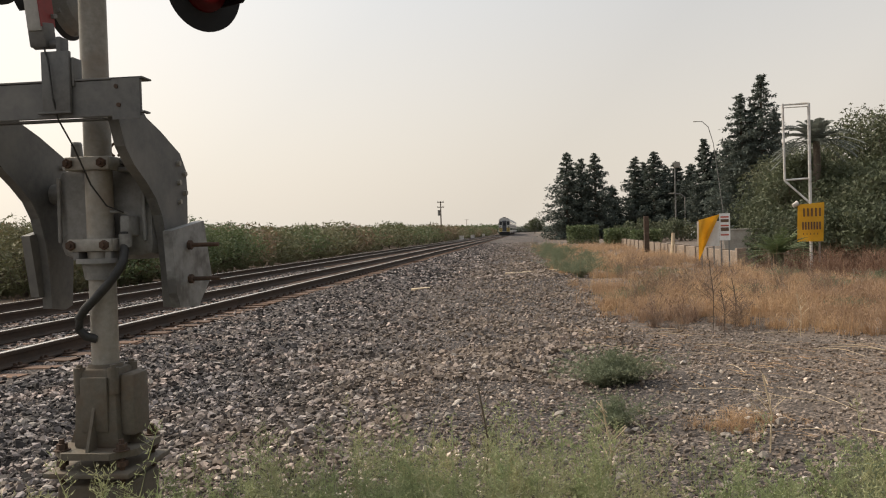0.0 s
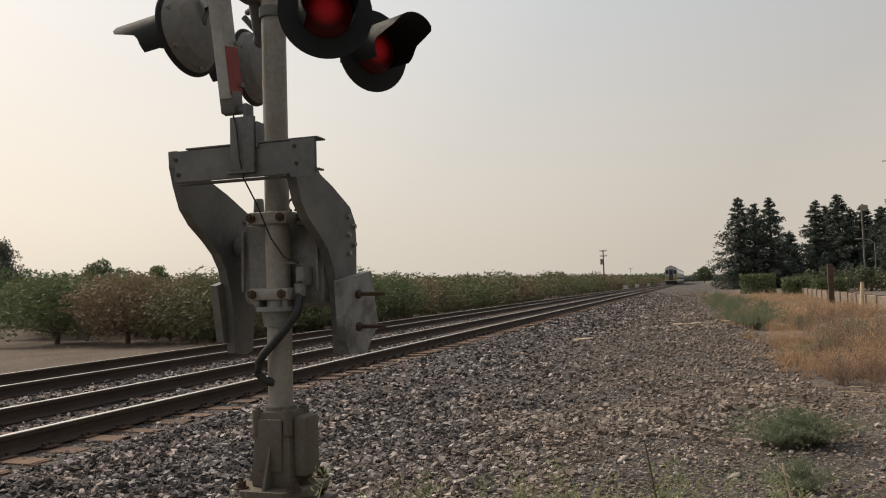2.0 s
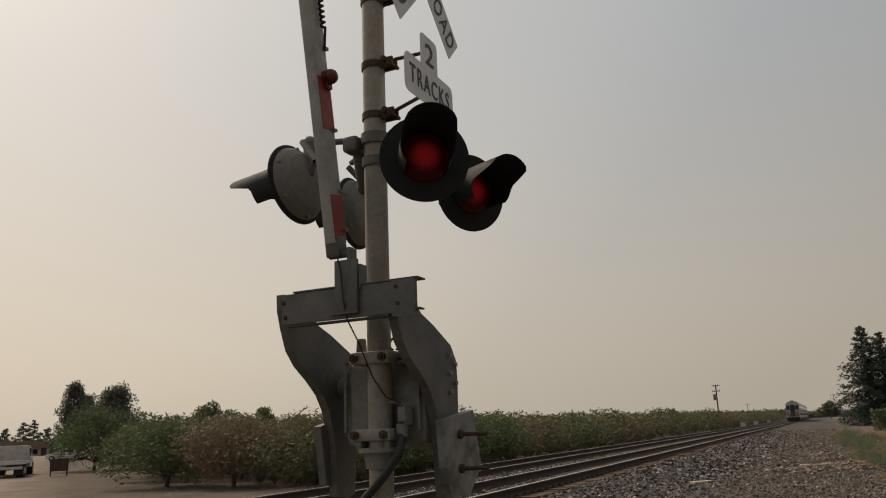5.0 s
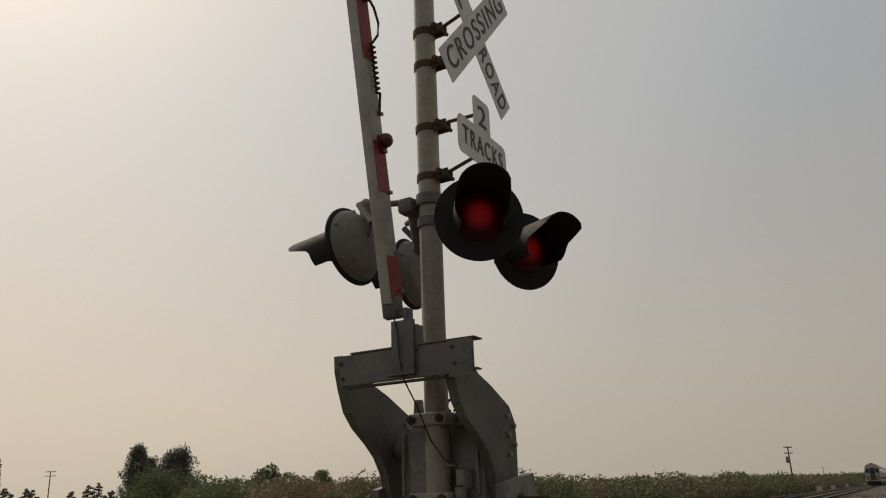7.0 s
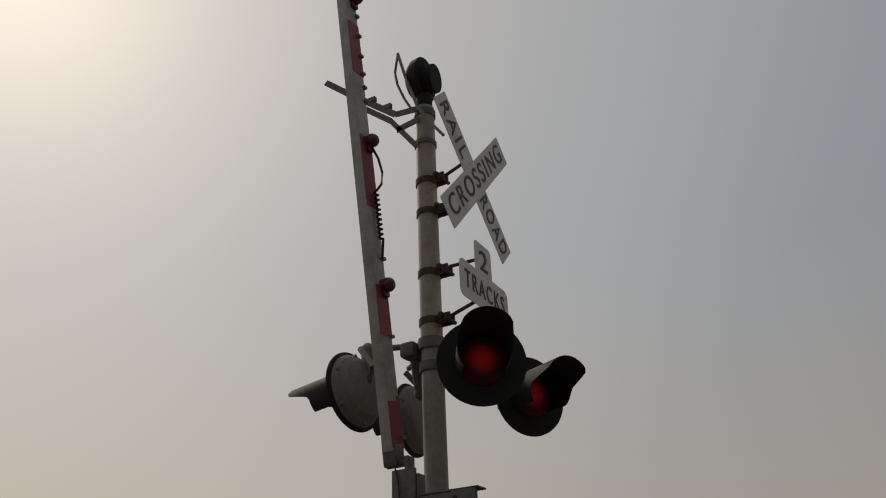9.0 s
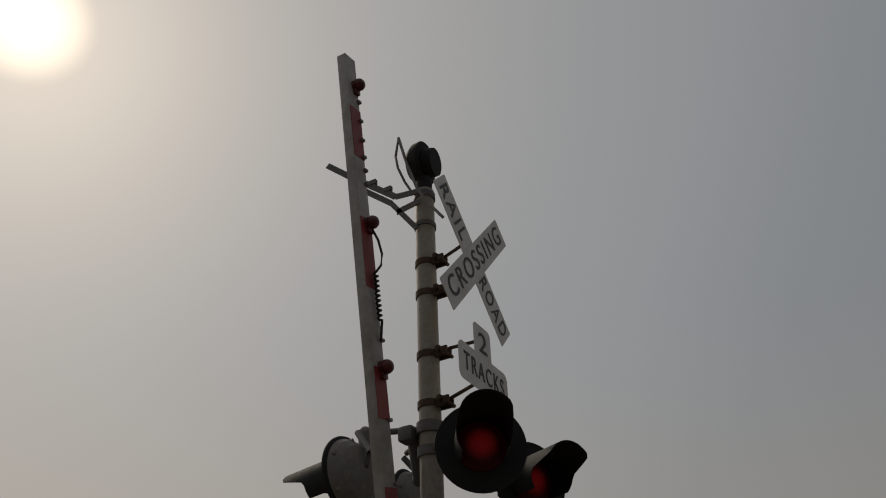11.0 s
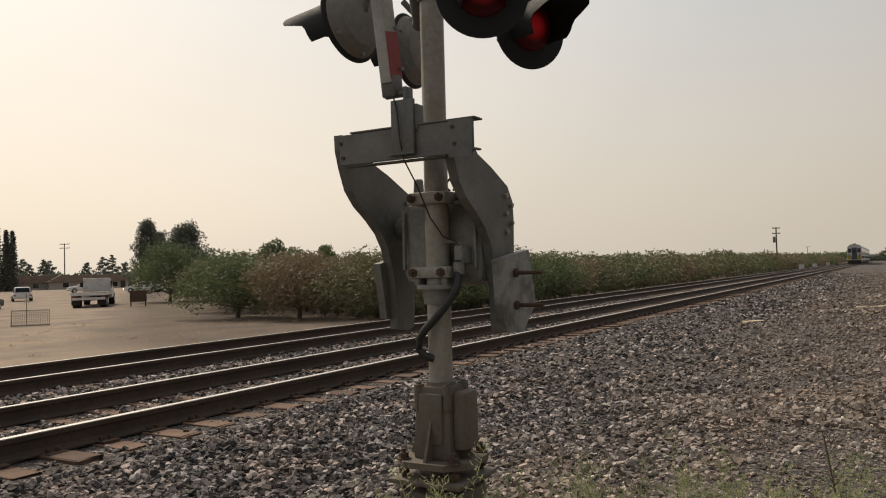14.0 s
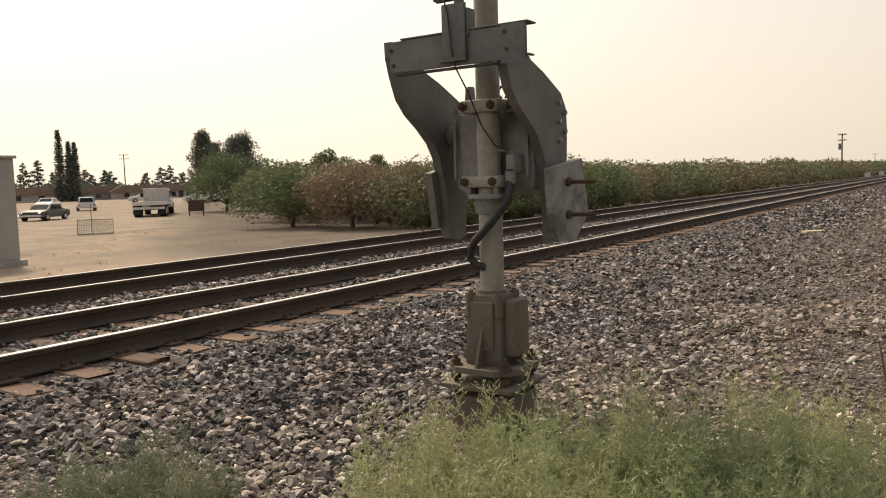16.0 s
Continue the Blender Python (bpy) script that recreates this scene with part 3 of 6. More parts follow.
part("conduit_fitting", bm, M_GREY, signal, smooth=True)
bm = bmesh.new()
pipe(bm, [(-0.03, -0.41, 2.5), (0.015, -0.43, 2.36), (0.03, -0.43, 2.2), (0.035, -0.40, 2.10), (0.03, -0.27, 1.98), (0.03, -0.13, 1.80), (0.09, -0.09, 1.69), (0.15, -0.03, 1.655)], 0.0045, 6)
part("wire", bm, M_CABLE, signal, "thin black lamp wire", smooth=True)

# gate arm, nearly upright
A0, A1 = Vector((-0.042, -0.35, 2.34)), Vector((-0.012, -1.012, 5.62))
AX = (A1 - A0).normalized()
AQ = Matrix.Translation(A0) @ Matrix((Vector((1, 0, 0)), AX.cross(Vector((1, 0, 0))), AX)).transposed().to_4x4()
ALEN = (A1 - A0).length
bm = bmesh.new()
box(bm, -0.035, -0.060, 0.20, 0.035, 0.060, ALEN, 0.006, AQ)
arm = part("gate_arm", bm, M_ARM, signal, "white and red striped gate arm, raised", smooth=True)
bm = bmesh.new()
box(bm, -0.035, -0.418, 2.135, 0.11, -0.394, 2.43, 0.005)
box(bm, -0.06, -0.418, 2.128, 0.11, -0.40, 2.140, 0.003)
box(bm, 0.045, -0.415, 2.30, 0.069, -0.345, 2.50, 0.004)
box(bm, 0.112, -0.405, 2.26, 0.125, -0.33, 2.40, 0.004)
box(bm, -0.045, -0.05, 0.12, 0.045, 0.045, 0.24, 0.012, AQ)
tube(bm, (-0.08, -0.385, 2.47), (0.06, -0.385, 2.47), 0.022, seg=12)
part("arm_adapter", bm, M_STEEL, signal, smooth=True)
for a, b in ((0.22, 0.47), (0.84, 1.14), (1.63, 2.10), (2.54, 2.92)):
    bm = bmesh.new()
    box(bm, 0.0355, -0.0585, a, 0.0385, 0.0585, b, 0, AQ)
    part("red_stripe", bm, M_RED, arm, "red reflective stripe")
for s in (1.14, 2.07, 3.11):
    bm = bmesh.new()
    r = 0.046
    vs = tube(bm, (0.020, 0.055, s), (0.07, 0.055, s), r, r * 0.8, 14)
    bmesh.ops.transform(bm, matrix=AQ @ Matrix.Translation((0, -0.03, 0)), verts=vs)
    ball = bmesh.ops.create_uvsphere(bm, u_segments=14, v_segments=8, radius=r * 0.95)["verts"]
    bmesh.ops.transform(bm, matrix=AQ @ Matrix.Translation((0.07, 0.025, s)), verts=ball)
    vs = box(bm, 0.02, 0.0, s - 0.07, 0.06, 0.05, s - 0.03, 0.004)
    bmesh.ops.transform(bm, matrix=AQ, verts=vs)
    part("gate_lamp", bm, M_GATELAMP, arm, "small red gate lamp", smooth=True)
for s in (0.26, 0.48, 0.83, 1.30, 2.35, 2.45, 2.55, 2.68, 2.83, 2.98):
    bm = bmesh.new()
    box(bm, 0.03, 0.03, s, 0.055, 0.062, s + 0.02, 0.003, AQ)
    part("cable_clip", bm, M_GREY, arm)
bm = bmesh.new()
coil = [AQ @ Vector((0.06 + 0.012 * math.cos(i * 0.9), 0.02 + 0.012 * math.sin(i * 0.9), 1.42 + i * 0.0045)) for i in range(70)]
pipe(bm, [AQ @ Vector((0.045, 0.03, 1.30))] + coil + [AQ @ Vector((0.085, 0.05, 1.78)), AQ @ Vector((0.10, 0.05, 1.85)), AQ @ Vector((0.085, 0.045, 1.95)), AQ @ Vector((0.05, 0.03, 2.05))], 0.008, 6)
part("coiled_cable", bm, M_CABLE, arm, "coiled black lamp cable", smooth=True)


# flashing lights: four heads on a cross pipe
def light_head(cx, cy, cz, aim, tilt, rear=False):
    """One lamp: round backboard, lens, hood and housing, facing aim (degrees, 0 is +x)."""
    turn = Matrix.Translation((cx, cy, cz)) @ pose(0, 0, 0, 0, 0, aim) @ pose(0, 0, 0, 0, tilt)
    bm = bmesh.new()
    vs = tube(bm, (-0.005, 0, 0), (0.005, 0, 0), 0.246, seg=44)
    vs += tube(bm, (-0.018, 0, 0), (-0.005, 0, 0), 0.225, 0.246, seg=44)
    bmesh.ops.transform(bm, matrix=turn, verts=vs)
    board = part("backboard", bm, M_BLACK, signal, "round black light backboard", smooth=True)
    bm = bmesh.new()
    for (r0, x0), (r1, x1) in zip([(0.138, 0.006), (0.135, 0.022), (0.112, 0.038), (0.078, 0.048), (0.040, 0.053)], [(0.135, 0.022), (0.112, 0.038), (0.078, 0.048), (0.040, 0.053), (0.002, 0.055)]):
        tube(bm, (x0, 0, 0), (x1, 0, 0), r0, r1, 32, False)
    bmesh.ops.remove_doubles(bm, verts=bm.verts, dist=0.0005)
    part("lens", bm, M_LENS, board, "dim red glowing lens", smooth=True).matrix_basis = turn
    bm = bmesh.new()
    vs = tube(bm, (-0.050, 0, 0), (-0.018, 0, 0), 0.205, 0.225, 32)
    vs += tube(bm, (-0.085, 0, 0), (-0.050, 0, 0), 0.165, 0.205, 32)
    vs += tube(bm, (-0.110, 0, 0), (-0.085, 0, 0), 0.10, 0.165, 32)
    vs += tube(bm, (-0.122, 0, 0), (-0.110, 0, 0), 0.03, 0.10, 32)
    for k in range(6):
        a = k * math.tau / 6 + 0.4
        vs += tube(bm, (-0.055, 0.205 * math.cos(a), 0.205 * math.sin(a)), (-0.03, 0.205 * math.cos(a), 0.205 * math.sin(a)), 0.014, seg=8)
    bmesh.ops.transform(bm, matrix=turn, verts=vs)
    part("lamp_housing", bm, M_BACKGREY, board, "light grey lamp housing", smooth=True)
    # hood: a sheet rolled over the lens, long on top
    bm = bmesh.new()
    rings = []
    for rad in (0.146, 0.141):
        row = []
        for i in range(25):
            a = radians(-128 + 256 * i / 24)
            reach = 0.235 + 0.185 * (1 - min(1.0, max(0.0, (abs(a) - 1.0) / 0.6)) ** 2 * (3 - 2 * min(1.0, max(0.0, (abs(a) - 1.0) / 0.6)))) - 0.03 * max(0.0, abs(a) - 1.4)
            row.append([bm.verts.new(turn @ Vector((x, rad * math.sin(a), rad * math.cos(a)))) for x in (0.0, reach * 0.5, reach)])
        rings.append(row)
    for k, row in enumerate(rings):
        for i in range(24):
            for j in range(2):
                q = (row[i][j], row[i + 1][j], row[i + 1][j + 1], row[i][j + 1])
                bm.faces.new(q if k == 0 else q[::-1])
    for i in range(24):
        bm.faces.new((rings[0][i][2], rings[0][i + 1][2], rings[1][i + 1][2], rings[1][i][2]))
    for i in (0, 24):
        for j in range(2):
            bm.faces.new((rings[0][i][j], rings[0][i][j + 1], rings[1][i][j + 1], rings[1][i][j]))
    bmesh.ops.recalc_face_normals(bm, faces=bm.faces)
    part("hood", bm, M_BLACK, board, "lamp hood", smooth=True)
    bm = bmesh.new()
    inner = turn @ Vector((-0.16, 0, 0.10))
    pipe(bm, [turn @ Vector((-0.115, 0, 0.03)), inner] + ([(cx, cy * 0.8, 3.25)] if rear else [(cx * 0.5, cy * 0.5, 3.10), (cx * 0.2, cy * 0.2, 3.12)]), 0.020, 10)
    part("lamp_bracket", bm, M_STEEL, board, smooth=True)


LIGHT_Z = 2.94
light_head(0.52, -0.37, LIGHT_Z, -58, 0)
light_head(0.48, 0.35, LIGHT_Z, -33, 4)
light_head(-0.37, -0.31, LIGHT_Z + 0.02, 176, 6, True)
light_head(-0.38, 0.36, LIGHT_Z, 184, 3, True)
bm = bmesh.new()
pipe(bm, [(0.0, 0.0, 3.27), (-0.15, -0.05, 3.28), (-0.38, -0.12, 3.285)], 0.020, 10)
pipe(bm, [(0.0, 0.0, 3.27), (-0.15, 0.16, 3.28), (-0.36, 0.30, 3.28)], 0.020, 10)
pipe(bm, [(0.0, 0.0, 3.12), (0.2, -0.14, 3.12)], 0.022, 10)
pipe(bm, [(0.0, 0.0, 3.12), (0.2, 0.14, 3.12)], 0.022, 10)
box(bm, -0.19, -0.09, 3.20, -0.085, 0.02, 3.30, 0.02)
tube(bm, (-0.13, 0.02, 3.27), (-0.16, 0.10, 3.02), 0.05, 0.028, 14)
bmesh.ops.create_uvsphere(bm, u_segments=14, v_segments=8, radius=0.045, matrix=Matrix.Translation((-0.16, 0.12, 3.02)))
tube(bm, (0, 0, 3.235), (0, 0, 3.305), 0.088, seg=22)
tube(bm, (0, 0, 3.09), (0, 0, 3.15), 0.084, seg=22)
part("light_crossarm", bm, M_STEEL, signal, smooth=True)
bm = bmesh.new()
bmesh.ops.create_uvsphere(bm, u_segments=16, v_segments=10, radius=0.044, matrix=Matrix.Translation((-0.40, -0.13, 3.29)))
tube(bm, (-0.40, -0.13, 3.19), (-0.40, -0.13, 3.29), 0.036, 0.042, 14)
part("junction_ball", bm, M_GREY, signal, smooth=True)


# sign boards
def letters(text, size, parent, m, width):
    """Raised black letters of Blender's own font, centred at m, in its xy plane."""
    cu = bpy.data.curves.new("letters", "FONT")
    cu.body, cu.size, cu.align_x, cu.align_y, cu.extrude = text, size, "CENTER", "CENTER", 0.0015
    cu.offset = 0.001
    cu.space_character = 1.25
    tmp = bpy.data.objects.new("letters", cu)
    scene.collection.objects.link(tmp)
    me = bpy.data.meshes.new_from_object(tmp)
    bpy.data.objects.remove(tmp)
    xs = [v.co.x for v in me.vertices]
    k = width / (max(xs) - min(xs))
    me.transform(m @ Matrix.Diagonal((k, 1, 1, 1)) @ Matrix.Translation((-(max(xs) + min(xs)) / 2, 0, 0)))
    me.materials.clear()
    me.materials.append(M_LETTER)
    ob = new("letters", me)
    ob.parent = parent
    return ob


def rounded(w, h, r, n=5):
    pts = []
    for cx, cy, a0 in ((w / 2 - r, h / 2 - r, 0), (-w / 2 + r, h / 2 - r, 90), (-w / 2 + r, -h / 2 + r, 180), (w / 2 - r, -h / 2 + r, 270)):
        pts += [(cx + r * math.cos(radians(a0 + 90 * i / n)), cy + r * math.sin(radians(a0 + 90 * i / n))) for i in range(n + 1)]
    return pts


FACE = pose(0, 0, 0, 90, 0, 90)        # a board's xy plane turned to face +x, its right towards +y
XB = Vector((0.34, 0.10, 4.45))
for tilt, dx, dy, dz, span in ((47.8, 0.0, 0.01, 0.005, 1.36), (-43.7, -0.006, -0.035, -0.02, 1.23)):
    bm = bmesh.new()
    m = Matrix.Translation(XB + Vector((dx, dy, dz))) @ FACE @ pose(0, 0, 0, 0, 0, tilt)
    plate(bm, rounded(span, 0.225, 0.012), 0.004, m @ pose(0, 0, 0, -90))
    b = part("crossbuck_board", bm, M_WHITE, signal, "white board lettered in black")
    if tilt > 0:
        letters("CROSSING", 0.20, b, m @ Matrix.Translation((0, 0, 0.004)), 1.22)
    else:
        letters("RAIL", 0.20, b, m @ Matrix.Translation((-0.36, 0, 0.004)), 0.40)
        letters("ROAD", 0.20, b, m @ Matrix.Translation((0.36, 0, 0.004)), 0.43)
TB = Vector((0.37, 0.045, 3.55))
m = Matrix.Translation(TB) @ FACE
bm = bmesh.new()
plate(bm, rounded(0.66, 0.25, 0.05), 0.004, m @ pose(0, 0, 0, -90))
plate(bm, [(x, z + 0.20) for x, z in rounded(0.229, 0.28, 0.035)], 0.0042, m @ pose(0, 0, 0, -90))
b = part("tracks_sign", bm, M_WHITE, signal, "white two tracks sign")
letters("TRACKS", 0.17, b, m @ Matrix.Translation((0, 0, 0.004)), 0.54)
letters("2", 0.20, b, m @ Matrix.Translation((0, 0.21, 0.004)), 0.11)
for zz, tx, tz in ((4.47, 0.33, 4.53), (4.22, 0.33, 4.24), (3.76, 0.36, 3.76), (3.42, 0.36, 3.48)):
    bm = bmesh.new()
    tube(bm, (0, 0, zz - 0.022), (0, 0, zz + 0.022), 0.079, seg=22)
    for sy in (-0.028, 0.028):
        box(bm, 0.065, sy - 0.010, zz - 0.034, 0.155, sy + 0.010, zz + 0.034, 0.006)
    tube(bm, (0.105, -0.07, zz + 0.012), (0.105, 0.07, zz + 0.012), 0.013, seg=8)
    tube(bm, (0.14, -0.062, zz - 0.012), (0.14, 0.062, zz - 0.012), 0.013, seg=8)
    tube(bm, (0.105, -0.066, zz + 0.012), (0.105, -0.044, zz + 0.012), 0.022, seg=6)
    tube(bm, (0.14, -0.060, zz - 0.012), (0.14, -0.040, zz - 0.012), 0.022, seg=6)
    pipe(bm, [(0.10, 0, zz), (0.16, 0, zz + 0.02), (tx - 0.02, 0.01, tz + 0.02), (tx - 0.004, 0.015, tz + 0.02)], 0.012, 8)
    part("sign_bracket", bm, M_RUST, signal, smooth=True)

# bell and the rest for the raised arm, at the top
bm = bmesh.new()
ax = Vector((-0.93, -0.10, 0.12)).normalized()
c = Vector((-0.03, 0.0, 5.40))
prof = [(0.0, 0.10), (0.06, 0.095), (0.12, 0.07), (0.165, 0.02), (0.178, -0.04), (0.17, -0.05)]
q = ax.to_track_quat("Z", "Y").to_matrix().to_4x4()
rings = [[bm.verts.new(c + q @ Vector((r * math.cos(k * math.tau / 28), r * math.sin(k * math.tau / 28), h))) for k in range(28)] for r, h in prof[1:]]
for a, b in zip(rings, rings[1:]):
    for k in range(28):
        bm.faces.new((a[k], a[(k + 1) % 28], b[(k + 1) % 28], b[k]))
bm.faces.new(rings[0])
bm.faces.new(rings[-1][::-1])
tube(bm, c - ax * 0.05, c - ax * 0.13, 0.12, 0.11, 24)
tube(bm, (0, 0, 5.10), (0, 0, 5.24), 0.06, seg=16)
bmesh.ops.recalc_face_normals(bm, faces=bm.faces)
part("bell", bm, M_BLACK, signal, "black warning bell", smooth=True)
bm = bmesh.new()
pipe(bm, [(-0.132, -0.15, 5.61), (-0.07, -0.15, 5.36), (0.015, -0.13, 5.06), (0.10, -0.11, 4.90), (0.204, -0.10, 4.745)], 0.012, 6)
pipe(bm, [(-0.132, -0.15, 5.61), (-0.165, -0.14, 5.44), (-0.157, -0.12, 5.34), (-0.11, -0.10, 5.20), (-0.066, -0.07, 5.10)], 0.010, 6)
part("bell_guard", bm, M_GREY, signal, smooth=True)
bm = bmesh.new()


def flat_bar(bm, a, b, wide=0.045, thick=0.010):
    """A flat steel bar on edge from a to b."""
    a, b = Vector(a), Vector(b)
    d = (b - a).normalized()
    side = d.cross(Vector((0, 0, 1))).normalized()
    m = Matrix((side, d.cross(side) * -1, d)).transposed().to_4x4()
    box(bm, -thick / 2, -wide / 2, 0, thick / 2, wide / 2, (b - a).length, 0.002, Matrix.Translation(a) @ m)


REST = ((-0.854, -0.10, 5.69), (-0.62, -0.10, 5.47), (-0.19, -0.10, 5.09))
flat_bar(bm, REST[0], REST[1], 0.05)
flat_bar(bm, REST[1], REST[2], 0.05)
flat_bar(bm, REST[2], (0.0, -0.085, 5.075), 0.05)
flat_bar(bm, (-0.55, -0.085, 5.34), (-0.24, -0.085, 5.06), 0.045)
flat_bar(bm, (-0.24, -0.085, 5.06), (-0.02, -0.085, 4.745), 0.04)
flat_bar(bm, (-0.19, -0.085, 4.955), (0.0, -0.085, 4.98), 0.05)
for u in (0.25, 0.75):
    box(bm, -0.50 + 0.28 * u, -0.11, 5.36 - 0.25 * u, -0.44 + 0.28 * u, -0.08, 5.40 - 0.25 * u)
tube(bm, (0, 0, 5.04), (0, 0, 5.09), 0.080, seg=22)
tube(bm, (0, 0, 4.78), (0, 0, 4.815), 0.080, seg=22)
part("arm_rest", bm, M_STEEL, signal, "forked steel rest for the raised arm", smooth=False)

# ---------- ties ----------
rng = np.random.default_rng(7)


def tie_mesh(seed):
    """One old timber tie with split, worn ends."""
    r = random.Random(seed)
    bm = bmesh.new()
    vs = box(bm, -1.30, -0.115, -0.17, 1.30, 0.115, 0.0, 0.012)
    for v in vs:
        v.co.x += r.uniform(-0.03, 0.03) if abs(v.co.x) > 1.2 else 0
        v.co.z += r.uniform(-0.008, 0.006)
        v.co.y += r.uniform(-0.008, 0.008)
    me = bpy.data.meshes.new("tie")
    bm.to_mesh(me)
    bm.free()
    me.materials.append(M_TIE)
    return me


TIES = [tie_mesh(i) for i in range(6)]
far_v, far_f = [], []
for ti, tx in enumerate(((RAIL_X[0] + RAIL_X[1]) / 2, (RAIL_X[2] + RAIL_X[3]) / 2)):
    track = thing("track_bed", (tx, 0, 0.072), "row of weathered timber ties under the rails", "track bed", "track beds")
    y = -3.0 + 0.2 * ti
    n = 0
    while y < 200:
        if n < 145:
            ob = new("tie", TIES[int(rng.integers(6))])
            ob.parent = track
            ob.location = (rng.normal(0, 0.035), y, rng.normal(0, 0.006))
            ob.rotation_euler = (rng.normal(0, 0.01), rng.normal(0, 0.004), rng.normal(0, 0.012))
        else:
            k = len(far_v)
            far_v += [(tx + a * 1.3, y + b * 0.115, 0.072 + c) for a in (-1, 1) for b in (-1, 1) for c in (-0.12, 0)]
            far_f += [tuple(k + i for i in q) for q in ((1, 3, 7, 5), (0, 1, 5, 4), (2, 3, 7, 6), (0, 1, 3, 2), (4, 5, 7, 6))]
        y += 0.5
        n += 1
tagged(new("far_ties", raw_mesh("far_ties", far_v, far_f, M_TIE)), "weathered timber ties far along the tracks", "ties", kind="stuff")

# tie plates with spikes under the nearest rails
bm = bmesh.new()
box(bm, -0.17, -0.09, 0.0, 0.17, 0.09, 0.015)
for sx in (-0.085, 0.085):
    box(bm, sx - 0.018, -0.06, 0.015, sx + 0.018, -0.03, 0.045)
    box(bm, sx - 0.018, 0.03, 0.015, sx + 0.018, 0.06, 0.045)
tp = bpy.data.meshes.new("tie_plate")
bm.to_mesh(tp)
bm.free()
tp.materials.append(M_RUST)
plates = thing("tie_plates", (RAIL_X[0], 0, 0.072), "rusty tie plates with spikes under the near rail", "tie plates", kind="stuff")
for i in range(70):
    ob = new("tie_plate", tp)
    ob.parent = plates
    ob.location = (0, -3.0 + 0.5 * i, 0.002)

# ---------- ballast stones ----------
ICO = bmesh.new()
bmesh.ops.create_icosphere(ICO, subdivisions=1, radius=1.0)
ico_v = np.array([v.co[:] for v in ICO.verts])
ico_f = np.array([[v.index for v in f.verts] for f in ICO.faces])
ICO.free()


CUBE_V = np.array([(a, b, c) for a in (-0.72, 0.72) for b in (-0.72, 0.72) for c in (-0.72, 0.72)])
CUBE_F = np.array([(0, 1, 3), (0, 3, 2), (4, 6, 7), (4, 7, 5), (0, 4, 5), (0, 5, 1), (2, 3, 7), (2, 7, 6), (0, 2, 6), (0, 6, 4), (1, 5, 7), (1, 7, 3)])


def stones(px, py, size, g, sink=0.25, block=False):
    """Angular stones of the given half sizes, lying on the ground."""
    n = len(px)
    base, sides = (CUBE_V, CUBE_F) if block else (ico_v, ico_f)
    v = base[None] * (1 + g.uniform(-0.55, 0.35, (n, len(base), 3)))
    v = v * (size[:, None, None] * np.stack([g.uniform(0.8, 1.35, n), g.uniform(0.7, 1.1, n), g.uniform(0.5, 0.9, n)], -1)[:, None, :])
    a, b, c = g.uniform(0, math.tau, n), g.normal(0, 0.38, n), g.normal(0, 0.38, n)
    ca, sa, cb, sb, cc, sc = np.cos(a), np.sin(a), np.cos(b), np.sin(b), np.cos(c), np.sin(c)
    tilt = np.stack([np.stack([ca * cb, ca * sb * sc - sa * cc, ca * sb * cc + sa * sc], -1),
                     np.stack([sa * cb, sa * sb * sc + ca * cc, sa * sb * cc - ca * sc], -1),
                     np.stack([-sb, cb * sc, cb * cc], -1)], 1)
    v = np.einsum("nij,nkj->nki", tilt, v)
    pz = ground_height(px, py) + size * (0.55 - sink)
    v += np.stack([px, py, pz], -1)[:, None, :]
    f = sides[None] + (np.arange(n) * len(base))[:, None, None]
    return v.reshape(-1, 3), f.reshape(-1, 3)


def strew(n, x0, x1, y0, y1, lo, hi, g, fade=0.0):
    px, py = g.uniform(x0, x1, n), y0 + (y1 - y0) * g.uniform(0, 1, n) ** (1 + fade)
    return px, py, lo + (hi - lo) * g.uniform(0, 1, n) ** 2.2


g1 = np.random.default_rng(11)
sets = [strew(20000, -5.45, -1.0, 2.2, 9, 0.010, 0.041, g1), strew(19000, -5.5, 1.4, 8, 34, 0.018, 0.050, g1, 0.9), strew(9000, -5.5, 0.8, 24, 95, 0.035, 0.085, g1, 0.5),
        strew(15000, -1.6, 4.4, 4.2, 11.5, 0.006, 0.026, g1), strew(3000, -4.6, -0.5, 2.0, 6, 0.005, 0.012, g1),
        strew(4000, -9.2, -8.0, 3, 34, 0.02, 0.044, g1, 0.8), strew(2500, -9.2, -7.9, 3, 12, 0.018, 0.042, g1),
        strew(4500, -7.45, -6.2, 2, 22, 0.016, 0.04, g1, 0.5), strew(3500, -10.9, -9.7, 4, 30, 0.018, 0.042, g1, 0.5),
        strew(1500, -5.85, -5.3, 2, 16, 0.012, 0.034, g1), strew(5500, -9.55, -7.75, 3, 32, 0.02, 0.042, g1, 0.7), strew(2500, -14.5, -11.5, 5, 30, 0.016, 0.042, g1, 0.4), strew(4000, 2.0, 7.5, 5, 13.5, 0.006, 0.022, g1)]
px, py, ss = (np.concatenate([s[i] for s in sets]) for i in range(3))
keep = (np.abs(px - RAIL_X[0]) > 0.12) & (np.abs(px - RAIL_X[1]) > 0.12)
# tie ends stay clear of most stones
keep &= ~((px > -5.95) & (px < -5.38) & (np.abs((py + 3.0) / 0.5 - np.round((py + 3.0) / 0.5)) < 0.25) & (g1.uniform(0, 1, len(px)) < 0.84))
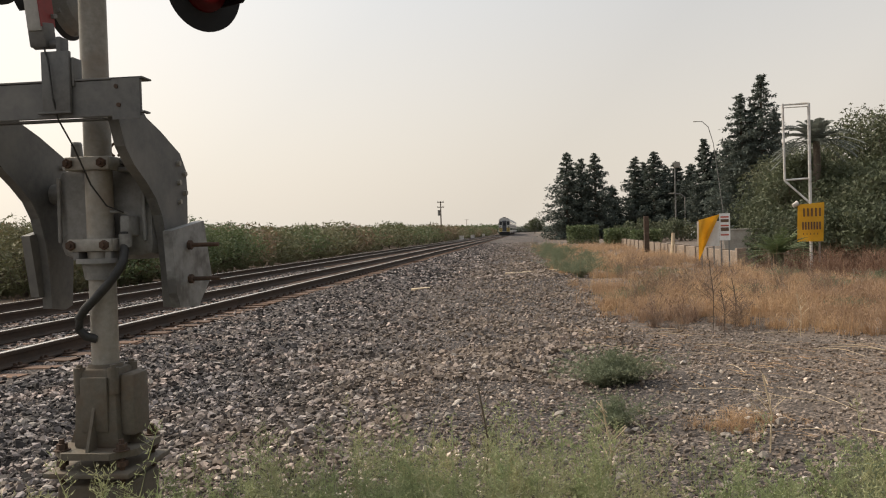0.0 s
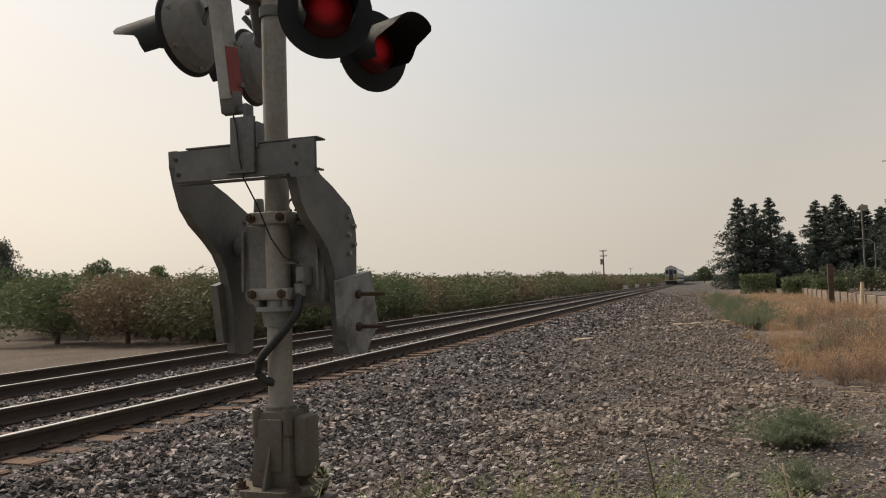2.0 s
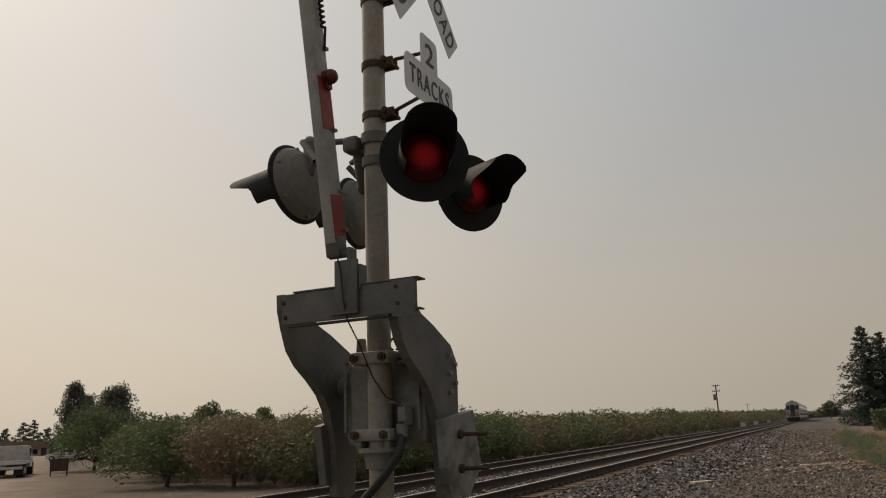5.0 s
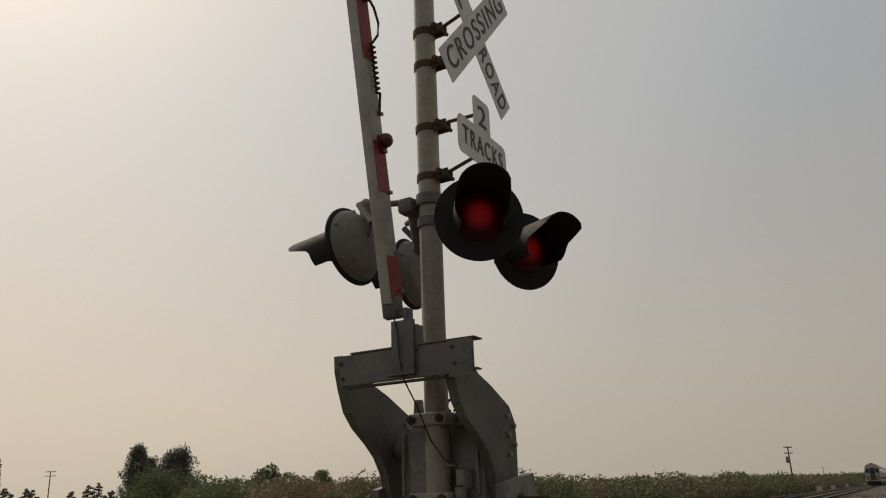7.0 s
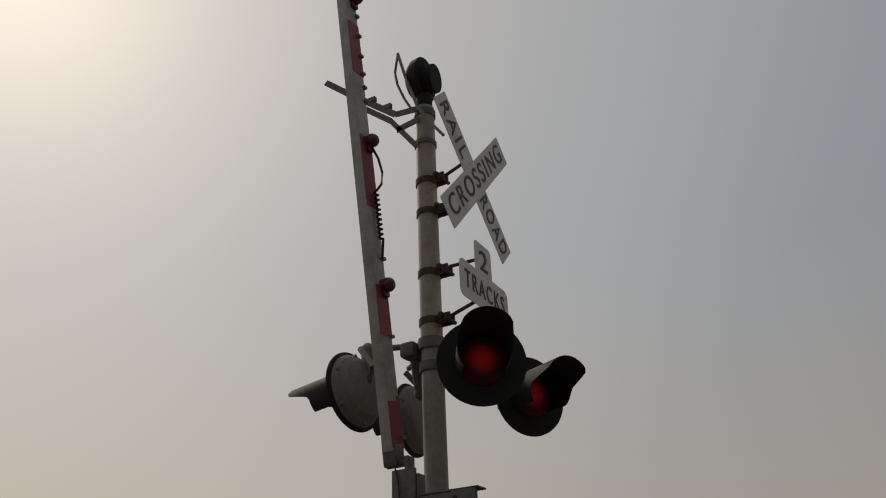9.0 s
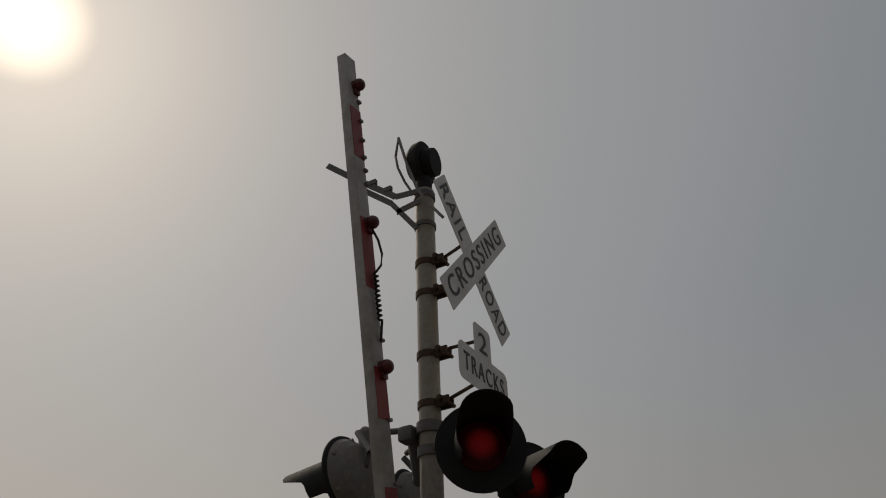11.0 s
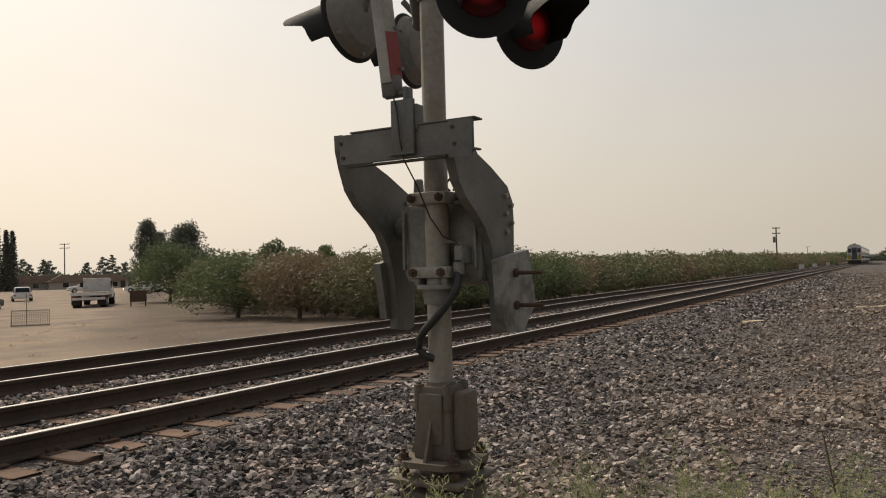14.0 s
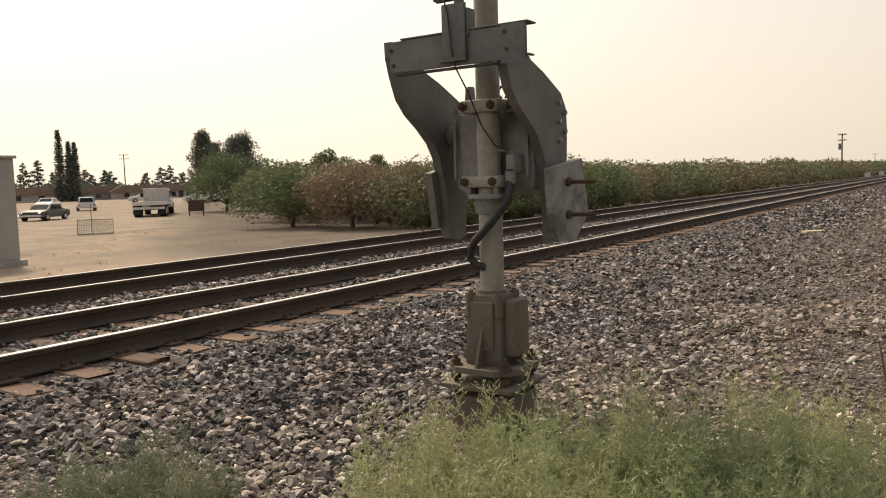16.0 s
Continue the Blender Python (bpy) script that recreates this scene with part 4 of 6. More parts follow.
# drifts: bare dusty patches between the stones
edge = np.interp(py, [2, 10, 34], [8.5, 8.0, 0.8]) - px
keep &= g1.uniform(0, 1, len(px)) < np.clip(0.2 + edge * 0.9, 0, 1)
patch = np.sin(px * 1.1 + 0.6 * np.sin(py * 0.8)) * np.sin(py * 0.9 + 1.1)
keep &= ~((patch > 0.55) & (px > -2.8) & (g1.uniform(0, 1, len(px)) < 0.55))
px, py, ss = px[keep], py[keep], ss[keep]
small = (py > 8) | (px < -7) | (ss < 0.015) | (g1.uniform(0, 1, len(px)) < 0.65)
v, f = stones(px[~small], py[~small], ss[~small], g1)
v2, f2 = stones(px[small], py[small], ss[small], g1, block=True)
v, f = np.concatenate([v, v2]), np.concatenate([f, f2 + len(v)])
tagged(new("ballast", tri_mesh("ballast", v, f, M_STONE)), "loose grey crushed stone ballast with pale and brown pieces", "ballast", kind="stuff")

# tan and pinkish gravel near the verge
M_TANSTONE = mat("tan_gravel", (0.24, 0.19, 0.16), (0.46, 0.38, 0.31), 22, 0.9, 0.3, 0, (0.56, 0.50, 0.43), 1.6, 0.5, island=0.6, depth=0.004)
sets = [strew(2600, -3.6, -0.2, 2.2, 5.5, 0.010, 0.034, g1), strew(1300, -4.8, -1.2, 1.8, 3.5, 0.010, 0.032, g1), strew(1500, -1.5, 3.0, 3.8, 9, 0.008, 0.026, g1)]
px, py, ss = (np.concatenate([s[i] for s in sets]) for i in range(3))
v, f = stones(px, py, ss, g1, 0.1)
tagged(new("gravel", tri_mesh("gravel", v, f, M_TANSTONE)), "loose tan and pinkish gravel among the grey ballast", "gravel", kind="stuff")

# larger single stones nearest to the camera
M_BIGSTONE = mat("single_stone", (0.20, 0.18, 0.17), (0.42, 0.37, 0.32), 20, 0.9, 0.4, 0, (0.55, 0.48, 0.40), 7, 0.5, per_object=0.45, depth=0.004)
stone_meshes = []
for i in range(7):
    v, f = stones(np.zeros(1), np.zeros(1), np.array([1.0]), np.random.default_rng(100 + i))
    v = v - v.mean(0)
    stone_meshes.append(tri_mesh("stone", v, f, M_BIGSTONE))
ground_ob = bpy.data.objects["ground"]
g2 = np.random.default_rng(5)
for i in range(240):
    x, y = g2.uniform(-4.6, 1.8), g2.uniform(2.4, 9.5)
    if math.hypot(x + 2.3, y - 3.98) < 0.42:
        continue
    s = g2.uniform(0.026, 0.050)
    ob = new("stone", stone_meshes[int(g2.integers(7))])
    ob.parent = ground_ob
    ob.scale = (s, s, s)
    ob.location = (x, y, float(ground_height(np.array(x), np.array(y))) + 0.35 * s)
    ob.rotation_euler = (g2.uniform(0, 0.6), g2.uniform(0, 0.6), g2.uniform(0, 6.3))

# ---------- weeds and dry grass ----------
M_WEED = mat("green_weed", (0.24, 0.287, 0.132), (0.42, 0.453, 0.248), 3, 0.8, 0, 0, (0.46, 0.41, 0.25), 1.5, 0.7, island=0.15, translucent=0.35)
M_BUSH = mat("grey_green_tumbleweed", (0.15, 0.18, 0.11), (0.25, 0.28, 0.18), 4, 0.85, 0, 0, (0.27, 0.25, 0.16), 2, 0.5, island=0.12, translucent=0.3)
M_STRAW = mat("dry_grass", (0.40, 0.25, 0.135), (0.60, 0.425, 0.26), 2, 0.85, 0, 0, (0.25, 0.165, 0.125), 0.45, 0.85, island=0.12, translucent=0.35)
M_STALK = mat("dry_stalk", (0.50, 0.38, 0.25), (0.68, 0.56, 0.40), 6, 0.85, 0.1, 0, (0.35, 0.24, 0.15), 2, 0.4, island=0.2)


def weed_plant(g, height, stems, leaf, twigs, spread=0.5):
    """One feathery plant as triangles: bent stems, side twigs, small narrow leaves."""
    tri = []
    for s in range(stems):
        az = g.uniform(0, math.tau)
        lean = g.uniform(0.05, spread)
        h = height * g.uniform(0.55, 1.0)
        base = np.array([g.normal(0, 0.03), g.normal(0, 0.03), 0.0])
        side = np.array([-math.sin(az), math.cos(az), 0])
        out = np.array([math.cos(az), math.sin(az), 0])

        def at(u):
            return base + out * (lean * h * u ** 1.6) + np.array([0, 0, h * u * (1 - 0.12 * lean * u)])
        for a, b in ((0, 0.4), (0.4, 0.75), (0.75, 1.0)):
            pa, pb, w = at(a), at(b), 0.0028
            tri += [[pa - side * w, pa + side * w, pb], [pa - out * w, pa + out * w, pb]]
        for k in range(twigs):
            u = g.uniform(0.18, 1.0)
            p = at(u)
            ta = g.uniform(0, math.tau)
            tl = (0.20 * (1.15 - u) + 0.02) * height * g.uniform(0.6, 1.3)
            tip = p + np.array([math.cos(ta) * tl, math.sin(ta) * tl, tl * g.uniform(0.4, 1.1)])
            tri.append([p, p + np.array([0, 0, 0.003]), tip])
            for q in range(4):
                c = p + (tip - p) * g.uniform(0.15, 1.0)
                d = g.normal(size=3)
                d = d / np.linalg.norm(d) * leaf * g.uniform(0.6, 1.3)
                e = np.cross(d, g.normal(size=3))
                e = e / (np.linalg.norm(e) + 1e-6) * leaf * 0.16
                tri.append([c - e, c + e, c + d + np.array([0, 0, leaf * 0.3])])
    return np.array(tri)


def scatter(name, protos, xs, ys, material, g, label, category, low=0.7, high=1.15, zs=None):
    """Many copies of plant prototypes joined into one mesh on the ground."""
    out = []
    for x, y in zip(xs, ys):
        p = protos[int(g.integers(len(protos)))]
        a, s = g.uniform(0, math.tau), g.uniform(low, high)
        c, d = math.cos(a) * s, math.sin(a) * s
        q = p @ np.array([[c, d, 0], [-d, c, 0], [0, 0, s]])
        q = q + np.array([x, y, float(ground_height(np.array(x), np.array(y))) - 0.01])
        out.append(q)
    v = np.concatenate(out).reshape(-1, 3)
    t = np.arange(len(v)).reshape(-1, 3)
    return tagged(new(name, tri_mesh(name, v, t, material)), label, category, kind="stuff")


g3 = np.random.default_rng(21)
weeds = [weed_plant(g3, 0.42, 7, 0.024, 16) for i in range(7)] + [weed_plant(g3, 0.66, 3, 0.020, 24, 0.22) for i in range(4)]
wx, wy = [], []
while len(wx) < 740:
    az, d = radians(g3.uniform(-34, 43)), g3.uniform(2.1, 4.6)
    x, y = -math.sin(az) * d, math.cos(az) * d
    edge = np.interp(math.degrees(az), [-34, -24, -14, -4, 6, 15, 24, 30, 34, 39, 43], [4.9, 4.5, 3.9, 3.95, 4.05, 4.1, 4.0, 3.95, 3.75, 3.4, 2.7])
    if d < edge + g3.normal(0, 0.22) and math.hypot(x + 2.3, y - 3.98) > 0.34:
        wx.append(x)
        wy.append(y)
scatter("weeds", weeds, wx, wy, M_WEED, g3, "feathery green weeds along the gravel's edge", "weeds")
n = 60
az, d = np.radians(g3.uniform(-15, 14, n)), g3.uniform(3.2, 4.9, n)
scatter("weeds", weeds[7:], -np.sin(az) * d, np.cos(az) * d, M_WEED, g3, "tall wispy green weeds rising from the gravel", "weeds", 0.55, 0.95)
n = 90
az, d = np.radians(g3.uniform(-33, -21, n)), g3.uniform(3.6, 5.0, n)
scatter("weeds", weeds[:7], -np.sin(az) * d, np.cos(az) * d, M_BUSH, g3, "dense grey-green weeds beside the dry canes", "weeds", 0.7, 1.1)
n = 100
scatter("weeds", weeds, g3.normal(-2.95, 0.24, n), g3.normal(1.9, 0.2, n), M_BUSH, g3, "clump of feathery green weeds on gravel", "weeds", 0.6, 0.95)

# ---------- trees ----------
M_BARK = mat("grey_brown_bark", (0.08, 0.06, 0.045), (0.15, 0.12, 0.09), 12, 0.95, 0.5, 0, (0.06, 0.05, 0.04), 3, 0.5, depth=0.02)


def leaf_mat(name, c1, c2, spots, amount=0.5):
    return mat(name, c1, c2, 0.8, 0.75, 0, 0, spots, 0.35, amount, island=0.14, translucent=0.25)


L_OLIVE = leaf_mat("olive_leaves", (0.11, 0.12, 0.06), (0.19, 0.19, 0.10), (0.22, 0.16, 0.10))
L_GREEN = leaf_mat("green_leaves", (0.085, 0.12, 0.05), (0.15, 0.185, 0.085), (0.13, 0.11, 0.05), 0.3)
L_BROWN = leaf_mat("drying_leaves", (0.19, 0.14, 0.09), (0.28, 0.20, 0.13), (0.10, 0.10, 0.045), 0.5)
# distance haze is lightened into the next three base colours
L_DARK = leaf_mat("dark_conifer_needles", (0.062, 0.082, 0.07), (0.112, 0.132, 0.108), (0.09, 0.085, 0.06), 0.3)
L_FAR = leaf_mat("haze_paled_needles", (0.135, 0.15, 0.13), (0.205, 0.22, 0.19), (0.17, 0.16, 0.13), 0.3)
L_EUC = leaf_mat("eucalyptus_leaves", (0.095, 0.11, 0.092), (0.16, 0.175, 0.14), (0.16, 0.15, 0.115), 0.35)
L_PALE = leaf_mat("pale_green_leaves", (0.11, 0.14, 0.06), (0.17, 0.20, 0.09), (0.14, 0.13, 0.07), 0.3)
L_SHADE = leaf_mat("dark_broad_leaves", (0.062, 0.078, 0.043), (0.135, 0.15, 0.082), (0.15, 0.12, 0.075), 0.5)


def leaf_quads(pts, size, g, flat=0.0):
    """A ragged pair of leaf-like triangles at each point."""
    n = len(pts)
    a = g.normal(size=(n, 3))
    a[:, 2] *= 1 - flat
    a /= np.linalg.norm(a, axis=1, keepdims=True)
    b = np.cross(a, g.normal(size=(n, 3)))
    b /= np.linalg.norm(b, axis=1, keepdims=True) + 1e-9
    s = size * g.uniform(0.55, 1.3, (n, 1))
    a, b = a * s, b * s * 0.45
    tri = np.stack([np.stack([pts - a, pts + b, pts + a * 0.2], 1), np.stack([pts - a * 0.3, pts - b, pts + a], 1)], 1)
    return tri.reshape(-1, 3)


def crown_points(lumps, n, g, shell=0.55):
    w = np.array([r ** 2 for _, r in lumps])
    pick = g.choice(len(lumps), n, p=w / w.sum())
    d = g.normal(size=(n, 3))
    d /= np.linalg.norm(d, axis=1, keepdims=True)
    c = np.array([c for c, _ in lumps])[pick]
    r = np.array([r for _, r in lumps])[pick]
    return c + d * (r * (shell + (1 - shell) * g.uniform(0, 1, n) ** 0.6) * g.uniform(0.85, 1.03, n))[:, None] * np.array([1, 1, 0.85])


def limb(bm, a, b, r0, r1, seg=7):
    tube(bm, a, b, r0, r1, seg, True)


def crown_part(tree, pts_tris, material):
    ob = new("crown", tri_mesh("crown", pts_tris, np.arange(len(pts_tris)).reshape(-1, 3), material))
    ob.parent = tree
    return ob


def broad_tree(name, seed, height, width, leaves, size, material, label, trunk=0.25, lumps_n=12, group="", ragged=1.0):
    """A branching trunk with a lumpy crown of small leaf clumps, standing at the origin."""
    g = np.random.default_rng(seed)
    tree = thing(name, (0, 0, 0), label, "tree", group)
    bm = bmesh.new()
    top = Vector((g.normal(0, 0.05) * height, g.normal(0, 0.05) * height, height * trunk))
    limb(bm, (0, 0, -0.1), top, 0.035 * height, 0.026 * height, 9)
    lumps = []
    for i in range(lumps_n):
        a = 2.4 * i + g.uniform(-0.4, 0.4)
        u = (i + 0.5) / lumps_n
        rad = width * 0.5 * (0.25 + 0.62 * math.sin(math.pi * min(1, 0.25 + 0.75 * u))) * g.uniform(0.35, 1.05)
        z = height * (trunk + 0.12 + (0.80 - trunk) * u)
        c = np.array([math.cos(a) * rad, math.sin(a) * rad, z])
        lumps.append((c, width * g.uniform(0.14, 0.23) * ragged))
        limb(bm, top - Vector((0, 0, 0.1)), Vector(c), 0.009 * height, 0.003 * height, 5)
    part("trunk", bm, M_BARK, tree, smooth=True)
    crown_part(tree, leaf_quads(crown_points(lumps, leaves, g, 0.3), size, g), material)
    return tree


def conifer(name, seed, height, radius, material, label, leaves=2600, size=0.30, group="", taper=0.75, gap=0.25, dense=1.0, even=0.55, spread=0.09):
    """A straight trunk with whorls of drooping boughs, uneven in length."""
    g = np.random.default_rng(seed)
    tree = thing(name, (0, 0, 0), label, "tree", group)
    bm = bmesh.new()
    limb(bm, (0, 0, -0.1), (0, 0, height * 0.97), 0.022 * height, 0.004 * height, 9)
    boughs = []
    n = int(46 * dense * height / 12)
    for i in range(n):
        u = 0.04 + 0.95 * (i + g.uniform(-0.4, 0.4)) / n
        a = i * 2.4 + g.uniform(-0.5, 0.5)
        ln = radius * (1 - u) ** taper * g.uniform(even, 1.15) + 0.12
        z = height * u
        tip = np.array([math.cos(a) * ln, math.sin(a) * ln, z - 0.16 * ln + 0.25 * ln * u])
        boughs.append((np.array([0, 0, z]), tip, ln))
        limb(bm, (0, 0, z), Vector(tip), 0.03, 0.008, 4)
    part("trunk", bm, M_BARK, tree, smooth=True)
    w = np.array([b[2] + 0.2 for b in boughs])
    pick = g.choice(len(boughs), leaves, p=w / w.sum())
    u = gap + (1.05 - gap) * g.uniform(0, 1, leaves) ** 0.75
    a = np.array([b[0] for b in boughs])[pick]
    b = np.array([b[1] for b in boughs])[pick]
    pts = a + (b - a) * u[:, None]
    wide = (0.07 + spread * np.array([b[2] for b in boughs])[pick])[:, None]
    pts = pts + g.normal(size=(leaves, 3)) * wide * np.array([1, 1, 0.7])
    crown_part(tree, leaf_quads(pts, size, g, 0.5), material)
    return tree


def polar(az, d, z=0.0):
    return (-math.sin(radians(az)) * d, math.cos(radians(az)) * d, z)


def put(tree, at, turn=0.0, s=1.0):
    tree.location = at
    tree.rotation_euler = (0, 0, radians(turn))
    tree.scale = (s, s, s)
    return tree


# orchard: rows of low trees beyond the tracks
G_ORCH = "orchard trees"
go = np.random.default_rng(31)
protos = []
for i in range(8):
    leafage = (L_OLIVE, L_GREEN, L_OLIVE, L_BROWN, L_BROWN, L_BROWN, L_OLIVE, L_GREEN)[i]
    what = {L_OLIVE.name: "low olive-green orchard tree", L_GREEN.name: "low green orchard tree", L_BROWN.name: "low orchard tree with drying brown leaves"}[leafage.name]
    protos.append(broad_tree("orchard_tree", 300 + i, 2.66, 4.9, 6200, 0.105, leafage, what + " in a dirt row", 0.20, 30, G_ORCH))
for i in range(8):
    leafage = (L_OLIVE, L_GREEN, L_OLIVE, L_BROWN, L_OLIVE, L_BROWN, L_OLIVE, L_GREEN)[i]
    protos.append(broad_tree("orchard_tree", 400 + i, 2.62, 4.9, 1000, 0.19, leafage, "low orchard tree far along a dirt row", 0.16, 16, G_ORCH))
spots = []
for r in range(80):
    for c in range(11):
        x, y = -17.6 - 3.9 * c, 25.6 + 4.1 * r
        if x < -1.07 * y:
            continue
        if (r > 4 and c > 2) and not (r < 8 and c < 7):
            continue
        spots.append((x + go.normal(0, 0.25), y + go.normal(0, 0.3)))
used = set()
for i, (x, y) in enumerate(spots):
    k = int(go.integers(8)) + (8 if y > 46 else 0)
    m = pose(x, y, -0.40, 0, 0, go.uniform(0, 360))
    s = go.uniform(0.86, 1.10) * (1.0 if y < 120 else 1.12)
    if k not in used:
        used.add(k)
        protos[k].matrix_basis = m
        ob = protos[k]
    else:
        ob = copy_thing(protos[k], m)
    ob.scale = (s * 1.22, s * 1.22, s * go.uniform(0.92, 1.06))

# taller trees behind the orchard
put(broad_tree("eucalyptus", 41, 10.2, 4.2, 8000, 0.19, L_EUC, "tall thin eucalyptus with open grey-green crown", 0.10, 70, ragged=0.95), polar(50.4, 112, -0.4))
put(broad_tree("eucalyptus", 42, 8.6, 3.6, 5500, 0.19, L_EUC, "slender eucalyptus with open grey-green crown", 0.10, 60, ragged=0.95), polar(49.6, 114, -0.4))
put(broad_tree("broadleaf_tree", 43, 9.2, 6.4, 12000, 0.21, L_EUC, "tall dense dark grey-green tree behind the orchard", 0.08, 80, ragged=0.95), polar(47.9, 110, -0.4))
put(broad_tree("broadleaf_tree", 44, 5.7, 5.2, 2300, 0.24, L_GREEN, "rounded green tree behind the orchard", 0.2, 12), polar(42.2, 90, -0.4))
put(broad_tree("willow", 45, 5.2, 5.0, 2300, 0.24, L_PALE, "pale green willow behind the orchard", 0.2, 12), polar(38.2, 92, -0.4))
put(broad_tree("broadleaf_tree", 46, 4.3, 6.4, 6000, 0.14, L_GREEN, "rounded green tree at the orchard's corner", 0.14, 24), polar(49.0, 63, -0.4))
put(broad_tree("broadleaf_tree", 47, 4.6, 6.0, 2000, 0.26, L_GREEN, "rounded green tree behind the orchard", 0.18, 12), polar(40.6, 90, -0.4))
for i, (az, d, h) in enumerate(((46.2, 60, 3.6), (44.4, 62, 3.4), (36.0, 70, 3.5), (33.0, 75, 3.4))):
    put(broad_tree("broadleaf_tree", 50 + i, h, 5.0, 1500, 0.2, L_GREEN, "green tree deep in the orchard", 0.18, 12), polar(az, d, -0.4))

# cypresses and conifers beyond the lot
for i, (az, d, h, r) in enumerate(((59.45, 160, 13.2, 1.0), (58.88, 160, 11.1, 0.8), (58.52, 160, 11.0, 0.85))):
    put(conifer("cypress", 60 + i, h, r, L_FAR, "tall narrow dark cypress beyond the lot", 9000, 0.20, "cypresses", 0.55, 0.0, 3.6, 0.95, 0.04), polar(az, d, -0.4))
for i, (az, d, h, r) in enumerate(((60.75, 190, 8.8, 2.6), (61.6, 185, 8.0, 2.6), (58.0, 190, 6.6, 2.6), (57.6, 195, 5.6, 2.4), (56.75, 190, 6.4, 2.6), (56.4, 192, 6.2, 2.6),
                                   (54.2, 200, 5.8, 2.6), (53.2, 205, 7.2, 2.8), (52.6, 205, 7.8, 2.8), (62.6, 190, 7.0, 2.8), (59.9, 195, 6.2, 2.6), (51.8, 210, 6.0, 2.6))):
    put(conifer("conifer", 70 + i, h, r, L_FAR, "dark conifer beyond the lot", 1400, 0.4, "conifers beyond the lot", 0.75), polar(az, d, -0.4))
bx = np.random.default_rng(77)
for i in range(12):
    az = 51 + i * 1.0
    put(broad_tree("shrub", 90 + i, float(bx.uniform(2.2, 3.4)), 6.0, 700, 0.4, L_EUC, "low grey-green shrub beyond the lot", 0.1, 9, "shrubs beyond the lot"), polar(az, 175 + bx.uniform(-8, 8), -0.4))

# far along the line
put(broad_tree("broadleaf_tree", 110, 6.0, 9.0, 1800, 0.5, L_SHADE, "round dark tree far beside the line", 0.15, 12), polar(-0.35, 330))
for i in range(16):
    az = -2.6 + 0.75 * i * 0.33
    put(broad_tree("shrub", 120 + i, 3.2, 12, 500, 0.7, L_EUC, "low shrub far along the line", 0.1, 9, "shrubs far along the line"), polar(az + 0.2, 520 + 13 * (i % 3)))
for i in range(14):
    put(broad_tree("broadleaf_tree", 140 + i, 4.6, 9, 500, 0.6, L_GREEN, "far green orchard tree", 0.1, 9, "far orchard trees"), polar(2.4 + 0.33 * i, 420 + 8 * (i % 4)))

# redwoods and broad trees beside the gardens
G_RED = "redwoods beside the gardens"
for i, (az, d, el, r) in enumerate(((-2.75, 110, 5.55, 2.3), (-3.75, 113, 5.05, 2.2), (-4.75, 110, 5.4, 2.2), (-5.95, 116, 2.9, 1.7), (-7.55, 112, 5.0, 2.0), (-8.15, 114, 4.6, 2.1),
                                    (-8.85, 110, 5.35, 2.0), (-9.6, 114, 4.3, 2.0), (-10.35, 110, 4.55, 1.9), (-11.35, 108, 4.3, 2.0), (-12.25, 100, 6.0, 1.5), (-12.95, 100, 5.2, 1.9),
                                    (-13.7, 86, 5.6, 1.9), (-14.65, 80, 8.9, 2.0), (-15.3, 83, 7.8, 2.1), (-15.95, 80, 10.1, 2.2), (-16.8, 84, 7.6, 2.0))):
    h = 1.5 + d * math.tan(radians(el))
    put(conifer("redwood", 160 + i, h, r * 1.9, L_DARK, "dark redwood tree behind the garden wall", 9500, 0.25, G_RED, 0.80, 0.0, 1.7, 0.6, 0.075), polar(az, d), 40 * i)
for i, (az, d, h, w) in enumerate(((-17.2, 50, 5.2, 6.0), (-19.6, 44, 5.6, 7), (-21.9, 42, 6.6, 7.2), (-23.8, 40, 6.2, 7.0), (-26.5, 40, 6.2, 7.0), (-16.4, 56, 3.4, 4.0), (-18.3, 36, 4.4, 4.2), (-20.5, 36, 3.6, 5.2), (-23.5, 34, 3.6, 5.2))):
    put(broad_tree("broadleaf_tree", 190 + i, h, w, 10500, 0.125, L_SHADE, "broad dark tree behind the garden wall", 0.10, 30, "broad garden trees"), polar(az, d))
for i, (az, d, h) in enumerate(((-17.9, 29.5, 1.7), (-19.8, 29, 2.0), (-21.4, 29, 1.8), (-23.0, 28, 2.0), (-24.8, 28, 2.0), (-16.6, 31, 1.9), (-18.9, 32, 2.4), (-21.0, 33, 2.6))):
    put(broad_tree("shrub", 230 + i, h, 2.6, 1800, 0.11, L_SHADE, "dark shrub below the garden trees", 0.08, 12, "garden shrubs"), polar(az, d))
for i, az in enumerate((-6.4, -7.3, -8.2, -9.1, -9.9, -10.5, -12.2, -13, -14.1)):
    put(broad_tree("shrub", 210 + i, 1.5 + 0.3 * (i % 3), 3.6, 900, 0.2, L_SHADE, "dark shrub behind the garden wall", 0.08, 10, "garden shrubs"), polar(az, 84 - 3 * (i % 3)))


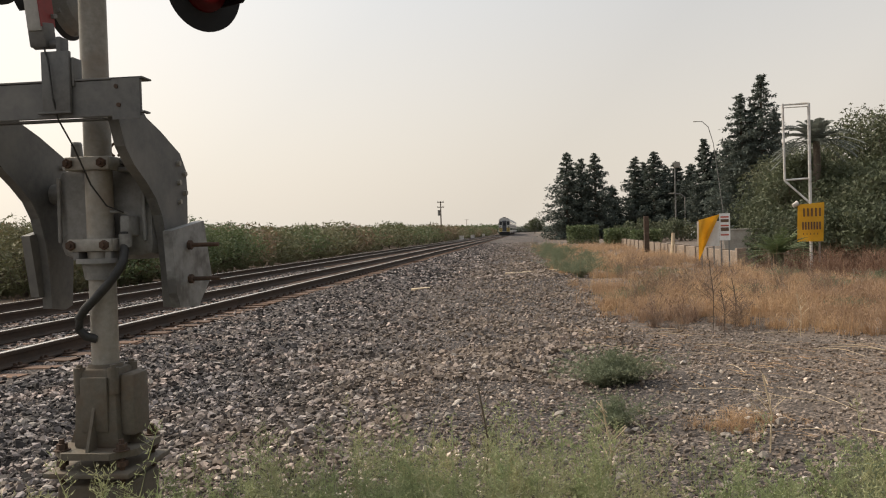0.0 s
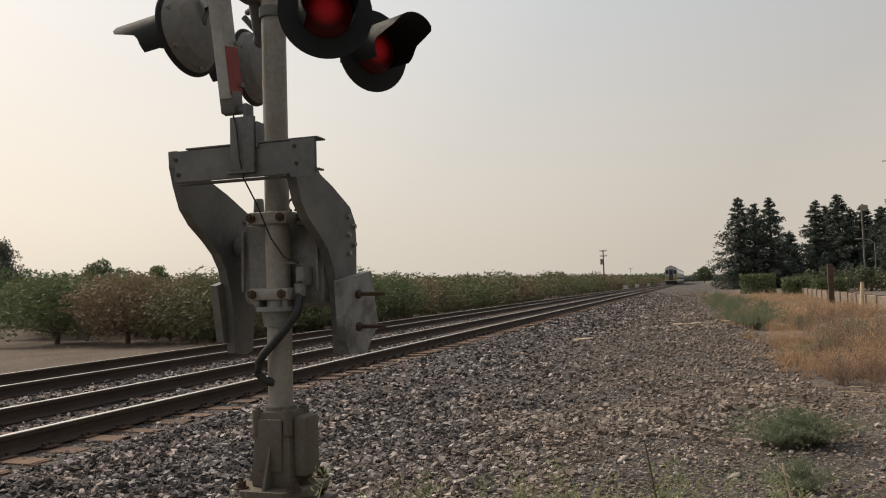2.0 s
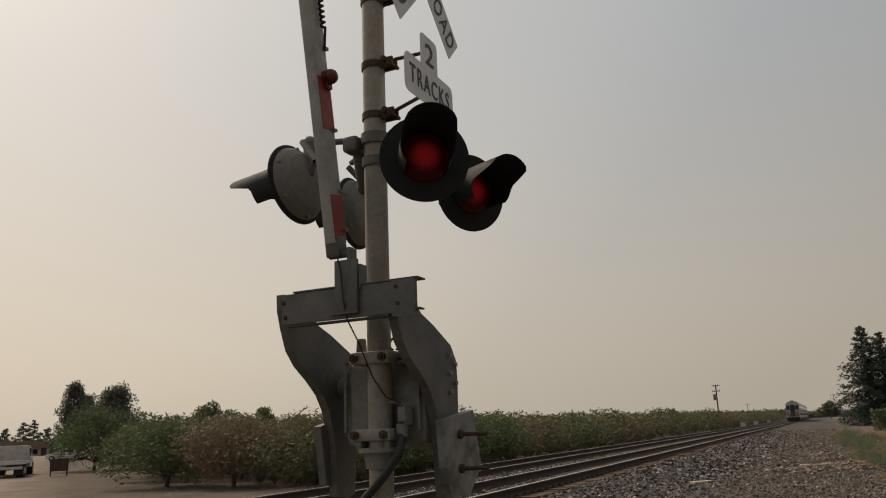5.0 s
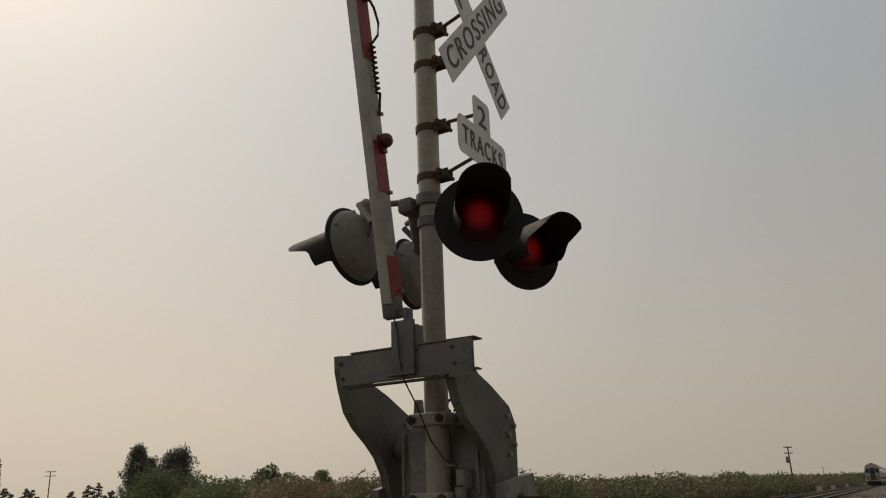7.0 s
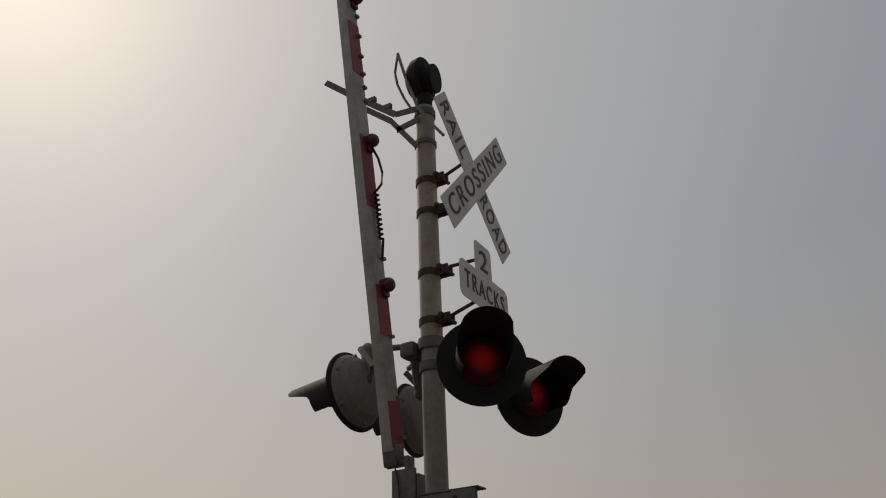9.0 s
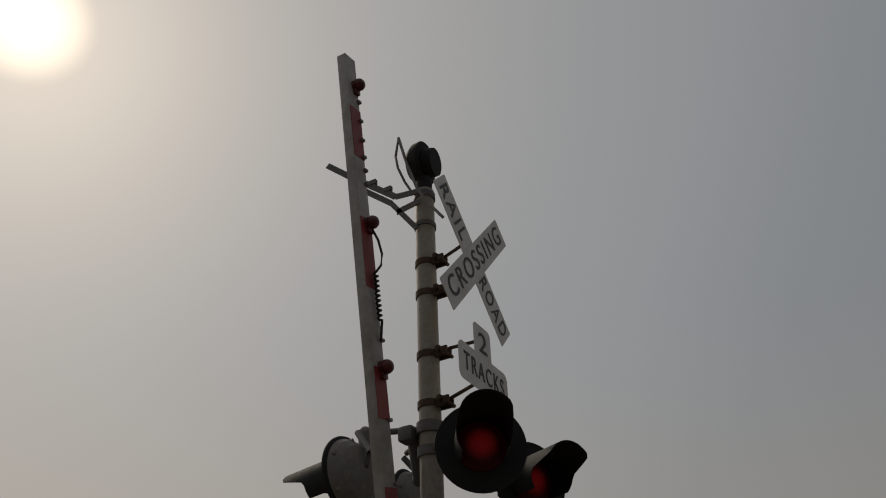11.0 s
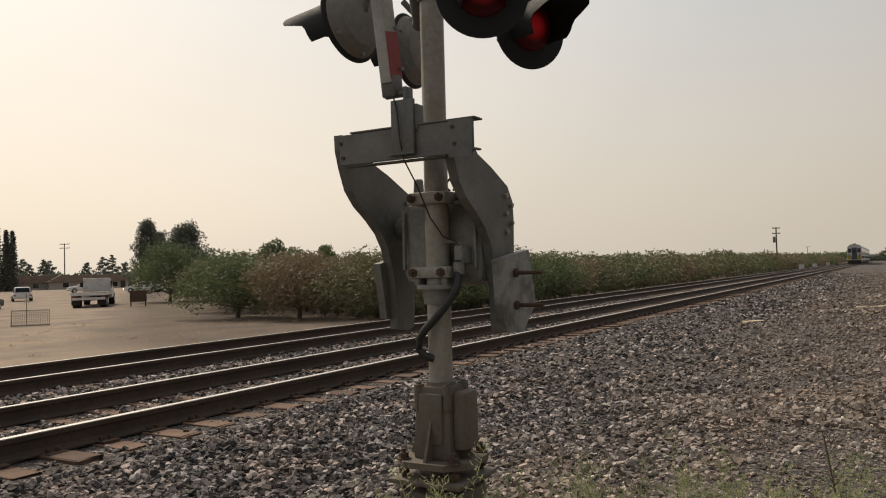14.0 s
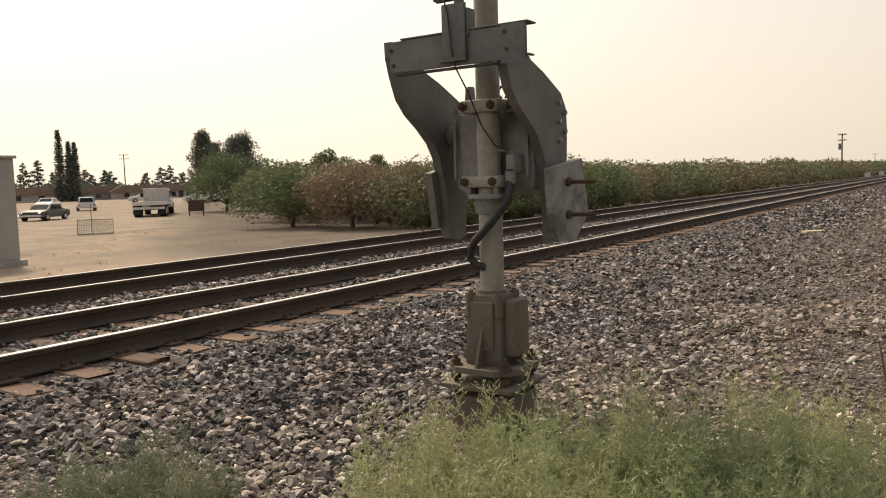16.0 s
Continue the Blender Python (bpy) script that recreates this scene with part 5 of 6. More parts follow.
def fronds(tri, centre, n, length, droop, g, width=0.05, split=9):
    """Arching palm fronds with narrow leaflets."""
    for i in range(n):
        a, up = g.uniform(0, math.tau), g.uniform(-0.2, 1.2)
        d = np.array([math.cos(a) * math.cos(up), math.sin(a) * math.cos(up), math.sin(up)])
        L = length * g.uniform(0.75, 1.1)
        side = np.array([-math.sin(a), math.cos(a), 0])
        for k in range(split):
            u = (k + 1) / split
            p = centre + d * L * u - np.array([0, 0, droop * L * u * u])
            for sg in (-1, 1):
                tip = p + side * sg * L * 0.22 * (1.1 - 0.6 * u) + d * L * 0.12 - np.array([0, 0, droop * L * 0.22 * u])
                tri += [p, p + d * width * L * 0.5, tip]


gp = np.random.default_rng(8)
palm = thing("palm_tree", polar(-19.3, 35), "tall shaggy palm among dark trees", "palm tree")
part("trunk", one(tube, (0, 0, -0.1), (0, 0, 4.75), 0.2, 0.13, 10), M_BARK, palm, smooth=True)
tri = []
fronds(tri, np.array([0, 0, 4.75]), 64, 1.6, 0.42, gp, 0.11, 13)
# fronds share the haze-paled far colour
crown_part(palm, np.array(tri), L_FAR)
fan = thing("fan_palm", polar(-16.8, 24.5), "low spiky fan palm in dry grass", "palm")
part("trunk", one(tube, (0, 0, -0.1), (0, 0, 0.6), 0.2, 0.16, 10), M_BARK, fan, smooth=True)
tri = []
fronds(tri, np.array([0, 0, 0.6]), 90, 0.95, 0.22, gp, 0.09, 9)
crown_part(fan, np.array(tri), L_GREEN)

# ---------- things beyond the tracks ----------
M_CARWHITE = mat("white_car_paint", (0.62, 0.62, 0.61), (0.70, 0.70, 0.69), 3, 0.3, 0, 0, (0.5, 0.48, 0.45), 1.5, 0.3)
M_CARDARK = mat("dark_car_paint", (0.03, 0.031, 0.033), (0.05, 0.05, 0.053), 3, 0.5, 0, 0, (0.14, 0.13, 0.12), 1.5, 0.3)
M_GLASS = bpy.data.materials.new("tinted_glass")
M_GLASS.use_nodes = True
M_GLASS.node_tree.nodes["Principled BSDF"].inputs["Base Color"].default_value = (0.02, 0.025, 0.03, 1)
M_GLASS.node_tree.nodes["Principled BSDF"].inputs["Roughness"].default_value = 0.06
M_TYRE = mat("tyre_rubber", (0.02, 0.02, 0.02), (0.04, 0.038, 0.036), 20, 0.85, 0.1)
M_CHROME = mat("dull_chrome", (0.5, 0.5, 0.5), (0.6, 0.6, 0.6), 20, 0.3, 0.0, 1.0)
M_BROWNWOOD = mat("dark_stained_wood", (0.05, 0.032, 0.022), (0.10, 0.065, 0.045), 12, 0.85, 0.3, 0, (0.13, 0.09, 0.06), 3, 0.4)
M_POLE = mat("weathered_pole_timber", (0.10, 0.08, 0.06), (0.17, 0.135, 0.10), 9, 0.9, 0.3, 0, (0.07, 0.055, 0.045), 2, 0.5)
M_STUCCO = mat("pale_stucco", (0.42, 0.39, 0.35), (0.50, 0.47, 0.43), 10, 0.9, 0.2, 0, (0.36, 0.33, 0.29), 1.2, 0.5)
M_ROOF = mat("brown_roof_shingle", (0.16, 0.12, 0.095), (0.25, 0.19, 0.15), 8, 0.9, 0.3, 0, (0.3, 0.25, 0.2), 1, 0.4)
M_STEELWHITE = mat("white_painted_steel", (0.55, 0.54, 0.52), (0.66, 0.65, 0.62), 15, 0.5, 0.05, 0, (0.35, 0.27, 0.2), 3, 0.5)
M_YELLOW = mat("yellow_vinyl_banner", (0.72, 0.42, 0.03), (0.82, 0.52, 0.05), 6, 0.6, 0.1, 0, (0.6, 0.36, 0.05), 1.5, 0.4, translucent=0.15)
M_BLOCK = mat("tan_block_wall", (0.20, 0.155, 0.12), (0.29, 0.23, 0.18), 14, 0.95, 0.3, 0, (0.24, 0.19, 0.15), 1.5, 0.6, per_object=0.1)
M_INK = mat("faded_dark_ink", (0.09, 0.05, 0.03), (0.14, 0.08, 0.04), 10, 0.7, 0)
M_REDINK = mat("faded_red_ink", (0.4, 0.08, 0.05), (0.5, 0.12, 0.08), 10, 0.7, 0)


def extrude_profile(bm, prof, half):
    """A side profile (y, z) given width across x, its upper parts drawn in."""
    top = max(z for _, z in prof)
    rows = []
    for sx in (-1, 1):
        rows.append([bm.verts.new((sx * half * (1 - 0.16 * max(0, (z - 0.9) / max(0.1, top - 0.9))), y, z)) for y, z in prof])
    bm.faces.new(rows[0])
    bm.faces.new(rows[1][::-1])
    k = len(prof)
    for i in range(k):
        bm.faces.new((rows[0][(i + 1) % k], rows[0][i], rows[1][i], rows[1][(i + 1) % k]))
    bmesh.ops.recalc_face_normals(bm, faces=bm.faces)
    bmesh.ops.bevel(bm, geom=list(bm.edges), offset=0.05, segments=2, affect="EDGES")


def car(at, turn, paint, label, kind="saloon"):
    """A parked car, front towards its own +y."""
    ob = thing("car", at, label, "car", "parked cars", turn)
    L = 2.25
    if kind == "saloon":
        body = [(-L, 0.30), (-L, 0.85), (-1.55, 0.95), (1.0, 0.95), (L - 0.1, 0.80), (L, 0.30)]
        cabin = [(-1.5, 0.93), (-0.95, 1.40), (0.35, 1.42), (1.05, 0.93)]
    else:
        body = [(-L, 0.38), (-L, 1.0), (1.05, 1.02), (L - 0.1, 0.95), (L, 0.38)]
        cabin = [(-2.2, 0.98), (-2.05, 1.68), (0.3, 1.70), (1.0, 0.98)]
    bm = bmesh.new()
    extrude_profile(bm, body, 0.89)
    part("body", bm, paint, ob)
    bm = bmesh.new()
    extrude_profile(bm, cabin, 0.80)
    part("cabin", bm, paint, ob)
    (y0, z0), (y1, z1), (y2, z2), (y3, z3) = cabin
    for ya, za, yb, zb, name in ((y0, z0, y1, z1, "rear_window"), (y3, z3, y2, z2, "windscreen")):
        bm = bmesh.new()
        s = -1 if name == "rear_window" else 1
        q = [(-0.66, ya + (yb - ya) * 0.15 + s * 0.012, za + (zb - za) * 0.15 + 0.012), (0.66, ya + (yb - ya) * 0.15 + s * 0.012, za + (zb - za) * 0.15 + 0.012),
             (0.58, ya + (yb - ya) * 0.88 + s * 0.012, za + (zb - za) * 0.88 + 0.012), (-0.58, ya + (yb - ya) * 0.88 + s * 0.012, za + (zb - za) * 0.88 + 0.012)]
        f = bm.faces.new([bm.verts.new(p) for p in q])
        bmesh.ops.solidify(bm, geom=[f], thickness=0.01)
        part(name, bm, M_GLASS, ob)
    for sx in (-1, 1):
        bm = bmesh.new()
        box(bm, sx * 0.80 - 0.03, y0 + 0.55, z0 + 0.10, sx * 0.80 + 0.03, y3 - 0.6, z1 - 0.10)
        for v in bm.verts:
            v.co.x -= sx * 0.10 * (v.co.z - z0 - 0.1)
        part("side_window", bm, M_GLASS, ob)
        for y in (-1.4, 1.4):
            bm = bmesh.new()
            tube(bm, (sx * 0.72, y, 0.33), (sx * 0.92, y, 0.33), 0.33, seg=24)
            wheel = part("wheel", bm, M_TYRE, ob, smooth=True)
            bm = bmesh.new()
            tube(bm, (sx * 0.915, y, 0.33), (sx * 0.93, y, 0.33), 0.19, seg=18)
            part("rim", bm, M_CHROME, wheel)
        part("headlight", one(box, sx * 0.68 - 0.14, L - 0.06, 0.62, sx * 0.68 + 0.14, L + 0.01, 0.74, 0.02), M_CHROME, ob)
        part("tail_light", one(box, sx * 0.72 - 0.12, -L - 0.01, 0.64, sx * 0.72 + 0.12, -L + 0.05, 0.80, 0.02), M_RED, ob)
    part("bumper", one(box, -0.86, -L - 0.06, 0.36, 0.86, -L + 0.1, 0.54, 0.04), M_CHROME, ob)
    part("bumper", one(box, -0.86, L - 0.1, 0.36, 0.86, L + 0.06, 0.54, 0.04), M_CHROME, ob)
    return ob


car((-51.3, 29.0, -0.4), 214, M_CARDARK, "dark saloon car parked on the dirt lot").scale = (0.88, 0.88, 0.76)
car((-69.7, 43.5, -0.4), 60, M_CARWHITE, "white estate car parked on the dirt lot", "estate").scale = (0.9, 0.9, 0.76)
car(polar(60.3, 93, -0.4), 225, M_CARWHITE, "white car parked far on the dirt lot").scale = (0.92, 0.92, 0.88)
car(polar(54.3, 118, -0.4), 150, M_CARWHITE, "pale car parked beyond the truck")
car(polar(50.6, 105, -0.4), 120, M_CARWHITE, "white car parked beside the orchard trees")
car(polar(-11.35, 97, -0.2), 160, M_CARWHITE, "white car parked behind the garden wall")

# flatbed truck
truck = thing("flatbed_truck", (-45.6, 33.0, -0.4), "white flatbed truck parked on the dirt lot", "truck", turn=48)
truck.scale = (0.92, 0.92, 0.84)
part("chassis", one(box, -0.45, 0.1, 0.55, 0.45, 8.0, 0.75, 0.02), M_RUST, truck)
bed = part("flatbed", one(box, -1.2, 0.0, 0.95, 1.2, 5.6, 1.15, 0.02), M_CARWHITE, truck, "pale flat load bed")
for i in range(9):
    part("plank", one(box, -1.18 + 0.264 * i, 0.02, 1.154, -0.93 + 0.264 * i, 5.58, 1.18), M_POLE, bed)
part("headboard", one(box, -0.95, 5.45, 1.15, 0.95, 5.6, 2.30, 0.02), M_STEELWHITE, truck, "white headboard behind the cab")
bm = bmesh.new()
extrude_profile(bm, [(5.7, 0.6), (5.7, 2.25), (6.9, 2.25), (7.4, 1.45), (8.3, 1.25), (8.4, 0.6)], 1.1)
cab = part("cab", bm, M_CARWHITE, truck, smooth=True)
for sx in (-1, 1):
    part("side_window", one(box, sx * 1.0 - 0.06, 5.95, 1.45, sx * 1.0 + 0.06, 6.85, 2.05), M_GLASS, cab)
    part("mirror", one(box, sx * 1.28 - 0.1, 7.05, 1.55, sx * 1.28 + 0.1, 7.12, 1.95, 0.02), M_BLACK, cab)
    for y in (0.9, 2.0, 7.5):
        bm = bmesh.new()
        tube(bm, (sx * 0.70, y, 0.48), (sx * 1.12, y, 0.48), 0.48, seg=24)
        wheel = part("wheel", bm, M_TYRE, truck, smooth=True)
        part("rim", one(tube, (sx * 1.10, y, 0.48), (sx * 1.13, y, 0.48), 0.25, seg=16), M_CHROME, wheel)
    part("mud_flap", one(box, sx * 0.85 - 0.3, 0.2, 0.2, sx * 0.85 + 0.3, 0.23, 0.92), M_TYRE, truck)
    part("tail_light", one(box, sx * 0.95 - 0.12, -0.03, 0.84, sx * 0.95 + 0.12, 0.0, 0.93), M_RED, truck)
part("rear_bar", one(box, -1.1, -0.04, 0.60, 1.1, 0.06, 0.80, 0.02), M_STEELWHITE, truck)

# dark board on two legs
hut = thing("notice_board", (-43.0, 34.8, -0.4), "dark wooden board on two legs at the lot's edge", "notice board", turn=52)
part("panel", one(box, -0.52, -0.03, 0.30, 0.52, 0.03, 1.05, 0.01), M_BROWNWOOD, hut)
for sx in (-0.45, 0.45):
    part("leg", one(box, sx - 0.04, -0.06, -0.1, sx + 0.04, -0.03, 1.0), M_BROWNWOOD, hut)

# mesh panel standing on the lot
mesh_gate = thing("mesh_panel", (-31.05, 19.75, -0.4), "grey wire-mesh gate panel with a post on the lot", "mesh panel", turn=50)
bm = bmesh.new()
pipe(bm, [(-0.72, 0, 0), (-0.72, 0, 0.66), (0.72, 0, 0.66), (0.72, 0, 0.03), (-0.72, 0, 0.03)], 0.022, 8)
part("frame", bm, M_ALU, mesh_gate)
part("post", one(tube, (-0.15, 0, -0.2), (-0.15, 0, 1.35), 0.018, seg=8), M_ALU, mesh_gate)
for k in range(22):
    bm = bmesh.new()
    u = -0.70 + 1.4 * k / 21
    tube(bm, (u, 0, 0.03), (u, 0, 0.66), 0.006, seg=4)
    part("wire", bm, M_ALU, mesh_gate)
for k in range(9):
    part("wire", one(tube, (-0.72, 0.004, 0.06 + 0.07 * k), (0.72, 0.004, 0.06 + 0.07 * k), 0.006, seg=4), M_ALU, mesh_gate)

# signal bungalow
M_BUNG = mat("grey_metal_cladding", (0.33, 0.32, 0.30), (0.38, 0.37, 0.345), 6, 0.6, 0.05, 0.1, (0.28, 0.26, 0.23), 1, 0.5)
hutb = thing("signal_bungalow", (-20.2, 10.7, -0.35), "grey metal signal equipment hut on a concrete pad", "equipment hut")
part("body", one(box, -2.4, -2.1, 0.12, 0, 0, 2.72, 0.02), M_BUNG, hutb)
part("roof", one(box, -2.5, -2.2, 2.72, 0.06, 0.06, 2.80, 0.02), M_BUNG, hutb)
part("pad", one(box, -2.6, -2.3, -0.2, 0.12, 0.12, 0.12, 0.02), M_CONC, hutb)
part("door", one(box, 0.0, -1.75, 0.2, 0.025, -0.85, 2.2, 0.008), M_BUNG, hutb)
part("vent", one(tube, (-0.45, -0.4, 2.80), (-0.45, -0.4, 2.93), 0.14, 0.12, 16), M_BUNG, hutb, smooth=True)


def utility_pole(at, height, turn, label, arms=1, transformer=False, half=1.15):
    ob = thing("utility_pole", at, label, "utility pole", "utility poles", turn)
    part("pole", one(tube, (0, 0, -0.3), (0, 0, height), 0.15, 0.10, 10), M_POLE, ob, smooth=True)
    for i in range(arms):
        z = height - 0.25 - 0.9 * i
        arm = part("crossarm", one(box, -half, 0.08, z, half, 0.20, z + 0.12), M_POLE, ob)
        for u in (-0.92 * half, -0.5 * half, 0.5 * half, 0.92 * half):
            part("insulator", one(tube, (u, 0.14, z + 0.12), (u, 0.14, z + 0.30), 0.05, 0.03, 8), M_GREY, arm)
    if transformer:
        part("transformer", one(tube, (-0.35, 0, height - 2.6), (-0.35, 0, height - 1.6), 0.22, seg=12), M_GREY, ob, smooth=True)
    return ob


utility_pole(polar(55.52, 200, -0.4), 10.2, 30, "timber utility pole beyond the lot", 2)
utility_pole(polar(6.48, 143, -0.4), 7.6, 5, "timber utility pole beside the orchard", 2, True, 0.62)
utility_pole(polar(59.05, 190, -0.4), 9.0, 40, "timber utility pole beyond the cypresses", 1)
utility_pole(polar(4.6, 420, -0.4), 8.5, 5, "timber utility pole far beside the orchard", 1)
post = thing("marker_post", polar(7.26, 140, -0.4), "slim lineside post with a white band", "marker post")
part("post", one(tube, (0, 0, -0.1), (0, 0, 3.9), 0.06, seg=8), M_POLE, post)
part("band", one(tube, (0, 0, 0.9), (0, 0, 2.0), 0.12, seg=8), M_WHITE, post)
for az, d in ((5.0, 150), (4.2, 175), (3.4, 230)):
    bxx = thing("lineside_cabinet", polar(az, d, -0.4), "small pale lineside cabinet", "cabinet", "lineside cabinets")
    part("body", one(box, -0.4, -0.3, -0.1, 0.4, 0.3, 1.1, 0.03), M_STEELWHITE, bxx)
    part("cap", one(box, -0.45, -0.35, 1.1, 0.45, 0.35, 1.16, 0.01), M_STEELWHITE, bxx)


def house(at, turn, w, d, h, label):
    ob = thing("house", at, label, "house", "far houses", turn)
    part("wall", one(box, -w / 2, -d / 2, -0.2, w / 2, d / 2, h), M_STUCCO, ob)
    bm = bmesh.new()
    plate(bm, [(-w / 2 - 0.5, h), (w / 2 + 0.5, h), (w / 2 - 2, h + 1.3), (-w / 2 + 2, h + 1.3)], d + 1.0, Matrix.Identity(4))
    part("roof", bm, M_ROOF, ob)
    for i in range(3):
        x = -w / 2 + w * (i + 0.7) / 3.4
        win = part("window", one(box, x - 0.6, -d / 2 - 0.05, 0.9, x + 0.6, -d / 2 + 0.02, 1.9), M_STEELWHITE, ob)
        part("pane", one(box, x - 0.52, -d / 2 - 0.06, 0.97, x + 0.52, -d / 2 - 0.04, 1.83), M_GLASS, win)
    part("door", one(box, w * 0.40, -d / 2 - 0.06, 0, w * 0.40 + 0.9, -d / 2 + 0.02, 2.0), M_BROWNWOOD, ob)


house(polar(60.6, 165, -1.0), 60, 13, 9, 2.0, "low pale house with brown roof beyond the lot")
house(polar(57.3, 172, -1.0), 60, 12, 9, 2.0, "low pale house with brown roof among conifers")
house(polar(54.2, 170, -1.0), 60, 14, 9, 2.0, "long low pale house beyond the lot")

# ---------- beside the gardens ----------
GW0, GW1 = Vector((7.0, 27.4, 0)), Vector((7.4, 66.0, 0))
gw = tagged(new("garden_wall"), "low tan block wall along dry grass", "wall", kind="structure")
gw.location = GW0
gdir = math.degrees(math.atan2(-(GW1 - GW0).x, (GW1 - GW0).y))
gw.rotation_euler = (0, 0, radians(gdir))
glen = (GW1 - GW0).length
bm = bmesh.new()
box(bm, 0, 0, 0, 0.385, 0.19, 0.185, 0.008)
BLK = bpy.data.meshes.new("block")
bm.to_mesh(BLK)
bm.free()
BLK.materials.append(M_BLOCK)
nblk = 0
for r in range(3):
    y = 0.2 if r % 2 == 0 else 0.4
    while y < glen and nblk < 290:
        ob = new("block", BLK)
        ob.parent = gw
        ob.rotation_euler = (0, 0, radians(90))
        ob.location = (0.19, y, -0.02 + 0.195 * r)
        y += 0.395
        nblk += 1
part("wall_core", one(box, 0.01, 0.2, -0.1, 0.17, glen, 0.56), M_BLOCK, gw)
k = 0.0
while k < glen:
    part("pier", one(box, -0.06, k - 0.12 + 0.05, -0.1, 0.25, k + 0.2, 0.60 if k else 0.68, 0.01), M_BLOCK, gw)
    k += 2.4
cw = tagged(new("concrete_wall"), "grey concrete wall behind a fan palm", "wall", kind="structure")
cw.location = (7.25, 30.3, 0)
cw.rotation_euler = (0, 0, radians(-14))
part("panel", one(box, 0, 0, -0.1, 1.5, 0.2, 1.27, 0.01), M_CONC, cw)
part("cap", one(box, -0.03, -0.03, 1.27, 1.53, 0.23, 1.32, 0.01), M_CONC, cw)

dp = thing("timber_post", (6.29, 43.4, 0), "dark weathered timber post in dry grass", "post")
part("post", one(box, -0.13, -0.13, -0.2, 0.13, 0.13, 2.06, 0.02), M_BROWNWOOD, dp)
hp = thing("pale_post", polar(-10.0, 40.5), "pale splintered timber stump by the wall", "post")
part("post", one(tube, (0, 0, -0.1), (0.05, 0, 1.15), 0.13, 0.08, 9), M_STALK, hp)

for (az0, az1, d, h) in ((-2.65, -4.9, 76, 1.68), (-5.3, -7.0, 66, 1.3), (-7.2, -9.2, 62, 1.15)):
    a, b = Vector(polar(az0, d)), Vector(polar(az1, d))
    hd = thing("hedge", a, "clipped grey-green hedge beyond dry grass", "hedge", "hedges")
    g = np.random.default_rng(int(h * 100))
    n = 2600
    u, c = g.uniform(0, 1, n), g.normal(0, 0.55, n)
    zz = h * np.minimum(1.0, np.abs(g.uniform(0, 1.25, n))) + g.normal(0, 0.06, n)
    ptsn = np.stack([u * (b - a).x, u * (b - a).y + np.clip(c, -1, 1), np.maximum(0.02, zz)], -1)
    crown_part(hd, leaf_quads(ptsn, 0.15, g), L_GREEN)
    bm = bmesh.new()
    for i in range(6):
        p = (b - a) * (i + 0.5) / 6
        tube(bm, (p.x, p.y, -0.1), (p.x, p.y, h * 0.6), 0.05, 0.02, 6)
    part("stems", bm, M_BARK, hd)

# tall white frame with a yellow banner
fr = thing("roadside_sign", polar(-18.87, 27), "tall white steel sign frame with a yellow banner", "sign frame", turn=-18.9)
part("post", one(tube, (0, 0, -0.2), (0, 0, 5.2), 0.045, seg=12), M_STEELWHITE, fr, smooth=True)
part("side_bar", one(tube, (-0.72, 0, 2.82), (-0.74, 0, 5.25), 0.035, seg=10), M_STEELWHITE, fr, smooth=True)
part("top_bar", one(tube, (-0.76, 0, 5.22), (0.02, 0, 5.2), 0.035, seg=10), M_STEELWHITE, fr, smooth=True)
part("inner_bar", one(tube, (-0.70, -0.05, 5.12), (-0.02, -0.05, 5.10), 0.02, seg=8), M_STEELWHITE, fr, smooth=True)
part("cross_bar", one(tube, (-0.72, 0, 2.84), (0.0, 0, 2.86), 0.03, seg=10), M_STEELWHITE, fr, smooth=True)
part("brace", one(tube, (-0.72, 0, 2.82), (-0.02, 0, 2.10), 0.03, seg=10), M_STEELWHITE, fr, smooth=True)
part("floodlight", one(tube, (-0.50, -0.08, 2.02), (-0.36, -0.02, 2.10), 0.06, 0.09, 12), M_STEELWHITE, fr, smooth=True)
part("second_post", one(tube, (0.24, 0.05, -0.2), (0.24, 0.05, 1.0), 0.03, seg=8), M_GREY, fr)


def cloth(w, h, fn, n=10, k=12):
    bm = bmesh.new()
    vs = [[bm.verts.new(fn(i / n, j / k)) for j in range(k + 1)] for i in range(n + 1)]
    for i in range(n):
        for j in range(k):
            bm.faces.new((vs[i][j], vs[i + 1][j], vs[i + 1][j + 1], vs[i][j + 1]))
    bmesh.ops.solidify(bm, geom=list(bm.faces), thickness=0.004)
    return bm


banner = part("banner", cloth(1, 1, lambda u, v: (-0.36 + 0.75 * u - 0.04 * v, -0.06 + 0.025 * math.sin(5 * u + 2 * v), 2.05 - 1.16 * v + 0.05 * u * (1 - v))), M_YELLOW, fr, "sun-faded yellow vinyl banner", smooth=True)
for row, z, n, hh in ((0, 1.80, 5, 0.26), (1, 1.38, 7, 0.24)):
    for i in range(n):
        u = -0.26 + 0.56 * (i + 0.5) / n + 0.02 * (row == 0)
        part("ink_mark", one(box, u - 0.024, -0.105, z - hh / 2, u + 0.024, -0.10, z + hh / 2), M_INK, banner)
for i in range(5):
    part("ink_mark", one(box, -0.22 + 0.1 * i, -0.105, 1.10, -0.20 + 0.1 * i, -0.10, 1.16), M_INK, banner)

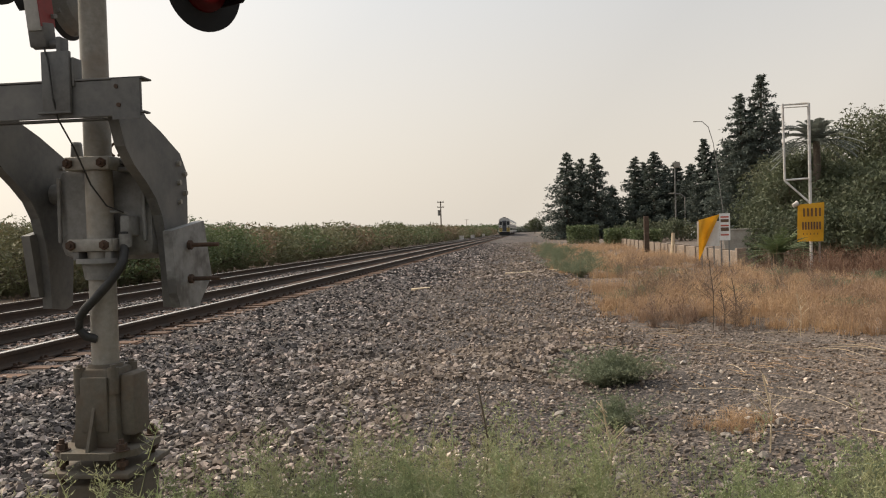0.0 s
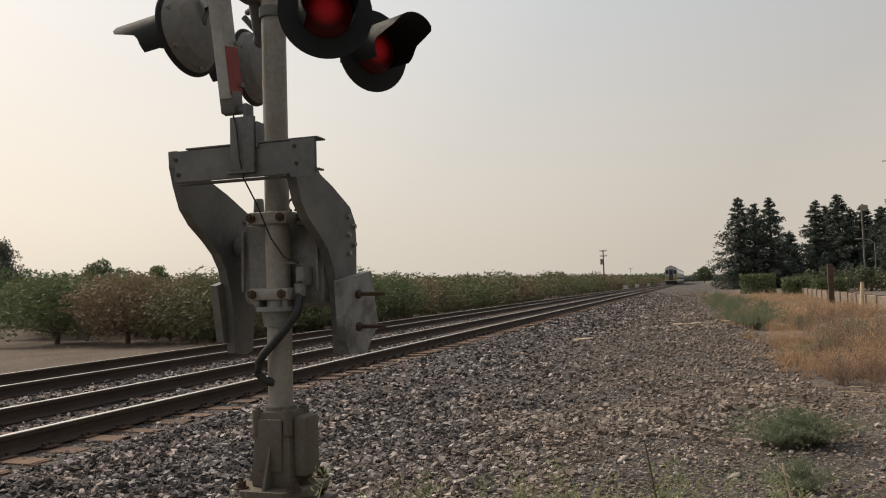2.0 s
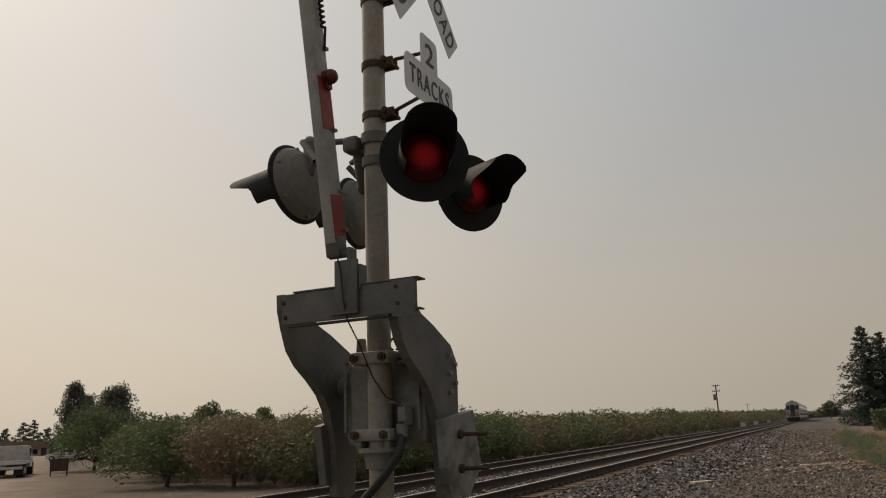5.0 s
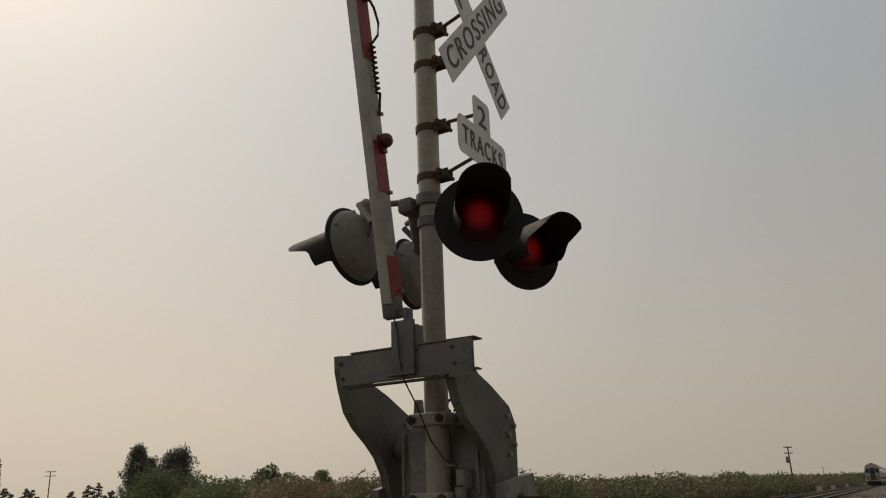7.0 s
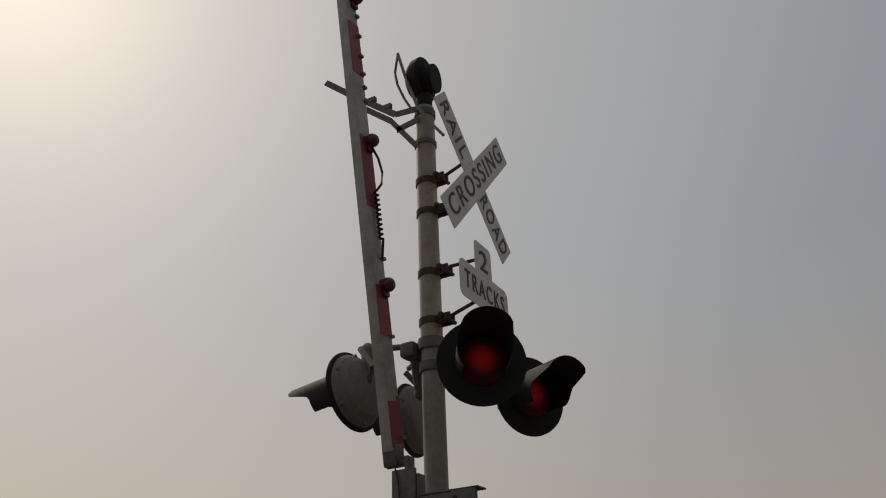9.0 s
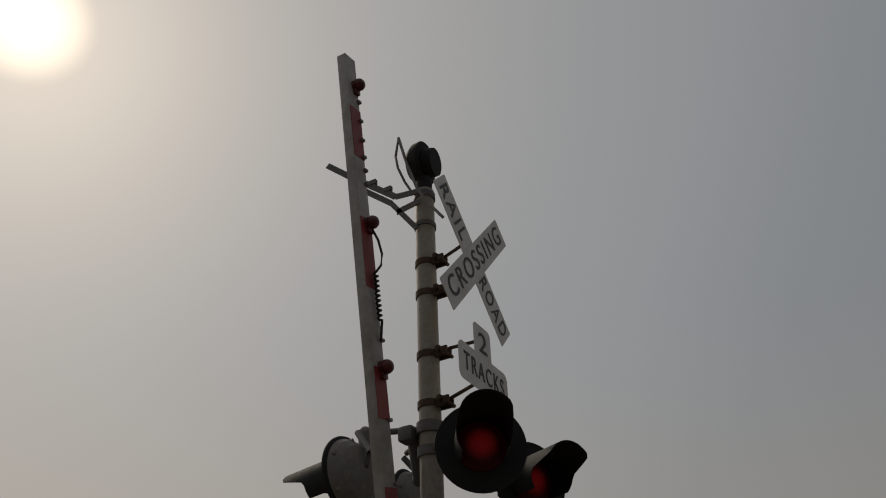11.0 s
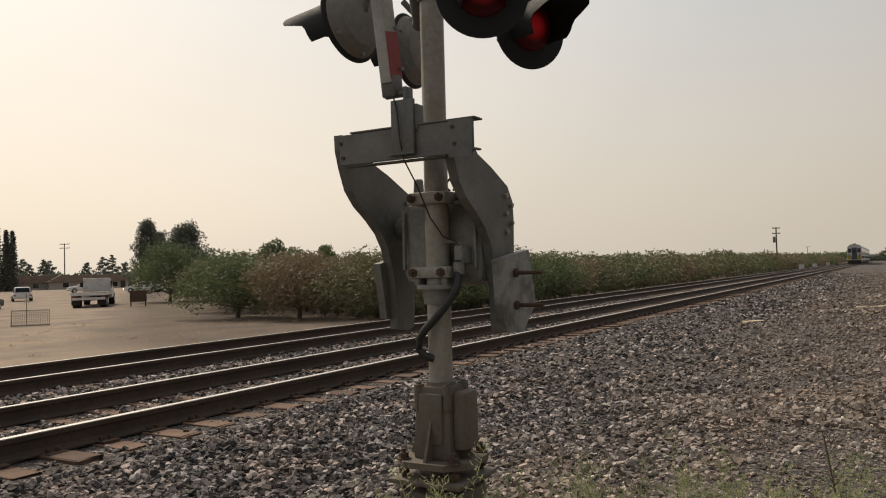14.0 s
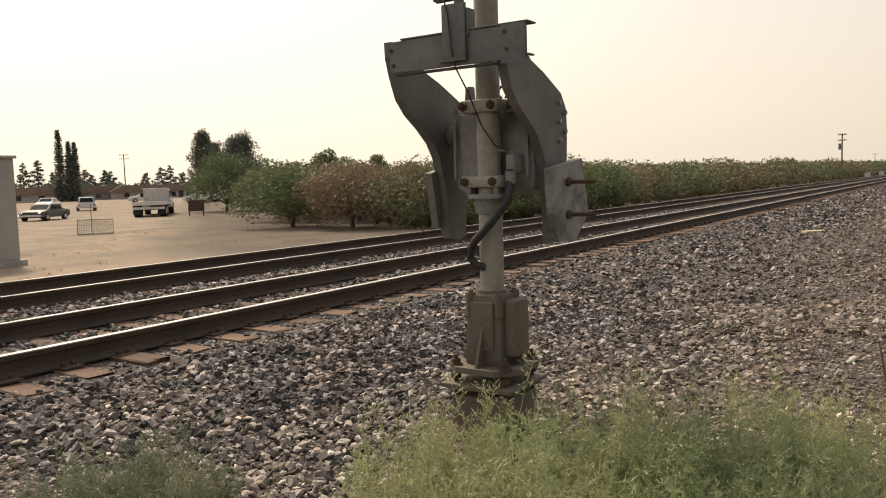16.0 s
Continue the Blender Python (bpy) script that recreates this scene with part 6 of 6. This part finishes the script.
# board with red print, and a loose yellow flag over a second board
sb = thing("sign_board", polar(-13.5, 27.0), "white printed board on two legs by the wall", "sign", "boards by the wall", turn=-13.5)
panel = part("panel", one(box, -0.17, -0.015, 0.98, 0.16, 0.015, 1.86), M_WHITE, sb)
for sx in (-0.12, 0.12):
    part("leg", one(box, sx - 0.02, 0.016, -0.1, sx + 0.02, 0.05, 1.2), M_GREY, sb)
for z, hh, mt in ((1.74, 0.05, M_REDINK), (1.62, 0.10, M_INK), (1.46, 0.05, M_REDINK), (1.34, 0.12, M_INK), (1.16, 0.05, M_REDINK)):
    part("print_bar", one(box, -0.13, -0.019, z - hh / 2, 0.12, -0.016, z + hh / 2), mt, panel)
sb2 = thing("sign_board", polar(-12.25, 27.2), "white board half covered by a yellow flag", "sign", "boards by the wall", turn=-12.2)
part("panel", one(box, -0.28, -0.015, 0.80, 0.42, 0.015, 1.62), M_WHITE, sb2)
for sx in (-0.14, 0.24):
    part("leg", one(box, sx - 0.02, 0.016, -0.1, sx + 0.02, 0.05, 1.2), M_GREY, sb2)
part("flag", cloth(1, 1, lambda u, v: (-0.22 + 0.66 * u - v * (0.02 + 0.30 * u), -0.12 - 0.06 * math.sin(5 * u + 3 * v), 1.66 + 0.18 * u - v * (1.36 - 0.66 * u))), M_YELLOW, sb2, "drooping yellow cloth flag", smooth=True)


def street_lamp(at, pts, r, head, label, turn=0):
    ob = thing("street_lamp", at, label, "street lamp", "street lamps", turn)
    bm = bmesh.new()
    pipe(bm, pts, r, 8)
    part("pole", bm, M_GREY, ob, smooth=True)
    part("lamp_head", one(box, *head, 0.03), M_ALU, ob)


p0 = Vector(polar(-13.45, 60))
street_lamp(p0, [(0, 0, -0.2), (-0.05, 0, 2.4), (-0.35, 0, 5.2), (-0.62, 0, 7.4), (-0.95, 0, 8.6), (-1.35, 0, 9.0), (-1.75, 0, 9.05)], 0.026, (-1.98, -0.05, 9.01, -1.72, 0.05, 9.07), "slender curved grey street lamp behind the wall", -13)
street_lamp(polar(-10.27, 90), [(0, 0, -0.2), (0, 0, 8.2)], 0.08, (-0.1, -0.25, 7.9, 0.55, 0.25, 8.5), "grey lamp pole with a square head", -10)
street_lamp(polar(-10.9, 90), [(0, 0, -0.2), (0, 0, 4.6), (-0.4, 0, 4.95), (-1.2, 0, 5.1)], 0.06, (-1.7, -0.12, 5.02, -1.1, 0.12, 5.14), "small bent grey lamp pole", -10)

# ---------- the train, far along the near track ----------
M_TRAIN = mat("dull_silver_train_paint", (0.40, 0.40, 0.39), (0.48, 0.48, 0.47), 1.5, 0.45, 0.02, 0.2, (0.35, 0.33, 0.30), 0.5, 0.5)
M_TRAINDARK = mat("dark_blue_grey_paint", (0.03, 0.035, 0.045), (0.05, 0.055, 0.07), 1.5, 0.4, 0.02)
M_TRAINYELLOW = mat("yellow_nose_paint", (0.55, 0.40, 0.10), (0.62, 0.46, 0.14), 3, 0.5, 0.02)


def coach(at, lead, label):
    """A two-level coach; the leading one has a cab end with a door and chevrons."""
    ob = thing("train_coach", at, label, "train coach", "coaches of the train")
    W, H, L = 1.5, 4.75, 25.6
    prof = [(-W, 0.85), (-W, 3.7), (-W + 0.18, 4.35), (-0.85, H - 0.04), (0, H), (0.85, H - 0.04), (W - 0.18, 4.35), (W, 3.7), (W, 0.85)]
    bm = bmesh.new()
    a, b = [bm.verts.new((x, 0, z)) for x, z in prof], [bm.verts.new((x, L, z)) for x, z in prof]
    bm.faces.new(a)
    bm.faces.new(b[::-1])
    for i in range(len(prof)):
        j = (i + 1) % len(prof)
        bm.faces.new((a[j], a[i], b[i], b[j]))
    bmesh.ops.recalc_face_normals(bm, faces=bm.faces)
    body = part("body", bm, M_TRAIN, ob)
    for sx in (-1, 1):
        for z0, z1 in ((1.35, 1.95), (3.05, 3.7)):
            for k in range(8):
                y = 1.6 + 2.9 * k
                part("window", one(box, sx * W - 0.02, y, z0, sx * W + 0.02, y + 2.3, z1), M_GLASS, body)
        part("stripe", one(box, sx * W - 0.015, 0.2, 2.25, sx * W + 0.015, L - 0.2, 2.6), M_TRAINDARK, body)
    for y in (2.6, L - 2.6):
        bm = bmesh.new()
        box(bm, -1.2, y - 1.3, 0.30, 1.2, y + 1.3, 0.80, 0.03)
        bogie = part("bogie", bm, M_RUST, ob)
        for sy in (-0.9, 0.9):
            for sx in (-0.755, 0.755):
                part("wheel", one(tube, (sx - 0.07, y + sy, 0.44), (sx + 0.07, y + sy, 0.44), 0.44, seg=20), M_RUST, bogie, smooth=True)
    part("underframe", one(box, -1.3, 4.6, 0.45, 1.3, L - 4.6, 0.84, 0.03), M_TRAINDARK, ob)
    if lead:
        part("pilot", one(box, -1.4, -0.35, 0.12, 1.4, 0.1, 0.95, 0.08), M_BLACK, ob)
        nose = part("cab_end", one(box, -W + 0.03, -0.10, 0.9, W - 0.03, 0.0, 4.2, 0.06), M_TRAIN, ob)
        part("cab_door", one(box, -0.55, -0.14, 1.1, 0.55, -0.10, 3.95, 0.02), M_TRAINDARK, nose)
        part("door_window", one(box, -0.32, -0.16, 2.6, 0.32, -0.14, 3.5, 0.01), M_GLASS, nose)
        for sx in (-1, 1):
            part("cab_window", one(box, sx * 1.0 - 0.36, -0.13, 2.75, sx * 1.0 + 0.36, -0.10, 3.75, 0.02), M_GLASS, nose)
            part("marker_light", one(tube, (sx * 1.1, -0.15, 2.35), (sx * 1.1, -0.10, 2.35), 0.10, seg=12), M_LENS, nose)
            part("yellow_panel", one(box, sx * 1.0 - 0.42, -0.125, 1.0, sx * 1.0 + 0.42, -0.10, 2.05, 0.01), M_TRAINYELLOW, nose)
            for k in range(4):
                bm = bmesh.new()
                z = 1.05 + 0.25 * k
                plate(bm, [(sx * 0.6, z), (sx * 1.4, z + 0.3), (sx * 1.4, z + 0.42), (sx * 0.6, z + 0.12)], 0.012, Matrix.Translation((0, -0.132, 0)))
                part("chevron_bar", bm, M_BLACK, nose)
        part("roof_horn", one(box, -0.4, 0.3, H, 0.4, 0.9, H + 0.18, 0.03), M_BLACK, ob)


for i in range(4):
    coach((-6.845, 212 + 26.0 * i, RAIL_TOP), i == 0, "silver two-level cab coach with yellow chevron nose" if i == 0 else "silver two-level coach with dark windows")

# ---------- dry grass, bushes and straws beside the gravel ----------


def grass_tuft(g, height, blades, spread):
    tri = []
    for b in range(blades):
        a, ln, h = g.uniform(0, math.tau), g.uniform(0.05, spread), height * g.uniform(0.5, 1.1)
        p = np.array([g.normal(0, 0.05), g.normal(0, 0.05), 0])
        out = np.array([math.cos(a), math.sin(a), 0])
        side = np.array([-out[1], out[0], 0]) * g.uniform(0.003, 0.007)
        m = p + out * ln * h * 0.35 + np.array([0, 0, h * 0.6])
        t = p + out * ln * h + np.array([0, 0, h * (1 - 0.35 * ln)])
        tri += [[p - side, p + side, m], [m - side * 0.7, m + side * 0.7, t]]
    return np.array(tri)


g4 = np.random.default_rng(44)
tufts = [grass_tuft(g4, 0.30, 34, 1.5) for i in range(8)] + [grass_tuft(g4, 0.36, 30, 1.0) for i in range(3)] + [grass_tuft(g4, 0.66, 12, 0.5)]
gx_, gy_ = [], []
while len(gx_) < 4600:
    y = 10.5 + 60 * g4.uniform(0, 1) ** 2.0
    x = g4.uniform(0, 16)
    left = np.interp(y, [10.5, 11.5, 12.5, 14, 25, 48, 70], [4.2, 3.2, 2.0, 1.4, 1.0, 0.6, 0.4]) + g4.normal(0, 0.25)
    right = np.interp(y, [10, 17, 19, 27.5, 70], [12, 12, 7.6, 6.9, 7.2])
    thin = math.sin(x * 1.3 + y * 0.4) * math.sin(y * 0.7 + x) > 0.10 + g4.uniform(-0.3, 0.4) or (y < 12.5 and g4.uniform(0, 1) < 0.55)
    if left < x < right and not thin:
        gx_.append(x)
        gy_.append(y)
scatter("dry_grass", tufts, gx_, gy_, M_STRAW, g4, "dry orange-tan grass beside the gravel", "grass", 0.35, 1.45)

bushes = [weed_plant(g4, 0.36, 110, 0.024, 12, 2.5) for i in range(2)]


def bush(x, y, s, label="grey-green tumbleweed on gravel"):
    p = bushes[int(g4.integers(2))] * s
    v = p.reshape(-1, 3)
    ob = new("bush", tri_mesh("bush", v, np.arange(len(v)).reshape(-1, 3), M_BUSH))
    ob.location = (x, y, float(ground_height(np.array(x), np.array(y))) - 0.02)
    tagged(ob, label, "bush", "tumbleweeds")


bush(0.80, 7.9, 1.2)
bush(0.66, 7.8, 0.95)
bush(0.95, 7.95, 0.95)
bush(0.62, 6.0, 0.85)
for x, y, s in ((1.7, 15.5, 0.9), (2.3, 16.5, 1.0), (1.2, 26, 1.4), (1.7, 28, 1.6), (2.2, 30, 1.6), (1.4, 33, 1.8), (2.4, 35, 1.8), (1.4, 39, 1.8), (2.0, 43, 2.0), (1.2, 47, 2.0), (2.6, 24, 1.2), (1.0, 55, 2.2), (1.5, 24, 1.5), (1.9, 26.5, 1.5), (0.9, 30, 1.4), (1.2, 36, 1.8), (0.8, 43, 2.0), (2.8, 19, 1.0), (3.6, 22, 1.2), (4.4, 16, 0.9), (6.5, 21, 1.2), (8.0, 19, 1.2), (5.2, 13.5, 0.8), (6.2, 17, 1.1)):
    bush(x, y, s, "grey-green bush at the dry grass's edge")

# dead canes lying and standing on the gravel
def cane(pts, r):
    ob_bm = bmesh.new()
    pipe(ob_bm, pts, r, 5)
    return ob_bm


for i in range(34):
    x, y = g4.uniform(0.9, 5.2), g4.uniform(4.6, 11.5)
    if x < 1.2 and y > 6.5:
        continue
    a, L = g4.normal(2.6, 0.5), g4.uniform(0.25, 1.0)
    pts = []
    for k in range(6):
        u = k / 5
        px_, py_ = x + math.cos(a) * L * u, y + math.sin(a) * L * u + 0.08 * L * math.sin(3 * u)
        pts.append((px_, py_, float(ground_height(np.array(px_), np.array(py_))) + 0.025 + 0.02 * math.sin(math.pi * u)))
    tagged(part("dead_cane", cane(pts, g4.uniform(0.002, 0.005)), M_STALK), "dry tan plant cane lying on gravel", "cane", "dead canes")
for x, y, h in ((2.5, 11.2, 1.0), (2.6, 11.0, 0.6), (3.5, 10.7, 0.55), (4.7, 10.2, 0.45), (2.9, 11.6, 0.7), (1.5, 5.2, 0.5), (-0.3, 4.6, 0.62), (0.4, 4.4, 0.55)):
    bm = bmesh.new()
    pipe(bm, [(0, 0, -0.02), (0.02, 0.01, h * 0.5), (-0.03, 0.02, h)], 0.006, 5)
    for k in range(14):
        u = g4.uniform(0.3, 1)
        a = g4.uniform(0, 6.28)
        L = 0.22 * h * (1.2 - u) + 0.03
        pipe(bm, [(0.02 - 0.05 * max(0, u - 0.5), 0.01 + 0.01 * u, h * u), (math.cos(a) * L, math.sin(a) * L, h * u + L * 0.9)], 0.0025, 4)
    ob = part("dead_weed", bm, M_STALK if h < 0.58 else M_BARK)
    ob.location = (x, y, float(ground_height(np.array(x), np.array(y))))
    tagged(ob, "dry brown weed stalk standing on gravel", "weed stalk", kind="stuff")
# brush and vine tangle below the garden trees
gb = np.random.default_rng(91)
tg = [grass_tuft(gb, 0.9, 26, 1.1) for i in range(4)]
scatter("brush", tg, gb.uniform(7.2, 15, 500), gb.uniform(20, 27, 500), mat("dead_vine", (0.14, 0.075, 0.045), (0.24, 0.14, 0.09), 2, 0.9, 0, island=0.3), gb, "tangled dead brown brush below garden trees", "brush", 0.7, 1.2)
scatter("dry_grass", tufts, gb.normal(1.45, 0.16, 40), gb.normal(5.9, 0.14, 40), M_STRAW, gb, "tuft of dry tan grass on gravel", "grass", 0.25, 0.5)
# broken boards and debris by the gravel's edge
for x, y, L, a in ((-0.2, 27.5, 1.4, 12), (0.3, 28.0, 1.2, -8), (0.9, 29, 1.0, 30), (-2.9, 20.5, 0.6, 50), (-1.2, 46, 1.6, 40), (-0.9, 70, 2.0, 30)):
    d_ = thing("broken_board", (x, y, float(ground_height(np.array(x), np.array(y)))), "broken pale timber board lying on gravel", "board", "broken boards", a)
    part("board", one(box, -L / 2, -0.09, 0.0, L / 2, 0.09, 0.06, 0.01), M_STALK if y < 30 else M_BROWNWOOD, d_)

# low dry tufts, clods and litter on the lot and under the orchard's edge
gl = np.random.default_rng(63)
low = [grass_tuft(gl, 0.13, 16, 1.6) for i in range(5)]
lx, ly = gl.uniform(-31, -13.2, 420), gl.uniform(5, 27, 420)
ok = (np.sin(lx * 0.9 + 1.3 * np.sin(ly * 0.5)) * np.sin(ly * 0.8) > -0.1) & ~((lx < -19.6) & (lx > -23.2) & (ly > 8) & (ly < 11.4))
scatter("dry_grass", low, lx[ok], ly[ok], M_STRAW, gl, "sparse dry tufts on the dirt lot", "grass", 0.5, 1.3)
px, py, ss = strew(3500, -20, -13, 5, 28, 0.012, 0.04, gl)
px = -13 - 7 * np.abs(gl.normal(0, 0.16, len(px)))
v, f = stones(px, py, ss, gl)
lot_litter = tagged(new("gravel", tri_mesh("gravel", v, f, M_STONE)), "loose gravel thinning out onto the dirt lot", "gravel", kind="stuff")

# straw and broken stems strewn over the dirt beside the dry grass
gs = np.random.default_rng(29)
n = 2700
sx_, sy_ = gs.uniform(0.6, 9.0, n), gs.uniform(5.2, 14.0, n)
drift = np.sin(sx_ * 1.5 + 0.9 * np.sin(sy_ * 1.1)) * np.sin(sy_ * 1.25 + 0.5)
ok = (drift > gs.uniform(-0.5, 0.55, n)) & (sx_ > 2.6 - 0.17 * sy_ + gs.normal(0, 0.35, n))
sx_, sy_ = sx_[ok], sy_[ok]
n = len(sx_)
sa, sl, sw = gs.normal(2.6, 0.9, n), gs.uniform(0.05, 0.30, n), gs.uniform(0.0018, 0.0045, n)
sz = ground_height(sx_, sy_) + 0.022
d = np.stack([np.cos(sa) * sl, np.sin(sa) * sl, gs.normal(0.01, 0.02, n)], -1)
w = np.stack([-np.sin(sa) * sw, np.cos(sa) * sw, np.zeros(n)], -1)
p = np.stack([sx_, sy_, sz], -1)
u = np.stack([np.zeros(n), np.zeros(n), sw * 1.6], -1)
v = np.stack([p - w, p + w, p + d, p + u, p + d + w], 1).reshape(-1, 3)
f = (np.array([(0, 1, 2), (1, 3, 2), (3, 0, 2), (1, 4, 2)])[None] + (np.arange(n) * 5)[:, None, None]).reshape(-1, 3)
tagged(new("straw_litter", tri_mesh("straw_litter", v, f, M_STRAW)), "broken dry straw strewn over the brown dirt", "straw litter", kind="stuff")

# rough brush at the foot of the orchard's outer rows
gq = np.random.default_rng(57)
foot = [weed_plant(gq, 0.55, 9, 0.075, 9, 0.9) for i in range(4)]
qy = 25 + 60 * gq.uniform(0, 1, 420) ** 1.6
qx = -16.2 - np.abs(gq.normal(0, 1.6, 420))
scatter("brush", foot, qx, qy, L_OLIVE, gq, "rough olive brush at the orchard's foot", "brush", 0.6, 1.5)

# dull brown and greyish dead tufts among the dry grass
gd = np.random.default_rng(83)
M_DEAD = mat("dull_dead_stems", (0.20, 0.135, 0.10), (0.33, 0.235, 0.175), 3, 0.9, 0, 0, (0.26, 0.22, 0.15), 0.8, 0.6, island=0.25, translucent=0.2)
dead = [grass_tuft(gd, 0.5, 40, 1.3) for i in range(4)] + [weed_plant(gd, 0.6, 14, 0.03, 9, 0.8) for i in range(3)]
dx_, dy_ = gd.uniform(1.6, 10.5, 520), 11.2 + 18 * gd.uniform(0, 1, 520) ** 1.6
ok = (np.sin(dx_ * 0.9 + 0.6) * np.sin(dy_ * 0.55 + dx_ * 0.3) > -0.15) & (dx_ > 1.7 + 0.05 * (dy_ - 11)) & (dx_ < np.interp(dy_, [11, 17, 19, 30], [10.5, 10.5, 7.4, 6.6]))
scatter("dead_brush", dead, dx_[ok], dy_[ok], M_DEAD, gd, "dull brown dead stems among dry grass", "brush", 0.45, 1.15)
